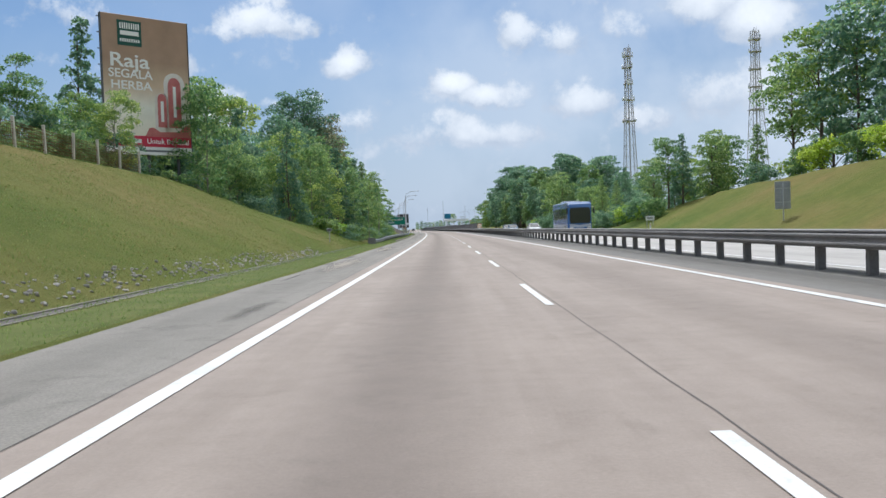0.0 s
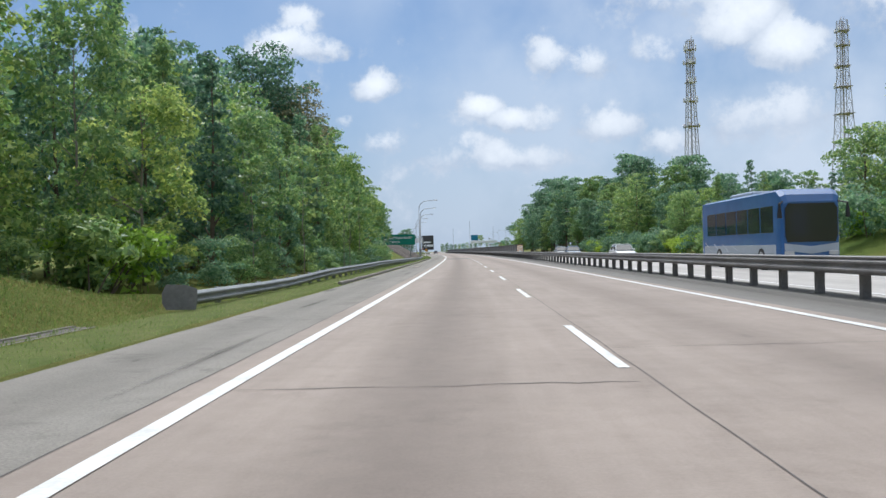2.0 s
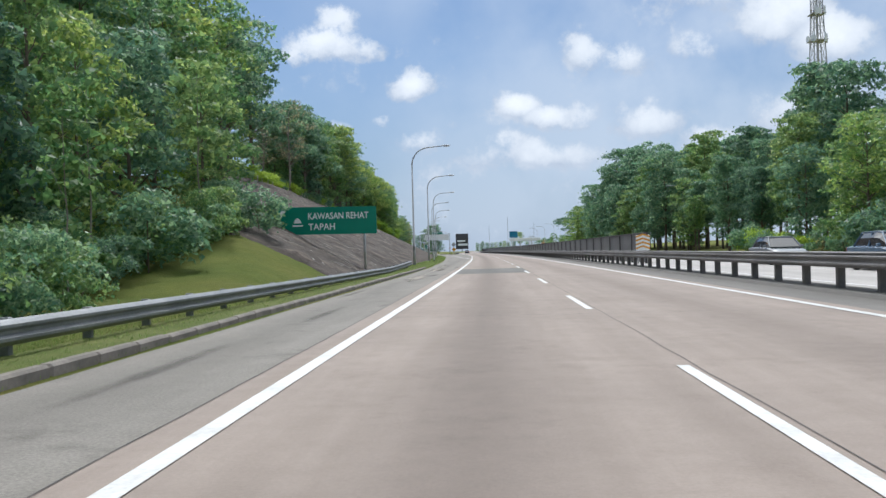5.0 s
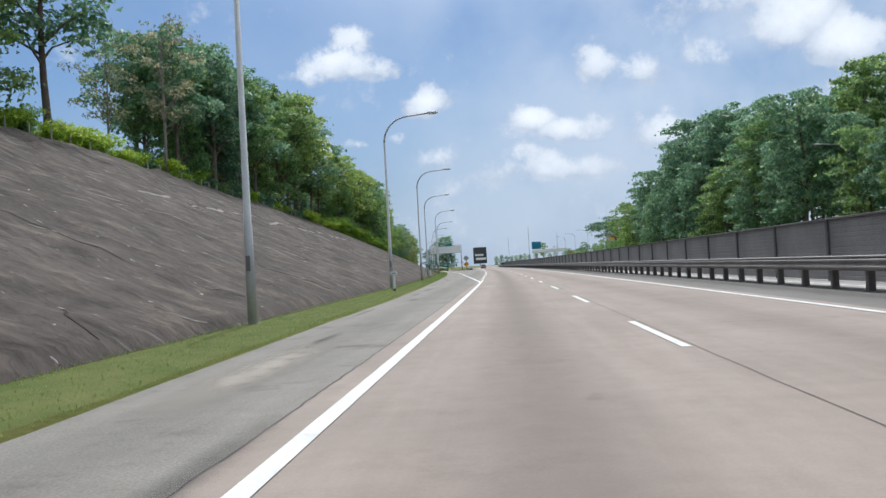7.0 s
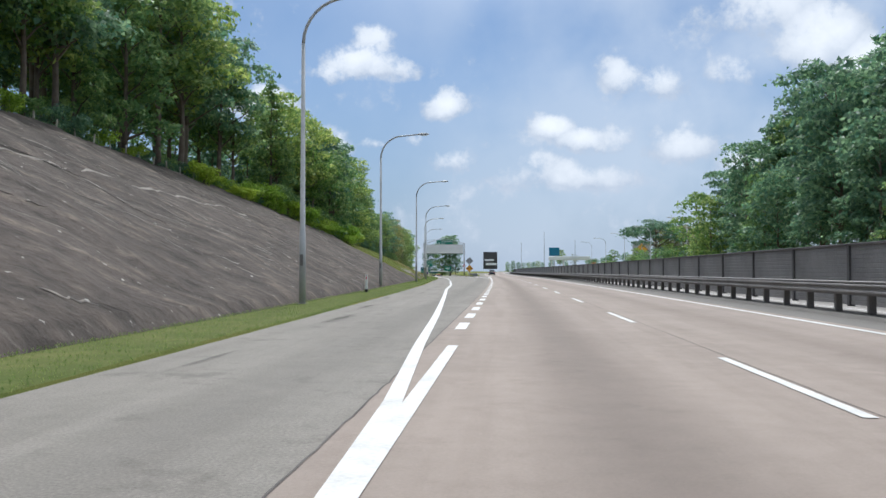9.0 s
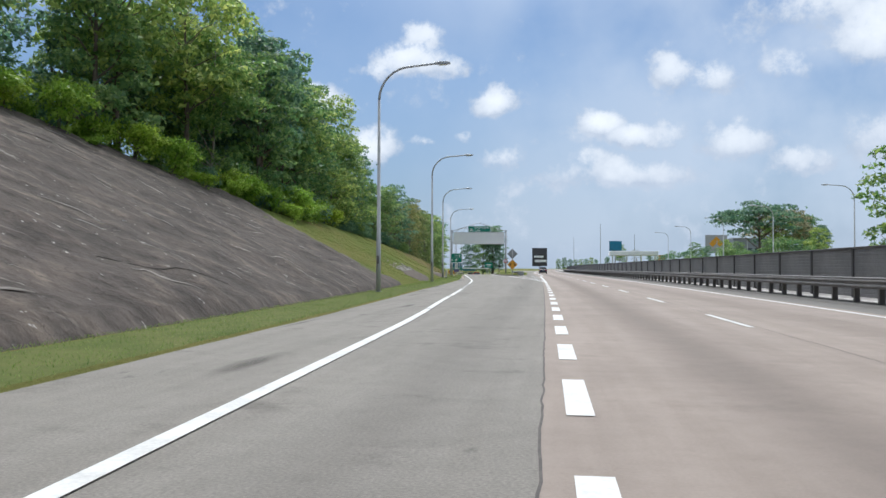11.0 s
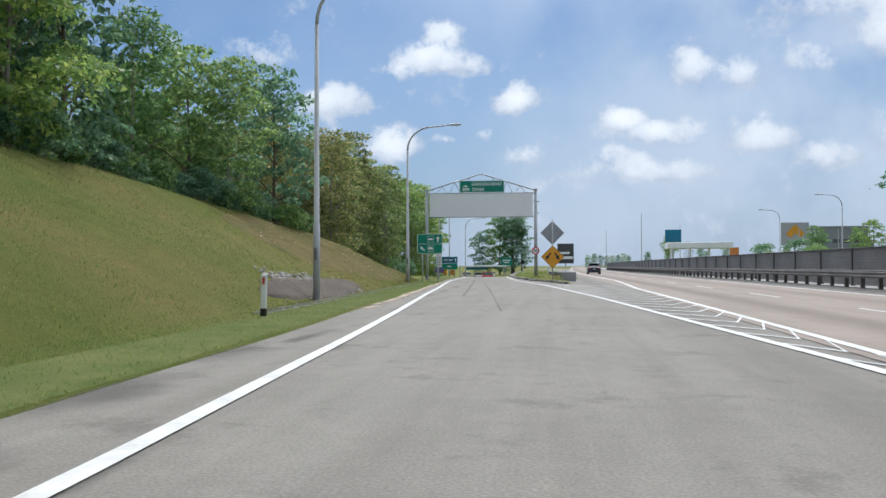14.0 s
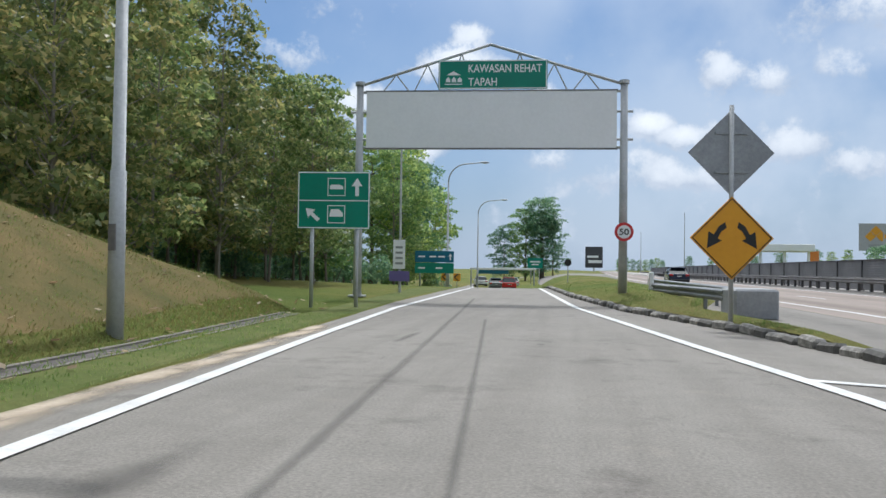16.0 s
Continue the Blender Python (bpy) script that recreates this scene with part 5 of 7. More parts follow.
def blade_mesh(name, v, mat, k=3):
    """A mesh of loose faces with k corners each."""
    n = len(v) // k
    me = bpy.data.meshes.new(name)
    me.vertices.add(k * n)
    me.vertices.foreach_set("co", v.astype(np.float32).ravel())
    me.loops.add(k * n)
    me.loops.foreach_set("vertex_index", np.arange(k * n, dtype=np.int32))
    me.polygons.add(n)
    me.polygons.foreach_set("loop_start", np.arange(0, k * n, k, dtype=np.int32))
    me.update(calc_edges=True)
    me.materials.append(mat)
    return me


def limbs(rng, height, clear, radius, lobes, lean=0.03, share=0.6):
    """A tapered trunk, and a limb to each of some lobes."""
    g = Geo()
    pts, rs = [], []
    x = y = 0.0
    n = 7
    for i in range(n + 1):
        k = i / n
        pts.append((x, y, -0.3 + (height * 0.9 + 0.3) * k))
        rs.append(radius * (1 - 0.85 * k) * (1.25 if i == 0 else 1))
        x += rng.normal() * lean * height / n
        y += rng.normal() * lean * height / n
    g.tube(pts, rs, 7)
    for lobe in lobes:
        if rng.random() > share:
            continue
        c = np.array(lobe[:3])
        k = min(0.92, max(clear / height, (c[2] - 0.25 * np.hypot(c[0], c[1]) - 1.0) / (height * 0.9)))
        i = min(n - 1, int(k * n))
        a = np.array(pts[i]) + (np.array(pts[i + 1]) - np.array(pts[i])) * (k * n - i)
        mid = a + (c - a) * 0.55 + rng.normal(size=3) * 0.25 + np.array([0, 0, 0.2])
        r = rs[i] * 0.5
        g.tube([a, mid, c], [r, r * 0.6, r * 0.2], 5, False)
    return g


def tree(name, label, lobes, seed, height, clear, radius, count, size, leaf, bark=None, flat=0.45, shell=0.5, share=0.6, m=None, category="tree"):
    rng = np.random.default_rng(seed)
    th = thing(name, label, category, m)
    if height:
        part("trunk", limbs(rng, height, clear, radius, lobes, share=share), bark or BARK, th, smooth=True)
    else:
        for lobe in lobes[:2]:
            part("stem", Geo().tube([(0.1 * lobe[0], 0.1 * lobe[1], -0.1), (0.5 * lobe[0], 0.5 * lobe[1], 0.5 * lobe[2]), lobe[:3]], [0.035, 0.025, 0.01], 5), BARK, th)
    part("crown", blade_mesh("crown", leaves(rng, lobes, count, size, flat, shell), leaf), leaf, th)
    return th


def lobes_round(seed, h, r, z0, n, lr):
    """Lobes in a rounded crown from z0 to h of radius r."""
    rng = np.random.default_rng(seed)
    out = []
    for i in range(n):
        k = rng.random()
        z = z0 + (h - z0) * (0.08 + 0.86 * k)
        w = r * math.sqrt(max(0.05, 1 - (2 * k - 0.9) ** 2 * 0.8))
        a, d = rng.random() * 6.283, w * math.sqrt(rng.random())
        s = lr * rng.uniform(0.7, 1.3)
        out.append((d * math.cos(a), d * math.sin(a), z, s * rng.uniform(0.9, 1.3), s * rng.uniform(0.9, 1.3), s * rng.uniform(0.6, 0.9)))
    return out


def lobes_tuft(seed, h, r, z0, n, lr, top=0.5):
    """Separate flattened tufts held on the outside of an uneven crown, with sky between them."""
    rng = np.random.default_rng(seed)
    out = []
    for i in range(n):
        k = (i + rng.random()) / n
        z = z0 + (h - z0) * k
        w = r * max(0.12, math.sin(math.pi * (0.12 + 0.80 * k)) ** top) * rng.uniform(0.65, 1.12)
        a = 2.39996 * i + rng.uniform(-0.5, 0.5)
        d = w * rng.uniform(0.45, 0.95)
        s = lr * rng.uniform(0.65, 1.35)
        out.append((d * math.cos(a), d * math.sin(a), z, s * rng.uniform(0.95, 1.4), s * rng.uniform(0.95, 1.4), s * rng.uniform(0.42, 0.7)))
    return out


def lobes_cone(seed, h, r, z0, n, lr):
    rng = np.random.default_rng(seed)
    out = []
    for i in range(n):
        k = i / (n - 1)
        z = z0 + (h - z0) * k
        w = r * (1 - k) ** 0.75
        a = 2.4 * i + rng.random()
        s = lr * (1.1 - 0.6 * k) * rng.uniform(0.8, 1.2)
        out.append((w * math.cos(a) * 0.8, w * math.sin(a) * 0.8, z, s, s, s * 0.75))
    return out


def lobes_flat(seed, h, r, z0, n, lr):
    """Wide flat layers, as on an old rain tree."""
    rng = np.random.default_rng(seed)
    out = []
    for i in range(n):
        k = rng.random() ** 0.6
        a, d = rng.random() * 6.283, r * math.sqrt(rng.random())
        z = z0 + (h - z0) * k * (1 - 0.35 * (d / r) ** 2)
        s = lr * rng.uniform(0.7, 1.3)
        out.append((d * math.cos(a), d * math.sin(a), z, s * 1.35, s * 1.35, s * 0.45))
    return out


MODELS = {}
far_pose = pose(0, -300, -60)


def model(kind, i, *a, **k):
    MODELS[kind, i] = tree(*a, m=far_pose, **k)


for i in range(4):
    model("forest", i, "forest_tree", "dense leafy roadside forest tree", (lobes_tuft, lobes_round, lobes_tuft, lobes_round)[i](20 + i, 14, 3.7, 0.8, 38, 1.15), 40 + i, 14, 3, 0.13, 7200, 0.30, (LEAF_A, LEAF_G, LEAF_G, LEAF_A)[i], PALEBARK)
for i in range(3):
    model("wood", i, "woodland_tree", "rounded mid-green woodland tree", lobes_tuft(24 + i, 14, 4.2, 1.4, 34, 1.35), 44 + i, 14, 3, 0.2, 3600, 0.46, (LEAF_A, LEAF_B, LEAF_G)[i])
for i in range(4):
    model("broad", i, "broadleaf_tree", "tall broadleaf tree with a high dark crown in tiers", lobes_tuft(30 + i, 16, 4.4, 6.2, 24, 1.45), 50 + i, 16, 5.5, 0.26, 4300, 0.42, (LEAF_B, LEAF_A, LEAF_B, LEAF_G)[i], share=0.9)
for i in range(4):
    model("giant", i, "giant_forest_tree", "very tall forest tree with dark crown tufts in tiers", lobes_tuft(34 + i, 25, (6.0, 5.2, 6.6, 5.6)[i], (7.0, 9.0, 5.0, 10.0)[i], (34, 30, 40, 26)[i], 2.0), 54 + i, 25, 8, 0.36, 6400, 0.62, (LEAF_B, LEAF_B, LEAF_B, LEAF_A)[i], share=0.9)
for i in range(2):
    model("emergent", i, "emergent_tree", ("huge old forest tree with a broad dark crown", "huge old forest tree with thin browning crown")[i], lobes_tuft(64 + i, 26, (7.6, 6.0)[i], 14.5, (64, 40)[i], 1.75), 74 + i, 25, 13, 0.5, (9500, 4200)[i], 0.46, (LEAF_B, LEAF_E)[i], share=0.8)
for i in range(2):
    model("cone", i, "conical_tree", "slender cone-shaped tree with dark foliage", lobes_cone(60 + i, 16, 3.0, 2.0, 34, 1.15), 70 + i, 16, 2, 0.2, 4400, 0.36, (LEAF_B, LEAF_A)[i])
for i in range(2):
    model("slim", i, "slim_tree", "slim pale-stemmed plantation tree with yellowing leaves", lobes_tuft(80 + i, 13, 2.7, 2.0, 42, 0.8), 90 + i, 13, 2.2, 0.09, 4600, 0.26, (LEAF_C, LEAF_F)[i], PALEBARK, 0.35, 0.3, 0.9)
for i in range(2):
    model("flat", i, "rain_tree", "spreading rain tree with flat layered crown", lobes_flat(100 + i, 13, 6.5, (4.0, 6.0)[i], 30, 1.6), 110 + i, 12, 4, 0.34, 6000, 0.42, (LEAF_B, LEAF_E)[i], share=0.95)
model("sparse", 0, "bare_tree", "thin half-bare tree with feathery twigs", lobes_tuft(121, 12, 3.2, 4.5, 30, 0.75), 122, 12, 3.5, 0.14, 1000, 0.26, LEAF_E, PALEBARK, 0.3, 0.2, 1.0)
model("sapling", 0, "sapling", "thin pale forest sapling with a few high leaves", lobes_tuft(124, 8, 1.3, 3.0, 14, 0.5), 125, 8.4, 2.5, 0.045, 420, 0.28, LEAF_G, PALEBARK, 0.3, 0.2, 0.2)
model("sapling", 1, "sapling", "leaning pale-stemmed sapling at the forest edge", lobes_tuft(126, 7, 1.1, 3.4, 12, 0.5), 127, 7.6, 2.5, 0.04, 380, 0.28, LEAF_A, PALEBARK, 0.3, 0.2, 0.2)
for i in range(3):
    model("bush", i, "bush", ("rounded green shrub", "bright yellow-green fern thicket", "dark leafy undergrowth shrub")[i] + " on the bank", lobes_round(130 + i, 2.6, 1.7, 0.2, 16, 0.62), 140 + i, 0, 0, 0, 1500, 0.23, (LEAF_A, LEAF_D, LEAF_B)[i], category="shrub")
for i in range(2):
    model("shrub", i, "shrub", ("rounded dark green shrub", "mixed green undergrowth shrub")[i] + " behind the guard rail", lobes_round(150 + i, 2.6, 1.7, 0.1, 18, 0.58), 160 + i, 0, 0, 0, 2600, 0.15, (LEAF_B, LEAF_A)[i], category="shrub")

FRESH = set(MODELS)


def plant(kind, off, y, s=1.0, i=None, z=None, sz=1.0):
    ks = [k for k in MODELS if k[0] == kind]
    key = ks[random.randrange(len(ks))] if i is None else (kind, i)
    zz = ground_z(off, y) if z is None else z
    m = pose(*at(off, y, zz - 0.1), rz=random.uniform(0, 360)) @ Matrix.Diagonal((s, s, s * sz, 1))
    if key in FRESH:
        FRESH.discard(key)
        MODELS[key].matrix_basis = m
        return MODELS[key]
    ob = copy_thing(MODELS[key], m)
    ob.matrix_basis = m
    return ob


random.seed(3)
# forest behind the guard rail
for y0, y1, front, rows in ((62, 70, -16.6, 3), (70, 78, -13.0, 4), (78, 90, -10.9, 4), (90, 112, -10.1, 4), (112, 140, -10.3, 4), (140, 172, -13.0, 3)):
    y = y0
    while y < y1:
        for r in range(rows):
            plant(("forest" if r < 2 and y < 135 else "wood") if random.random() < 0.75 else "cone", front - 3.9 * r + random.uniform(-1.2, 0.6), y + random.uniform(-1.6, 1.6), random.uniform(0.70, 0.98) * (0.66 + 0.08 * r) * (1.06 if y < 78 else 0.95), sz=random.uniform(0.95, 1.2))
        if y > 74 and random.random() < 0.6:
            plant("sapling", front + 2.1 + random.uniform(-0.5, 0.7), y + random.uniform(-1.5, 1.5), random.uniform(0.7, 1.1))
        plant("shrub", front + 1.5 + random.uniform(-0.6, 0.5), y + random.uniform(-1, 1), random.uniform(0.4, 0.7))
        if random.random() < 0.6:
            plant("shrub", front + 1.9 + random.uniform(-0.6, 0.5), y + 2.4, random.uniform(0.35, 0.8))
        y += 4.4
for i in range(12):
    plant("shrub", -13.5 - 0.9 * (i % 4) - random.uniform(0, 1.2), 66 + 1.3 * i, random.uniform(0.7, 1.1))
# hill behind the billboard and the fence
for i in range(16):
    y = 24 + 2.7 * i
    plant("shrub", -19.6 - random.uniform(0, 2.5), y + random.uniform(-1, 1), random.uniform(0.7, 1.3))
for y, o, s in [(30, -24, 0.75), (38, -25.5, 0.8), (44.5, -21.8, 0.42), (49.5, -21.0, 0.36), (51.5, -19.5, 0.40), (70, -27, 0.6), (75, -33, 0.72), (82, -30, 0.72), (66, -24, 0.5)]:
    plant("forest", o, y, s)
for i in range(22):
    y = 138 + 1.35 * i
    plant("shrub" if i % 3 else "bush", (-8.2 if y < 146 else -10.2) - random.uniform(0, 3.6), y, random.uniform(0.4, 0.95), None if i % 3 else random.choice((0, 2)))
# emergent giants
plant("emergent", -25.2, 160, 1.0, 0, z=1.0)
plant("emergent", -21.0, 163.5, 0.84, 1, z=1.5)
plant("broad", -19.5, 108, 0.98, 0)
plant("broad", -17.8, 115, 0.88, 1)
for i in range(5):
    plant("bush", -9.6 - 0.5 * i + random.uniform(-0.4, 0.4), 74.5 + 1.8 * i, random.uniform(0.55, 0.95), (0, 1, 0, 0, 2)[i])
plant("broad", -46, 174, 1.6, sz=1.05)
plant("broad", -40.5, 171, 1.35, sz=1.1)
# ridge above the lined cutting
y = 176
while y < 338:
    d = ridge(y)
    t = toe(y)
    gap = 237 < y < 257
    k = float(np.interp(y, [176, 205, 214, 238, 242, 255, 258, 290, 305, 318, 330], [1.0, 1.0, 1.15, 1.2, 0.5, 0.5, 1.0, 1.1, 1.25, 1.1, 0.95]))
    for r in range(0 if gap else 3):
        kind = random.choice(("broad", "broad", "broad", "cone")) if y > 205 else random.choice(("wood", "broad"))
        plant(kind, t - d - 2.2 - (1.5 if 257 <= y < 288 else 4.8) * r + random.uniform(-1.2, 1.0), y + random.uniform(-1.5, 1.5), k * random.uniform(0.72, 1.02))
    plant("bush", t - d - 0.9 + random.uniform(-0.5, 0.4), y + random.uniform(-1, 1), random.uniform(0.4, 0.8), 1 if (225 < y < 262 or random.random() < 0.3) else random.choice((0, 2)))
    plant("bush", t - d - 1.6 + random.uniform(-0.5, 0.4), y + 2.2, random.uniform(0.4, 0.8), random.choice((0, 2)))
    y += 4.8
plant("sparse", -28.6, 252, 1.15)
plant("sparse", -31.5, 247, 0.95)
for i in range(20):
    y = 229 + 1.6 * i
    plant("bush", toe(y) - ridge(y) - random.uniform(0.2, 2.2), y, random.uniform(0.5, 0.8), 1)
# grassy bank towards the rest area
y = 338
while y < 404:
    d = ridge(y)
    t = toe(y)
    for r in range(3):
        kind = random.choice(("forest", "broad", "wood", "forest")) if y < 386 else random.choice(("forest", "wood", "forest"))
        plant(kind, t - d - 2.0 - 4.2 * r + random.uniform(-0.8, 0.8), y + random.uniform(-1.4, 1.4), random.uniform(0.78, 1.05) * (1.0 if y < 378 else 0.82 if y < 388 else 0.66))
    for k in range(3):
        plant("bush", t - d - 0.7 + random.uniform(-0.4, 0.5), y + 1.4 * k, random.uniform(0.45, 0.95) * (1.0 if y < 366 else 0.7), 1 if (y < 366 and random.random() < 0.6) else random.choice((0, 2)))
    y += 4.2
for i in range(40):
    y = 305 + 1.35 * i + random.uniform(-0.6, 0.6)
    plant("bush", toe(y) - ridge(y) + random.uniform(-2.4, 1.5), y, random.uniform(0.35, 0.95), 1, sz=random.uniform(0.7, 1.2))
# plantation beyond the bank
for i in range(9):
    for j in range(5):
        plant("slim", -22.0 - 0.14 * 4.6 * i - 3.4 * j + random.uniform(-0.8, 0.8), 413 + 4.6 * i + random.uniform(-1.2, 1.2), random.uniform(0.85, 1.06) * min(1.0, 0.84 + 0.05 * i))
for y, o, s in [(437, -22.4, 0.82), (446, -24.4, 0.92), (452, -27.0, 0.9), (461, -27.5, 0.9)]:
    plant("slim", o, y, s * 1.05, 0)
for y, o, s in [(462, -31, 0.85), (474, -28.5, 0.9), (484, -28.0, 0.95), (492, -29, 0.9), (506, -29, 0.85), (524, -31, 0.9)]:
    plant("broad", o, y, s)
for i in range(26):
    plant("bush", -40 - random.uniform(0, 6), 414 + 3.4 * i, random.uniform(1.1, 1.9), random.choice((0, 2)))
for i in range(20):
    plant("bush", -24 - random.uniform(0, 13), 446 + 2.6 * i, random.uniform(0.5, 1.0), random.choice((0, 2)))
for i in range(14):
    plant("wood", -45 - random.uniform(0, 7), 410 + 7 * i, random.uniform(0.8, 1.1))
for i in range(16):
    plant("bush", -29 - random.uniform(0, 9), 422 + 2.2 * i, random.uniform(0.6, 1.0), 2)
for i in range(10):
    plant("forest", -31.0 - random.uniform(0, 8), 416 + 4.4 * i, random.uniform(0.5, 0.75))
for i in range(5):
    plant("bush", -23 - 1.2 * i, 411.5 + 0.8 * i, random.uniform(0.4, 0.7), 2)
plant("wood", -15.4, 556, 0.9, 1, sz=1.0)
plant("wood", -19.0, 558, 1.0, 0, sz=1.0)
plant("emergent", -15.8, 557, 0.6, 0)
plant("wood", -13.6, 558, 0.7, 1)
plant("wood", -23.4, 561, 0.78, 1)
for y, o, s in [(470, -25.2, 0.95), (478, -26.0, 0.98), (487, -27.6, 1.0), (497, -29.5, 0.9)]:
    plant("forest", o, y, s)
# far side of the motorway: small trees first, then tall forest
y = 100
while y < 362:
    h = float(np.interp(y, [100, 150, 170, 186, 205, 226, 238, 252, 265, 300, 320, 327, 334, 345, 364], [8.5, 8.8, 9.3, 13.0, 16.0, 18.5, 14.5, 14.8, 17.0, 17.5, 23.0, 23.0, 18.0, 16.5, 14.5]))
    for r in range(3):
        hh = h * random.choice((0.62, 0.8, 0.95, 1.1, 1.14)) * (0.86 if r == 0 else 1.0)
        o = 29.0 + 5.4 * r + random.uniform(-1.5, 1.5)
        if h < 12.5:
            plant(random.choice(("wood", "broad", "wood", "cone")), o, y + random.uniform(-2, 2), hh / 15.5)
        elif r == 0 and random.random() < 0.45:
            plant("wood", o, y + random.uniform(-2, 2), random.uniform(0.6, 0.95))
        else:
            plant("giant", o + 1.0, y + random.uniform(-2, 2), hh / 26.0)
    if y < 215:
        plant("bush", 26.0 + random.uniform(-0.8, 0.8), y, random.uniform(0.7, 1.3), random.choice((0, 2, 2)))
        plant("bush", 26.3 + random.uniform(-0.8, 0.8), y + 2.6, random.uniform(0.6, 1.1), random.choice((0, 1, 2)))
    y += 5.6 if h < 12.5 else 5.8
for y, o, s in [(58, 41, 1.0), (66, 42, 1.15), (74, 42.5, 1.2), (82, 42, 1.15), (88, 41, 1.0), (95, 41, 0.85), (70, 49, 1.3), (84, 49, 1.3), (98, 47, 1.0), (48, 42, 1.0), (38, 42, 1.0)]:
    plant(random.choice(("wood", "broad", "cone")), o, y, s)
for i in range(7):
    plant("bush", 38.5 + random.uniform(-1, 1), 62 + 6 * i, random.uniform(0.9, 1.5))
plant("flat", 44, 462, 1.15, 0)
plant("flat", 52, 474, 1.0, 1)
for i in range(7):
    plant("broad", 50 + 6 * i + random.uniform(-2, 2), 470 + 14 * i, random.uniform(0.6, 0.9))
for i in range(9):
    plant("shrub", 36 + random.uniform(-3, 8), 430 + 12 * i, random.uniform(1.2, 2.0))
    plant("wood", 40 + random.uniform(-2, 12), 436 + 12 * i, random.uniform(0.35, 0.55))
plant("broad", 36, 690, 0.75)
plant("sparse", 44, 694, 0.8)
for i in range(16):
    plant("wood", 40 + 9 * i + random.uniform(-3, 3), 760 + random.uniform(-20, 60), random.uniform(0.45, 0.7))
for i in range(12):
    plant("wood", -60 - 9 * i, 560 + random.uniform(-20, 60), random.uniform(0.8, 1.1))
for i in range(8):
    plant("wood", 10 + 5 * i, 980 + 12 * i, random.uniform(0.5, 0.75))

# ---- billboard on the bank ----
def billboard():
    wood = surface("billboard_steel", (0.10, 0.10, 0.10), (0.2, 0.2, 0.2), 1.0, 12.0, 0.7, 0.4)
    m, N, L, b = material("billboard_print")
    co = N.new("ShaderNodeTexCoord").outputs["Object"]
    sp = N.new("ShaderNodeSeparateXYZ")
    L.new(co, sp.inputs[0])
    mr = N.new("ShaderNodeMapRange")
    L.new(sp.outputs[2], mr.inputs["Value"])
    mr.inputs["From Min"].default_value, mr.inputs["From Max"].default_value = 0.0, 9.7
    r = ramp(N, [(0.0, (0.85, 0.73, 0.53)), (0.34, (0.92, 0.87, 0.72)), (0.50, (0.66, 0.48, 0.31)), (0.68, (0.42, 0.27, 0.17)), (1.0, (0.40, 0.25, 0.15))])
    L.new(mr.outputs[0], r.inputs[0])
    nz = nodes_noise(N, L, co, 0.5, 4.0)
    r2 = ramp(N, [(0.3, (0.85, 0.85, 0.85)), (0.7, (1.08, 1.08, 1.08))])
    L.new(nz, r2.inputs[0])
    L.new(mixed(N, L, 1.0, r.outputs[0], r2.outputs[0], "MULTIPLY"), b.inputs["Base Color"])
    b.inputs["Roughness"].default_value = 0.6
    cream = surface("print_cream", (0.86, 0.83, 0.76), (0.92, 0.89, 0.84), 2.0, 12.0, 0.6, bump=0.0, fine_amount=0.1)
    rose = surface("print_rose", (0.50, 0.12, 0.11), (0.66, 0.22, 0.19), 1.5, 10.0, 0.6, bump=0.0)
    brass = surface("print_brass", (0.74, 0.62, 0.50), (0.90, 0.84, 0.76), 1.0, 6.0, 0.6, bump=0.0)
    crimson = surface("print_crimson", (0.55, 0.03, 0.06), (0.64, 0.04, 0.08), 1.0, 8.0, 0.6, bump=0.0, fine_amount=0.1)
    deep = surface("print_green", (0.01, 0.07, 0.045), (0.015, 0.09, 0.06), 1.0, 8.0, 0.6, bump=0.0, fine_amount=0.1)
    ax, ay = at(-20.35, 60.2)[:2]
    th = thing("billboard", "tall printed advertising billboard above the grassy bank", "billboard", pose(ax, ay, 7.1, rz=40.0))
    W, H = 6.25, 9.7
    pn = part("panel", Geo().box((0, 0, H / 2), (W, 0.12, H), None, 0.02), m, th, "brown and cream printed advertising sheet")
    for s in (-1, 1):
        part("frame_edge", Geo().box((s * W / 2, 0.05, H / 2), (0.06, 0.3, H)), wood, pn)
    for z in np.arange(0.6, H, 1.1):
        part("bracket", Geo().box((-W / 2 - 0.12, 0.0, z), (0.24, 0.05, 0.07)), wood, pn)
    y = -0.07
    q = part("emblem", Geo().box((-1.15, y, 8.45), (1.7, 0.02, 1.75)), deep, pn, "green emblem block with pale bars")
    for i in range(9):
        part("bar", Geo().box((-1.78 + 0.16 * i, y - 0.014, 8.95), (0.09, 0.008, 0.42)).box((-1.78 + 0.16 * i, y - 0.014, 7.95), (0.1, 0.008, 0.22)), cream, q)
    part("bar", Geo().box((-1.15, y - 0.014, 8.45), (1.3, 0.008, 0.3)), cream, q)
    words("lettering", "Raja", 1.35, cream, pn, pose(-2.55, y, 6.1), 2.75, 0.03)
    words("lettering", "SEGALA", 0.85, cream, pn, pose(-2.7, y, 5.35), 3.1, 0.03)
    words("lettering", "HERBA", 0.85, cream, pn, pose(-2.55, y, 4.55), 2.9, 0.03)
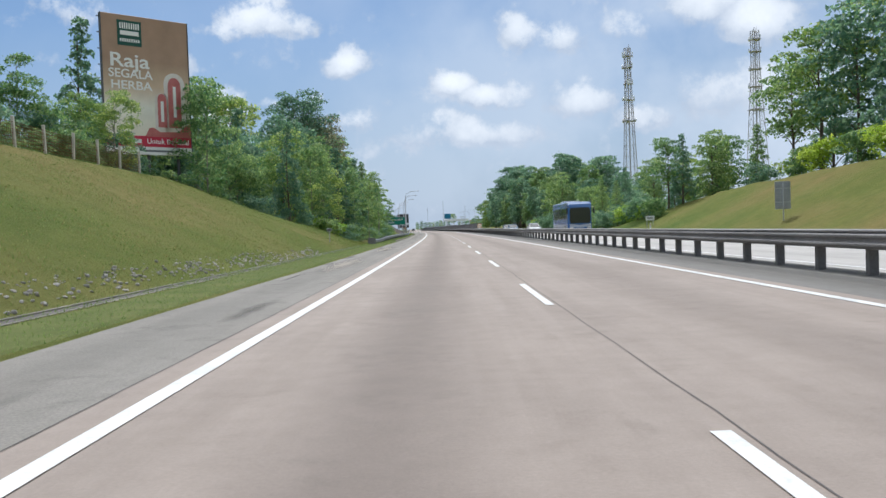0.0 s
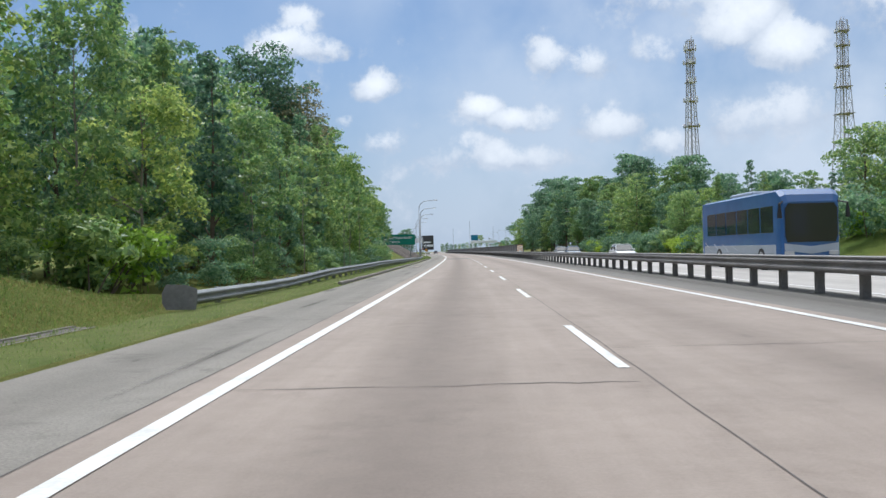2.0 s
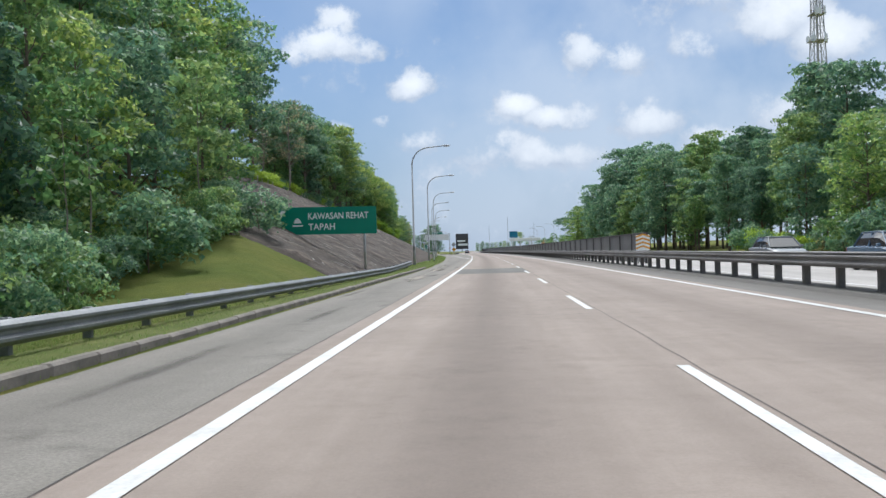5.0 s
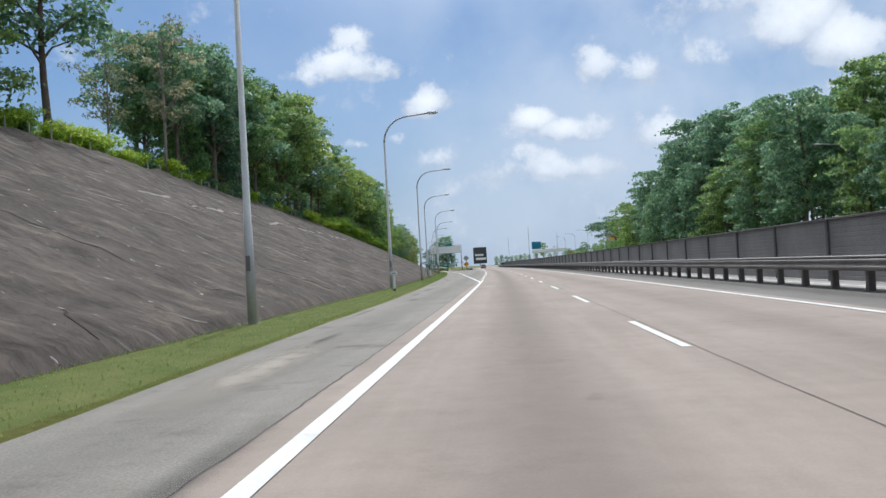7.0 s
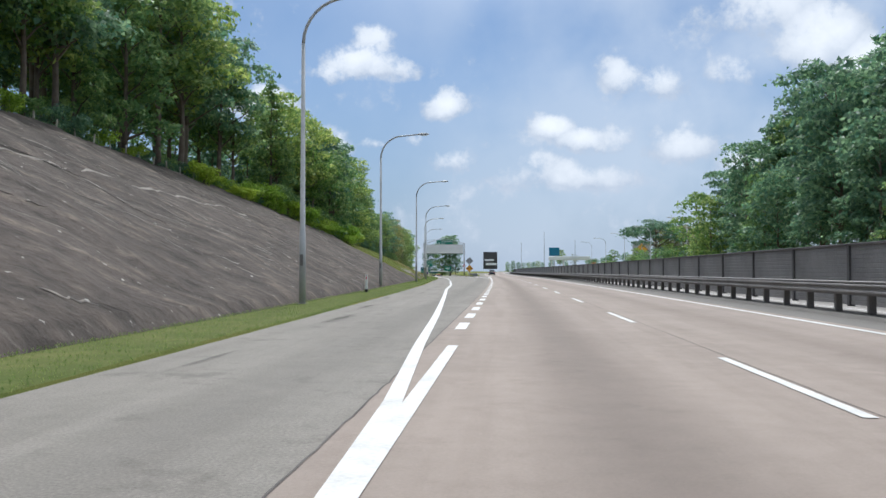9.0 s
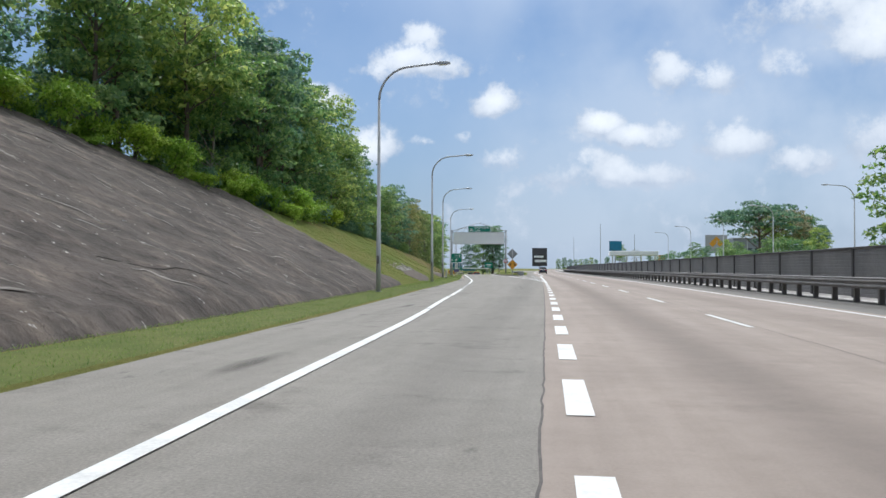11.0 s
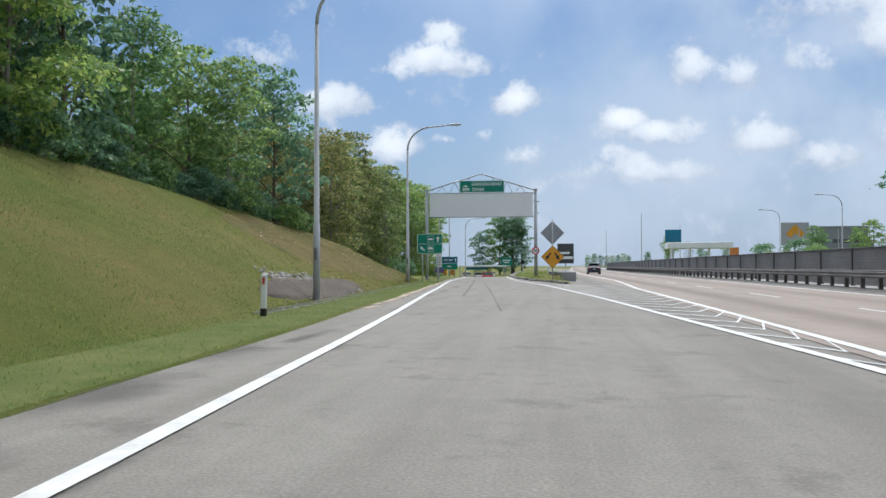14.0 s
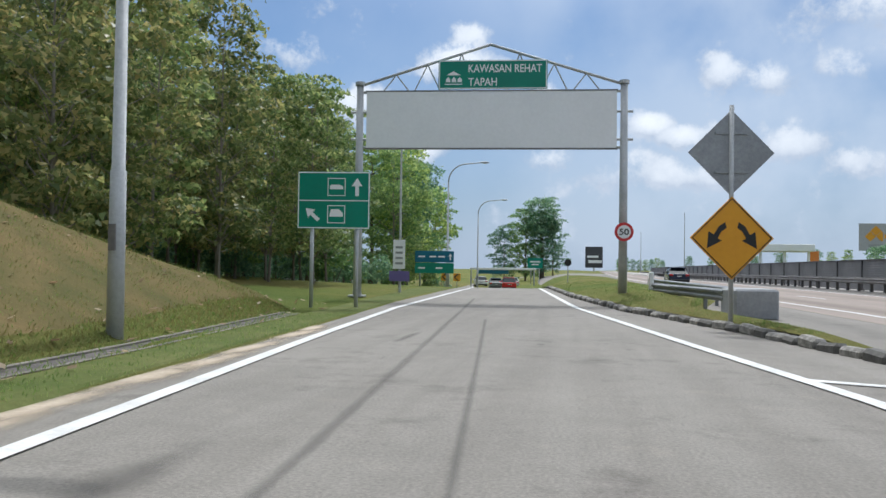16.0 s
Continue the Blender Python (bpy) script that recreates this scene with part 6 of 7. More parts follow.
    for cx, w, z0, z1 in ((1.95, 1.55, 1.5, 5.95), (1.0, 1.05, 1.5, 4.45)):
        n = 9
        arch = [(cx - w / 2, z0), (cx + w / 2, z0)] + [(cx + w / 2 * math.cos(math.pi * i / n), z1 - w / 2 + w / 2 * math.sin(math.pi * i / n)) for i in range(n + 1)]
        bt = part("bottle", Geo().prism(arch, 0.02, pose(0, y, 0)), brass, pn, "pale bottle shape with a rose label")
        k = 0.62
        lab = [(cx + (x - cx) * k, z0 + 0.5 + (z - z0) * 0.84 * (0.97)) for x, z in arch]
        part("bottle_label", Geo().prism(lab, 0.02, pose(0, y - 0.012, 0)), rose, bt)
        part("bar", Geo().box((cx, y - 0.026, (z0 + z1) / 2 + 0.15), (0.22, 0.008, (z1 - z0) * 0.5)), cream, bt)
    part("pedestal", Geo().prism([(-0.3, 1.3), (3.1, 1.3), (3.1, 2.3), (2.6, 2.1), (2.2, 1.7), (0.8, 1.65), (0.3, 1.95), (0.0, 1.9)], 0.02, pose(0, y - 0.004, 0)), rose, pn)
    bn = part("banner_strip", Geo().box((0, y, 0.95), (W, 0.02, 0.75)), crimson, pn, "crimson strip with white lettering")
    words("lettering", "Untuk Beramal", 0.5, cream, bn, pose(-0.2, y - 0.014, 0.8), 3.1, 0.02)
    part("bar", Geo().box((-1.6, y - 0.014, 0.95), (2.0, 0.008, 0.3)), cream, bn)
    wh = part("white_strip", Geo().box((0, y, 0.29), (W, 0.02, 0.56)), cream, pn)
    part("bar", Geo().box((0.6, y - 0.014, 0.28), (2.2, 0.008, 0.14)), OLDSTEEL, wh)
    for x in (-2.2, 0.0, 2.2):
        part("post", Geo().tube([(x, 0.25, -3.6), (x, 0.25, H - 0.4)], 0.12, 8), wood, th)
    for z in (0.3, 3.2, 6.2, 9.2):
        part("rail", Geo().box((0, 0.16, z), (W, 0.1, 0.12)), wood, th)


billboard()

# ---- fence along the top of the bank ----
fence = thing("boundary_fence", "rusty wire mesh fence on pale concrete posts along the bank", "fence")
fp = Geo().box((0, 0, 0.62), (0.13, 0.13, 1.5), None, 0.015).mesh("fence_post", WOODPOST)
pts = []
for i in range(13):
    y = 17.5 + 2.8 * i
    o = toe(y) - min(ridge(y), 11.8) - 0.15
    p = at(o, y, ground_z(o, y) - 0.05)
    pts.append(p)
    part("post", fp, WOODPOST, fence, m=pose(*p, rx=random.uniform(-2, 2), ry=random.uniform(-2, 2)))
for a, b in zip(pts, pts[1:]):
    g = Geo()
    A, B = Vector(a), Vector(b)
    for k in range(7):
        z = Vector((0, 0, 0.15 + 0.16 * k))
        g.tube([A + z, B + z], 0.012, 3, False)
    for k in range(1, 18):
        p = A + (B - A) * k / 18
        g.tube([p + Vector((0, 0, 0.1)), p + Vector((0, 0, 1.12))], 0.01, 3, False)
    part("mesh_panel", g, RUST, fence)
for i in range(16):
    y = 19 + 2.8 * i
    plant("shrub", toe(y) - 12.9, y, random.uniform(0.4, 0.6))

stakes = thing("stake_fence", "low row of pale wooden stakes above the lined slope", "fence")
sm = Geo().box((0, 0, 0.35), (0.09, 0.09, 1.1), None, 0.012).mesh("stake", WOODPOST)
for i in range(40):
    y = 208 + 2.5 * i
    o = toe(y) - ridge(y) - 0.45
    part("stake", sm, WOODPOST, stakes, m=pose(*at(o, y, ground_z(o, y) - 0.05), rx=random.uniform(-6, 6), ry=random.uniform(-6, 6)))


# ---- radio masts ----
def mast(name, x, y, z0, z1, w0, w1, seed, label):
    rng = random.Random(seed)
    th = thing(name, label, "radio mast", pose(x, y, z0))
    H = z1 - z0
    half = lambda z: 0.5 * (w0 + (w1 - w0) * min(1.0, z / (0.8 * H)))
    cor = ((-1, -1), (1, -1), (1, 1), (-1, 1))
    for sx, sy in cor:
        part("leg", Geo().tube([(sx * half(z), sy * half(z), z) for z in (0, 0.4 * H, 0.8 * H, H)], 0.15, 5), MASTSTEEL, th)
    n = 15
    for i in range(n):
        za, zb = H * i / n, H * (i + 1) / n
        for k in range(4):
            a, b = cor[k], cor[(k + 1) % 4]
            for p, q, rr in (((a[0] * half(za), a[1] * half(za), za), (b[0] * half(zb), b[1] * half(zb), zb), 0.065), ((b[0] * half(za), b[1] * half(za), za), (a[0] * half(zb), a[1] * half(zb), zb), 0.065), ((a[0] * half(zb), a[1] * half(zb), zb), (b[0] * half(zb), b[1] * half(zb), zb), 0.075)):
                part("brace", Geo().tube([p, q], rr, 4, False), MASTSTEEL, th)
    part("cable_ladder", Geo().box((0, 0, H / 2), (0.5, 0.25, H)), MASTSTEEL, th)
    for k in (0.55, 0.68, 0.78, 0.88, 0.95):
        z = H * k
        part("platform", Geo().box((0, 0, z), (2 * half(z) + 1.2, 2 * half(z) + 1.2, 0.15)), MASTSTEEL, th)
        for j in range(5):
            a = rng.random() * 6.283
            r = half(z) + 0.9
            if rng.random() < 0.6:
                part("antenna", Geo().box((r * math.cos(a), r * math.sin(a), z + 0.6), (0.4, 0.4, 2.3), None, 0.05), WHITESIGN, th)
            else:
                c = Vector((r * math.cos(a), r * math.sin(a), z + 0.4))
                d = Vector((math.cos(a), math.sin(a), 0))
                part("dish", Geo().tube([c, c + d * 0.35], [0.75, 0.8], 12), WHITESIGN, th)
    for k in range(3):
        part("whip", Geo().tube([(rng.uniform(-1, 1), rng.uniform(-1, 1), H - 2), (rng.uniform(-1.2, 1.2), rng.uniform(-1.2, 1.2), H + 1.5)], 0.07, 4), MASTSTEEL, th)


MASTSTEEL = surface("mast_steel", (0.46, 0.44, 0.44), (0.62, 0.60, 0.60), 0.2, 3.0, 0.6, 0.2, 0.0)
mast("radio_mast", 83.2, 339.0, 6.0, 71.5, 5.6, 2.1, 3, "slender grey lattice radio mast above the trees")
mast("radio_mast", 136.4, 341.0, 6.0, 77.5, 8.0, 2.6, 8, "broad grey lattice radio mast with many antennas")


# ---- vehicles ----
def loft(sections):
    """Rings of (y, list of (x, z)) joined into a skin, with both ends closed."""
    n = len(sections[0][1])
    v = [(x, y, z) for y, ring in sections for x, z in ring]
    f = [(i * n + j, i * n + (j + 1) % n, (i + 1) * n + (j + 1) % n, (i + 1) * n + j) for i in range(len(sections) - 1) for j in range(n)]
    f += [tuple(range(n))[::-1], tuple((len(sections) - 1) * n + j for j in range(n))]
    return Geo().add(v, f)


def ring(w, z0, z1, c=0.12, top=None):
    t = w if top is None else top
    return [(-w + c, z0), (w - c, z0), (w, z0 + c), (w, z0 + (z1 - z0) * 0.62), (t, z1 - c * 0.5), (t - c, z1), (-t + c, z1), (-t, z1 - c * 0.5), (-w, z0 + (z1 - z0) * 0.62), (-w, z0 + c)]


def wheel(th, x, y, r=0.31, w=0.2):
    s = 1 if x > 0 else -1
    t = part("wheel", Geo().tube([(x - s * w * 0.5, y, r), (x - s * w * 0.35, y, r), (x + s * w * 0.35, y, r), (x + s * w * 0.5, y, r)], [r * 0.9, r, r, r * 0.9], 18), RUBBER, th)
    part("rim", Geo().tube([(x + s * w * 0.46, y, r), (x + s * w * 0.53, y, r)], [r * 0.64, r * 0.58], 14), RIM, t)


def paint(name, c, rough=0.25):
    m, N, L, b = material(name)
    nz = nodes_noise(N, L, N.new("ShaderNodeTexCoord").outputs["Object"], 2.0)
    r = ramp(N, [(0.3, tuple(k * 0.88 for k in c)), (0.7, c)])
    L.new(nz, r.inputs[0])
    L.new(r.outputs[0], b.inputs["Base Color"])
    b.inputs["Roughness"].default_value, b.inputs["Coat Weight"].default_value = rough, 0.5
    return m


TAIL = paint("tail_light_red", (0.35, 0.01, 0.01))
HEADL = paint("head_light_glass", (0.6, 0.6, 0.62), 0.1)


def car(m, colour, label, length=4.4, width=1.74, height=1.46, hatch=False):
    """A passenger car that faces +y."""
    th = thing("car", label, "car", m, "cars")
    h, w, L2 = height, width / 2, length / 2
    belt = 0.62 * h
    secs = [(-L2, ring(w * 0.86, 0.32, belt * 0.96)), (-L2 + 0.12, ring(w * 0.96, 0.24, belt)), (-L2 + 0.7, ring(w, 0.2, belt + 0.02)),
            (0.0, ring(w, 0.19, belt)), (L2 - 1.25, ring(w, 0.2, belt - 0.03)), (L2 - 0.45, ring(w * 0.97, 0.22, belt - 0.12)), (L2 - 0.1, ring(w * 0.9, 0.26, belt - 0.22)), (L2, ring(w * 0.8, 0.34, belt - 0.3))]
    part("body", loft(secs), colour, th, smooth=False)
    rear = -L2 + (0.22 if hatch else 0.55)
    cab = [(rear, ring(w * 0.88, belt - 0.05, belt + 0.02, 0.04)), (rear + (0.35 if hatch else 0.6), ring(w * 0.86, belt - 0.05, h - 0.06, 0.06, w * 0.7)),
           (0.1, ring(w * 0.88, belt - 0.05, h - 0.03, 0.06, w * 0.72)), (0.55, ring(w * 0.87, belt - 0.05, h - 0.09, 0.06, w * 0.7)), (1.25, ring(w * 0.84, belt - 0.08, belt, 0.04))]
    part("window", loft(cab), GLASS, th, "dark tinted glass")
    roof = [(rear + 0.3, ring(w * 0.68, h - 0.08, h - 0.03, 0.02)), (0.0, ring(w * 0.72, h - 0.06, h + 0.005, 0.02)), (0.55, ring(w * 0.68, h - 0.1, h - 0.04, 0.02))]
    part("roof", loft(roof), colour, th)
    for s in (-1, 1):
        for a, b in (((s * w * 0.9, 1.2, belt), (s * w * 0.715, 0.5, h - 0.07)), ((s * w * 0.92, -0.25, belt), (s * w * 0.74, -0.25, h - 0.05)), ((s * w * 0.9, rear + 0.1, belt), (s * w * 0.72, rear + 0.5, h - 0.07))):
            part("pillar", Geo().tube([a, b], 0.035, 5), colour, th)
        part("mirror", Geo().box((s * (w + 0.07), 0.85, belt + 0.05), (0.16, 0.1, 0.11), None, 0.03), colour, th)
        part("head_light", Geo().box((s * w * 0.66, L2 - 0.06, belt - 0.32), (0.36, 0.14, 0.13), None, 0.03), HEADL, th)
        part("tail_light", Geo().box((s * w * 0.74, -L2 + 0.02, belt - 0.12), (0.3, 0.1, 0.17), None, 0.03), TAIL, th)
        for y in (-L2 + 0.8, L2 - 0.85):
            wheel(th, s * (w - 0.1), y)
    part("bumper", Geo().box((0, -L2 - 0.01, 0.36), (width * 0.86, 0.1, 0.16), None, 0.03), BLACK, th)
    pl = part("number_plate", Geo().box((0, -L2 - 0.02, belt - 0.22), (0.46, 0.03, 0.12)), BLACK, th)
    part("bar", Geo().box((0, -L2 - 0.038, belt - 0.22), (0.34, 0.006, 0.05)), WHITESIGN, pl)
    return th


NAVY, WHITECAR, RED, GREYCAR = paint("paint_navy", (0.02, 0.028, 0.06)), paint("paint_white", (0.75, 0.76, 0.76)), paint("paint_red", (0.62, 0.02, 0.03)), paint("paint_grey", (0.2, 0.22, 0.24))
STEELBLUE = paint("paint_steel_blue", (0.1, 0.16, 0.24))
car(pose(*at(0.0, 468.0, 0.0), rz=heading(468)), NAVY, "dark navy blue sedan driving in the slow lane")
car(pose(*at(14.8, 128.0, 0.0), rz=heading(128) + 180), WHITECAR, "white saloon car on the opposite carriageway", 4.5)
car(pose(*at(14.8, 160.0, 0.0), rz=heading(160) + 180), STEELBLUE, "steel blue car on the opposite carriageway")
car(pose(*at(15.0, 173.0, 0.0), rz=heading(173) + 180), GREYCAR, "dark grey car on the opposite carriageway")
car(pose(*at(-16.1, 490.0, 0.0), rz=10), RED, "bright red compact car near the rest area barrier", 3.7, 1.66, 1.55, True)
car(pose(*at(-18.2, 496.0, 0.0), rz=10), GREYCAR, "silver grey saloon car waiting at the rest area")
car(pose(*at(-17.0, 506.0, 0.0), rz=10), WHITECAR, "white car queueing at the rest area", 4.0)
car(pose(*at(-22.0, 512.0, 0.0), rz=14), WHITECAR, "small white car parked at the rest area", 3.8, hatch=True)
car(pose(*at(-34.0, 478.0, 0.0), rz=80), WHITECAR, "white car parked under the plantation trees")


def bus(m):
    th = thing("coach_bus", "blue and silver touring coach on the opposite carriageway", "bus", m)
    blue, silver = paint("coach_blue", (0.05, 0.14, 0.36)), paint("coach_silver", (0.42, 0.47, 0.55))
    w, H, L = 1.25, 3.45, 11.6
    secs = [(0.0, ring(w * 0.9, 0.42, 2.9, 0.2)), (0.12, ring(w * 0.97, 0.34, 3.2, 0.2)), (0.5, ring(w, 0.3, H, 0.2)), (5.5, ring(w, 0.3, H, 0.2)), (L - 0.3, ring(w, 0.3, H, 0.2)), (L, ring(w * 0.96, 0.4, H - 0.2, 0.2))]
    part("body", loft(secs), blue, th, "glossy deep blue bodywork")
    part("windscreen", Geo().prism([(-1.0, 1.2), (1.0, 1.2), (1.08, 1.45), (1.08, 2.6), (0.95, 2.82), (-0.95, 2.82), (-1.08, 2.6), (-1.08, 1.45)], 0.05, pose(0, -0.04, 0)), GLASS, th)
    part("front_band", Geo().prism([(-1.1, 0.85), (0, 0.7), (1.1, 0.85), (1.12, 1.15), (0, 1.02), (-1.12, 1.15)], 0.05, pose(0, -0.02, 0)), silver, th)
    part("bumper", Geo().box((0, 0.0, 0.5), (2.3, 0.16, 0.26), None, 0.05), silver, th)
    for s in (-1, 1):
        part("head_light", Geo().box((s * 0.92, -0.03, 0.74), (0.4, 0.1, 0.2), None, 0.04), HEADL, th)
        part("mirror", Geo().tube([(s * 1.15, 0.05, 2.9), (s * 1.4, -0.3, 2.8), (s * 1.4, -0.3, 2.2)], [0.04, 0.05, 0.11], 6), BLACK, th)
        for i in range(6):
            part("side_window", Geo().box((s * (w + 0.003), 1.6 + 1.62 * i, 2.2), (0.02, 1.5, 1.15), None, 0.006), GLASS, th)
        part("skirt", Geo().box((s * (w + 0.004), L / 2, 0.85), (0.02, L * 0.9, 0.5), None, 0.006), silver, th)
        for k in range(4):
            pp = [(s * (w + 0.012), 5.0 + 1.5 * k + 0.45 * j, 0.62 + 0.16 * j + 0.02 * k * j) for j in range(4)]
            part("stripe", Geo().tube(pp, 0.014, 4), silver, th)
        for y in (2.3, 8.4):
            wheel(th, s * (w - 0.12), y, 0.5, 0.3)
    part("roof_unit", Geo().box((0, 6.2, H + 0.09), (1.7, 3.2, 0.24), None, 0.07), silver, th)
    pl = part("number_plate", Geo().box((0, -0.09, 0.5), (0.5, 0.03, 0.12)), BLACK, th)
    part("bar", Geo().box((0, -0.108, 0.5), (0.36, 0.006, 0.05)), WHITESIGN, pl)


bus(pose(*at(14.8, 87.0, 0.0), rz=heading(87)))


# ---- posts, boards and small things ----
def delineator(off, y):
    th = thing("delineator_post", "white roadside marker post with a black foot in the verge", "marker post", pose(*at(off, y, 0.0), rx=random.uniform(-3, 3), ry=random.uniform(-3, 3)), "marker posts")
    part("post", Geo().box((0, 0, 0.5), (0.13, 0.07, 0.9), None, 0.02), WHITESIGN, th)
    part("foot", Geo().box((0, 0, 0.1), (0.135, 0.075, 0.25), None, 0.02), BLACK, th)
    part("reflector", Geo().box((0, -0.04, 0.8), (0.05, 0.01, 0.14)), REDPAINT, th)


for o, y in ((-8.13, 276.3), (-12.06, 370.7), (21.9, 86.0)):
    delineator(o, y)
km = thing("distance_post", "white distance marker post with a small plate in the verge", "marker post", pose(*at(-6.05, 225.2, 0.0)))
part("post", Geo().box((0, 0, 0.45), (0.12, 0.06, 0.95), None, 0.01), WHITESIGN, km)
part("foot", Geo().box((0, 0, 0.08), (0.13, 0.07, 0.2)), BLACK, km)
pl = part("plate", Geo().box((0, -0.04, 0.99), (0.34, 0.02, 0.17), None, 0.005), WHITESIGN, km)
part("bar", Geo().box((0, -0.053, 0.99), (0.2, 0.006, 0.06)), OLDSTEEL, pl)
km2 = thing("distance_post", "small grey marker plate on a thin post in the grass", "marker post", pose(*at(-7.4, 56.8, 0.4)))
part("post", Geo().tube([(0, 0, -0.3), (0, 0, 1.0)], 0.03, 8), GALV, km2)
pl = part("plate", Geo().box((0, -0.03, 0.92), (0.3, 0.02, 0.2), None, 0.005), SIGNBACK, km2)
part("bar", Geo().box((0, -0.043, 0.92), (0.2, 0.006, 0.09)), BLACK, pl)

rs = thing("road_sign", "bare grey back of a two-panel road sign on a post", "road sign", pose(*at(25.0, 60.0, 0.5), rz=heading(60)))
part("back_panel", Geo().box((0, 0, 2.2), (1.15, 0.03, 2.0), None, 0.01), SIGNBACK, rs)
part("stiffener", Geo().box((0, -0.03, 2.7), (1.1, 0.04, 0.06)).box((0, -0.03, 1.7), (1.1, 0.04, 0.06)), GALV, rs)
part("post", Geo().tube([(0, -0.07, -0.6), (0, -0.07, 3.1)], 0.05, 8), GALV, rs)
rs2 = thing("road_sign", "small white plate on two short posts before the trees", "road sign", pose(*at(24.2, 95.0, 0.0), rz=heading(95)))
part("panel", Geo().box((0, 0, 1.5), (1.0, 0.03, 0.5), None, 0.01), WHITESIGN, rs2)
part("bar", Geo().box((0, -0.02, 1.5), (0.7, 0.01, 0.2)), SIGNBACK, rs2)
sign_posts(rs2, (-0.35, 0.35), 1.6, 0.03)

ch = thing("chevron_board", "orange and white striped hazard board at the wall end", "hazard board", pose(*at(9.9, 183.0, 0.0), rz=heading(183)))
p = part("panel", Geo().box((0, 0, 1.35), (0.9, 0.03, 1.0), None, 0.01), WHITESIGN, ch)
for k in range(4):
    z = 0.92 + 0.25 * k
    part("stripe", Geo().prism([(-0.45, z), (0.0, z + 0.16), (0.45, z), (0.45, z + 0.11), (0.0, z + 0.27), (-0.45, z + 0.11)], 0.008, pose(0, -0.02, 0)), YELLOW, p)
sign_posts(ch, (-0.3, 0.3), 1.4, 0.03)

# rest area: second guidance sign, banner pole, height bar, chevrons
g2 = thing("guidance_sign", "teal and green guidance sign on two posts by the rest area", "road sign", pose(*at(-17.3, 446.0, 0.0), rz=heading(446) + 8))
p = part("panel", Geo().box((0, 0, 1.9), (2.45, 0.04, 0.72), None, 0.008), BLUESIGN, g2)
part("lower_panel", Geo().box((0, 0, 1.18), (2.45, 0.04, 0.66), None, 0.008), GREENSIGN, g2)
for x, z in ((-0.8, 1.9), (-0.1, 1.9), (0.45, 1.9), (-0.8, 1.18), (0.3, 1.18)):
    part("bar", Geo().box((x, -0.024, z), (0.42, 0.006, 0.1)), WHITESIGN, p)
part("arrow", Geo().prism(arrow(1.0, 1.9, 0.4, 0), 0.006, pose(0, -0.024, 0)), WHITESIGN, p)
sign_posts(g2, (-0.9, 0.9), 2.1, 0.06)
bp = thing("banner_pole", "thin pole with a white vertical advertising banner", "banner", pose(*at(-15.78, 428.0, 0.0), rz=heading(428)))
part("pole", Geo().tube([(0, 0, -0.2), (0, 0, 6.0)], [0.06, 0.04], 10), GALV, bp)
p = part("banner", Geo().box((-0.02, -0.07, 1.62), (0.5, 0.02, 1.2), None, 0.004), WHITESIGN, bp)
for k in range(4):
    part("bar", Geo().box((-0.02, -0.083, 1.25 + 0.22 * k), (0.3, 0.004, 0.09)), SIGNBACK, p)
part("banner", Geo().box((0, -0.07, 0.72), (0.85, 0.02, 0.42), None, 0.004), paint("banner_purple", (0.16, 0.12, 0.34), 0.6), bp, "purple cloth banner")
hb = thing("height_bar", "pale horizontal height bar on posts across the rest area entry", "height bar", pose(*at(-18.0, 503.0, 0.0), rz=12))
part("beam", Geo().box((0, 0, 2.55), (8.6, 0.2, 0.28), None, 0.03), BOARD, hb)
for x in (-4.1, 4.1):
    part("post", Geo().tube([(x, 0, -0.2), (x, 0, 2.6)], 0.09, 10), GALV, hb)
part("panel", Geo().box((-1.2, 0.12, 2.15), (4.0, 0.04, 0.5), None, 0.01), BLUESIGN, hb)
g3 = thing("road_sign", "small green sign on a post beyond the height bar", "road sign", pose(*at(-14.5, 516.0, 0.0), rz=8))
part("panel", Geo().box((0, 0, 3.3), (2.2, 0.04, 1.5), None, 0.01), GREENSIGN, g3)
part("bar", Geo().box((0, -0.024, 3.5), (1.4, 0.006, 0.18)).box((0, -0.024, 3.1), (1.0, 0.006, 0.16)), WHITESIGN, g3)
sign_posts(g3, (-0.6, 0.6), 3.4, 0.06)
for x, y in ((-21.6, 478), (-20.6, 479.5)):
    cv = thing("chevron_board", "black and orange chevron board on a short post", "hazard board", pose(*at(x, y, 0.0), rz=14), "chevron boards")
    p = part("panel", Geo().box((0, 0, 1.3), (0.75, 0.03, 0.8), None, 0.01), YELLOW, cv)
    part("chevron", Geo().prism([(0.25, 0.95), (-0.2, 1.3), (0.25, 1.65), (0.02, 1.65), (-0.35, 1.3), (0.02, 0.95)][::-1], 0.008, pose(0, -0.02, 0)), BLACK, p)
    sign_posts(cv, (0.0,), 1.3, 0.035)
rd = thing("road_sign", "small round dark sign back on a thin post", "road sign", pose(*at(-9.0, 452.0, 0.0), rz=0))
part("disc", Geo().prism(disc(0, 1.65, 0.24), 0.02), BLACK, rd)
part("post", Geo().tube([(0, 0.04, -0.2), (0, 0.04, 1.7)], 0.03, 8), GALV, rd)

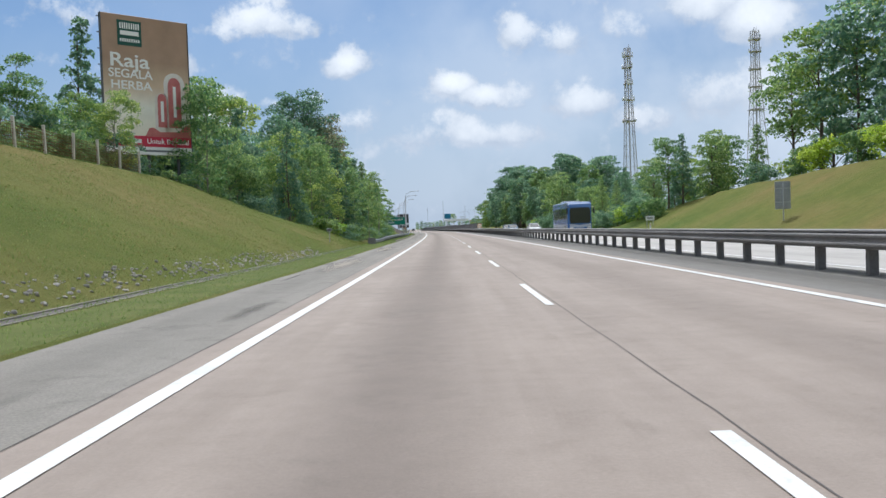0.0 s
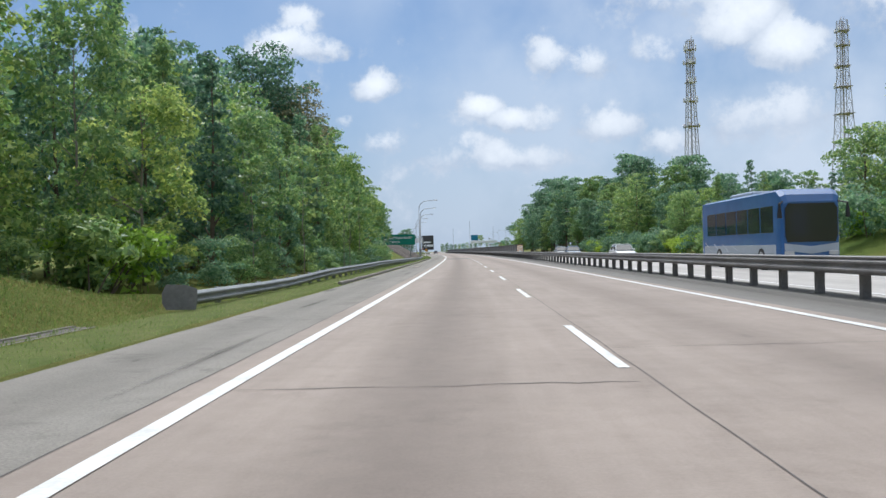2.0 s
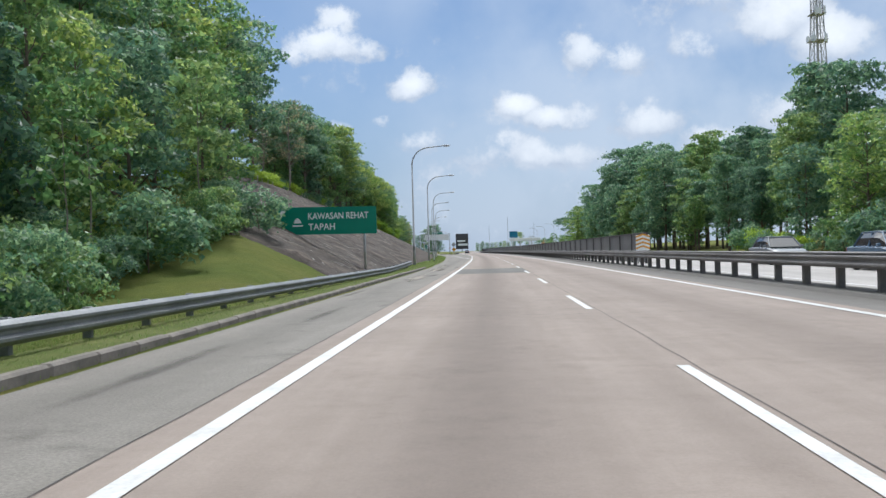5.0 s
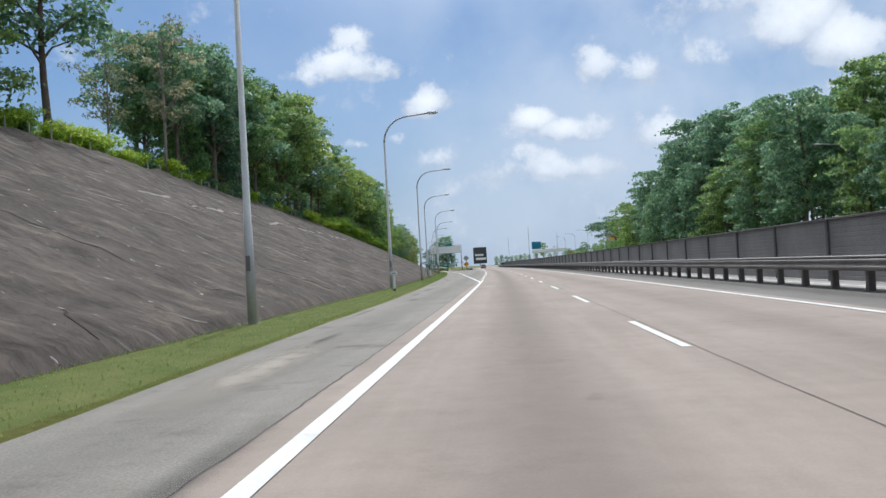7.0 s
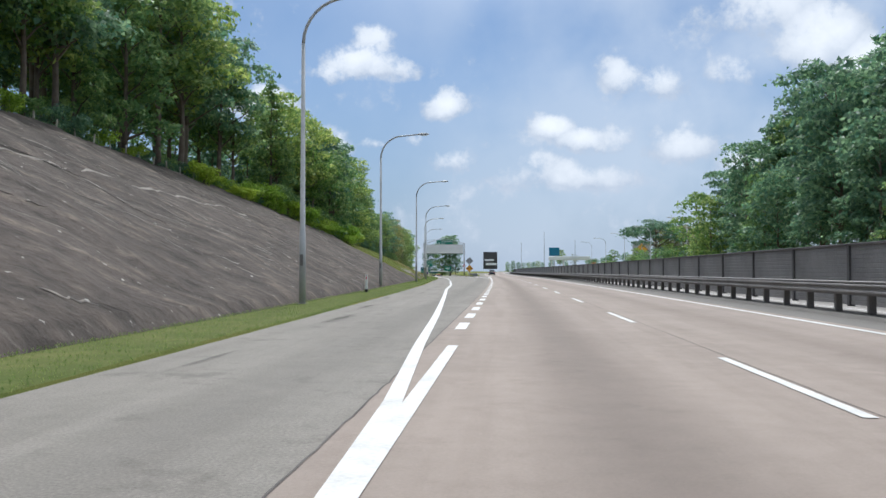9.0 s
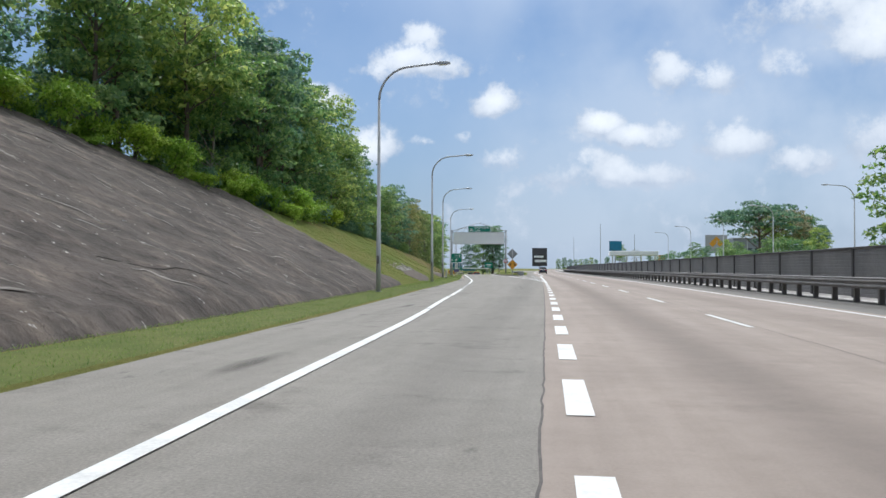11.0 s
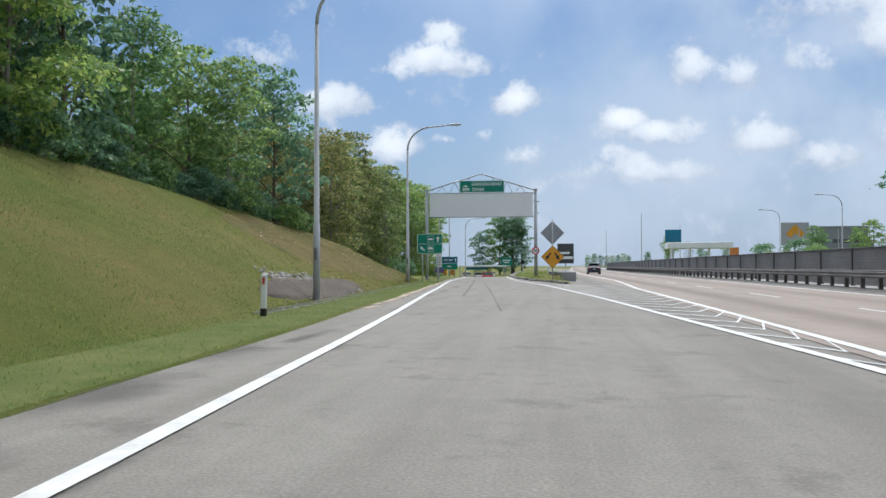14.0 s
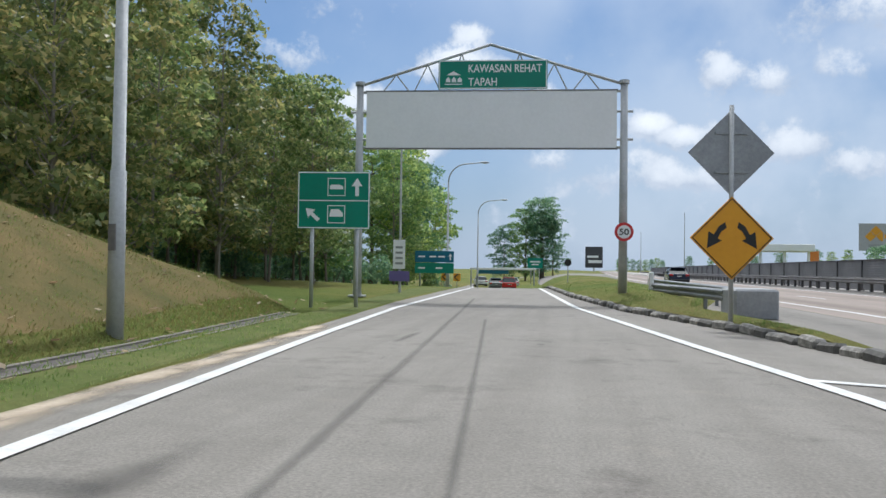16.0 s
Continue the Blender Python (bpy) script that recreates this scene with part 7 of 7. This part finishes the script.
# distant boards and buildings
fb = thing("billboard", "distant dark billboard with pale bands on a tall post", "billboard", pose(-27.0, 1163.0, 0.0))
p = part("panel", Geo().box((0, 0, 13.0), (15.5, 0.8, 19.0)), paint("dark_print", (0.05, 0.045, 0.05), 0.6), fb)
part("band", Geo().box((1.0, -0.45, 9.0), (12.0, 0.1, 2.6)).box((-1.0, -0.45, 13.5), (10.0, 0.1, 2.0)), BOARD, p)
part("post", Geo().tube([(0, 0.8, 0), (0, 0.8, 12)], 0.7, 8), GALV, fb)
xb = thing("billboard", "square pale billboard with a yellow cross-shaped emblem on a post", "billboard", pose(74.0 - 11.7, 655.0, 0.0, rz=4))
p = part("panel", Geo().box((0, 0, 11.8), (9.2, 0.4, 7.9), None, 0.05), paint("pale_board", (0.42, 0.42, 0.44), 0.7), xb)
for x, z in ((0, 13.6), (-1.55, 12.0), (1.55, 12.0)):
    part("diamond", Geo().prism([(x, z - 1.5), (x + 1.5, z), (x, z + 1.5), (x - 1.5, z)], 0.1, pose(0, -0.24, 0)), YELLOW, p)
part("bar", Geo().box((0, -0.24, 9.3), (4.2, 0.1, 0.8)), SIGNBACK, p)
part("post", Geo().tube([(0, 0.6, 0), (0, 0.6, 9)], 0.35, 8), GALV, xb)
gb = thing("building", "low grey flat-roofed industrial building in the distance", "building", pose(91.0 - 11.7, 668.0, 0.0))
part("wall", Geo().box((0, 0, 7.0), (17.0, 12.0, 14.6)), paint("grey_cladding", (0.24, 0.25, 0.27), 0.7), gb)
part("roof", Geo().box((0, 0, 14.5), (17.6, 12.6, 0.4)), SIGNBACK, gb)
for i in range(4):
    part("window", Geo().box((-5.5 + 3.6 * i, -6.02, 9.5), (2.4, 0.1, 1.2)), GLASS, gb)
wb = thing("building", "pale open-sided station canopy in the distance", "building", pose(33.0 - 10.7, 592.0, 0.0))
part("roof", Geo().box((0, 0, 6.6), (17.0, 9.0, 1.6), None, 0.1), BOARD, wb)
for x in (-7.5, -2.5, 2.5, 7.5):
    part("column", Geo().tube([(x, -3, 0), (x, -3, 6)], 0.3, 8), BOARD, wb)
part("kiosk", Geo().box((-3, 2, 1.6), (6, 4, 3.2)), GALV, wb)
tb = thing("billboard", "small teal billboard behind the distant canopy", "billboard", pose(27.0 - 10.5, 600.0, 0.0))
part("panel", Geo().box((0, 0, 9.6), (4.5, 0.3, 3.6)), BLUESIGN, tb)
part("post", Geo().tube([(0, 0.4, 0), (0, 0.4, 8)], 0.25, 8), GALV, tb)
ob = thing("road_sign", "orange square sign in the distance", "road sign", pose(44.0 - 10.8, 600.0, 0.0))
part("panel", Geo().box((0, 0, 5.0), (2.4, 0.2, 2.4)), paint("orange_sign", (0.7, 0.22, 0.03), 0.6), ob)
part("post", Geo().tube([(0, 0.3, 0), (0, 0.3, 4)], 0.12, 8), GALV, ob)
for x, y, h in ((18, 760, 26), (40, 800, 22), (5, 900, 24), (60, 640, 13), (72, 640, 13)):
    pl = thing("distant_pole", "thin pale pole far down the motorway", "pole", pose(x, y, 0.0))
    part("shaft", Geo().tube([(0, 0, 0), (0, 0, h)], [0.22, 0.12], 6), GALV, pl)
# rest area house among the trees
rh = thing("building", "low rest area building with pale walls and a red fascia", "building", pose(*at(-46.0, 500.0, 0.0), rz=20))
part("wall", Geo().box((0, 0, 1.6), (16.0, 7.0, 3.4)), BOARD, rh)
part("fascia", Geo().box((0, -3.6, 3.2), (16.6, 0.4, 0.8)), REDPAINT, rh)
part("roof", Geo().box((0, 0, 3.75), (17.0, 8.0, 0.3)), SIGNBACK, rh)
for i in range(5):
    part("window", Geo().box((-6.4 + 3.2 * i, -3.52, 1.7), (1.8, 0.08, 1.5)), GLASS, rh)

# ---- rubble, soil, grass ----
def stones(name, label, spots, seed, smin, smax):
    rng = np.random.default_rng(seed)
    g = Geo()
    ico = [(0, 0, 1), (0.9, 0, 0.45), (0.28, 0.86, 0.45), (-0.73, 0.53, 0.45), (-0.73, -0.53, 0.45), (0.28, -0.86, 0.45), (0.73, 0.53, -0.45), (-0.28, 0.86, -0.45), (-0.9, 0, -0.45), (-0.28, -0.86, -0.45), (0.73, -0.53, -0.45), (0, 0, -1)]
    fs = [(0, 1, 2), (0, 2, 3), (0, 3, 4), (0, 4, 5), (0, 5, 1), (1, 6, 2), (2, 7, 3), (3, 8, 4), (4, 9, 5), (5, 10, 1), (2, 6, 7), (3, 7, 8), (4, 8, 9), (5, 9, 10), (1, 10, 6), (11, 7, 6), (11, 8, 7), (11, 9, 8), (11, 10, 9), (11, 6, 10)]
    for o, y in spots:
        s = rng.uniform(smin, smax)
        m = Matrix.Rotation(rng.random() * 6.28, 3, "Z") @ Matrix.Rotation(rng.normal() * 0.6, 3, "X") @ Matrix.Diagonal((s * rng.uniform(0.8, 1.5), s * rng.uniform(0.7, 1.1), s * rng.uniform(0.4, 0.8)))
        c = Vector(at(o, y, ground_z(o, y) + 0.25 * s))
        g.add([c + m @ (Vector(p) * float(rng.uniform(0.75, 1.15))) for p in ico], fs)
    tagged(part(name, g, STONE), label, "rubble", kind="stuff")


rng = np.random.default_rng(17)
stones("rubble_stone", "pale broken stones along the foot of the bank", [(float(np.interp(y, [10, 19, 25, 42], [-7.0, -7.0, -6.9, -6.55])) + rng.normal() * 0.25, y) for y in rng.uniform(10, 46, 520)], 1, 0.02, 0.065)
stones("rubble_stone", "loose pale rubble heap on the grass bank", [(toe(y) - 1.7 - abs(rng.normal()) * 0.5, y) for y in rng.uniform(350.5, 359.5, 190)], 2, 0.05, 0.16)
stones("rubble_stone", "scattered pale rubble on the grass bank", [(toe(y) - 1.3 + rng.normal() * 0.2, y) for y in rng.uniform(378.0, 384.0, 190)], 3, 0.03, 0.10)
stones("rubble_stone", "small pale stones and chips on the lined slope", [(toe(y) - rng.uniform(0.3, 18) * min(1, ridge(y) / 20), y) for y in rng.uniform(172, 332, 700)], 4, 0.02, 0.065)


stones("rubble_stone", "small stones and clods on the bare soil", [(toe(y) - rng.uniform(0.0, 1.3), y) for y in list(rng.uniform(349, 361, 90)) + list(rng.uniform(376, 388, 90))], 6, 0.03, 0.08)


def soil_patch(y0, y1, d0, d1, mat=None, name="bare_soil", label="bare brown eroded soil patch on the grass bank"):
    v, n, k = [], 10, 30
    for i in range(k + 1):
        y = y0 + (y1 - y0) * i / k
        e = math.sin(math.pi * i / k) ** 0.5
        for j in range(n + 1):
            d1 = d1 if name == "bare_soil" else max(d0 + 0.3, ridge(y) + 0.5)
            d = d0 + (d1 - d0) * (0.5 + (j / n - 0.5) * e) + 0.15 * bumps(y * 1.3, 0, 1.0)
            v.append(at(toe(y) - d, y, ground_z(toe(y) - d, y) + ((0.075 if name == "bare_soil" else 0.028) if 0 < j < n and 0 < i < k else -0.05)))
    g = Geo().add(v, [(i * (n + 1) + j, (i + 1) * (n + 1) + j, (i + 1) * (n + 1) + j + 1, i * (n + 1) + j + 1) for i in range(k) for j in range(n)])
    tagged(part(name, g, mat or SOIL, smooth=True), label, "soil", kind="structure")


soil_patch(348, 362, -0.1, 2.0)
soil_patch(375, 389, -0.1, 1.35)
soil_patch(386, 414, 0.0, 7.0, STRAW, "dry_turf", "dry straw-brown grass on the end of the bank")


def grass(name, label, count, spot, size, mat, seed):
    """Tufts of blades: each a narrow leaning triangle pair."""
    rng = np.random.default_rng(seed)
    base = np.array([spot(rng) for _ in range(count)])
    a = rng.random(count) * 6.283
    h = size * rng.uniform(0.5, 1.4, count)
    w = 0.35 * h * rng.uniform(0.5, 1.2, count)
    lean = rng.normal(size=(count, 2)) * 0.45
    ca, sa, z = np.cos(a), np.sin(a), np.zeros(count)
    t = np.stack([ca * w / 2, sa * w / 2, z], 1)
    top = base + np.stack([lean[:, 0] * h, lean[:, 1] * h, h], 1)
    v = np.stack([base - t, base + t, top], 1).reshape(-1, 3)
    ob = part(name, blade_mesh(name, v, mat), mat)
    tagged(ob, label, "grass", kind="stuff")


def on_verge(y0, y1):
    def spot(r):
        y = r.uniform(y0, y1)
        e, t = verge(y), toe(y)
        o = e + 0.06 + (t - 0.35 - e) * r.random() ** 0.9
        return at(o + 0.04 * r.normal(), y, 0.035)
    return spot


def on_bank(y0, y1, dmax):
    def spot(r):
        y = r.uniform(y0, y1)
        o = toe(y) - r.uniform(0.0, 1.0) * min(dmax, max(1.0, ridge(y)))
        return at(o, y, ground_z(o, y) - 0.01)
    return spot


grass("verge_grass", "short green roadside grass on the verge", 170000, on_verge(2, 412), 0.038, TURFGRASS, 31)
grass("bank_grass", "tufty green and straw-coloured grass on the bank", 60000, on_bank(8, 76, 12.5), 0.06, GRASS, 32)
grass("bank_grass", "tufty green grass on the long bank", 70000, on_bank(336, 413, 12.5), 0.06, GRASS, 33)
grass("dry_grass", "dry straw tufts scattered over the banks", 20000, on_bank(8, 76, 12.5), 0.06, DRYGRASS, 34)
grass("dry_grass", "dry straw tufts on the long bank", 20000, on_bank(336, 413, 12.5), 0.06, DRYGRASS, 35)
grass("dry_grass", "dry straw grass on the end of the bank", 30000, on_bank(388, 413, 9.0), 0.06, DRYGRASS, 39)


def island_spot(r):
    y = r.uniform(408, 450)
    a = kerb_line(y) + 0.35
    o = r.uniform(a, max(a + 0.1, island_right(y) - 0.15))
    b = island_right(y)
    k = min(1.0, max(0.0, (o - a + 0.07) / max(0.2, b - a)))
    return at(o, y, 0.10 + 0.32 * math.sin(math.pi * k) * min(1, (b - a) / 4))


grass("island_grass", "short green grass on the traffic island", 20000, island_spot, 0.05, TURFGRASS, 36)
# fallen leaves on the end of the bank
rngl = np.random.default_rng(8)
v = []
for _ in range(500):
    y = rngl.uniform(388, 416)
    o = toe(y) - rngl.uniform(-1.0, 7.0)
    c = np.array(at(o, y, ground_z(o, y) + 0.06))
    a, s = rngl.random() * 6.28, rngl.uniform(0.04, 0.1)
    t = np.array([math.cos(a), math.sin(a), rngl.normal() * 0.3]) * s
    u = np.array([-math.sin(a), math.cos(a), rngl.normal() * 0.3]) * s * 0.5
    v += [c - t, c + u, c + t, c - u]
DEADLEAF = leaf_material("dead_leaf", (0.20, 0.14, 0.07), (0.32, 0.24, 0.14), (0.45, 0.38, 0.26))
tagged(part("fallen_leaf", blade_mesh("fallen_leaf", np.array(v), DEADLEAF, 4), DEADLEAF), "dry fallen leaves on the end of the bank", "leaves", kind="stuff")
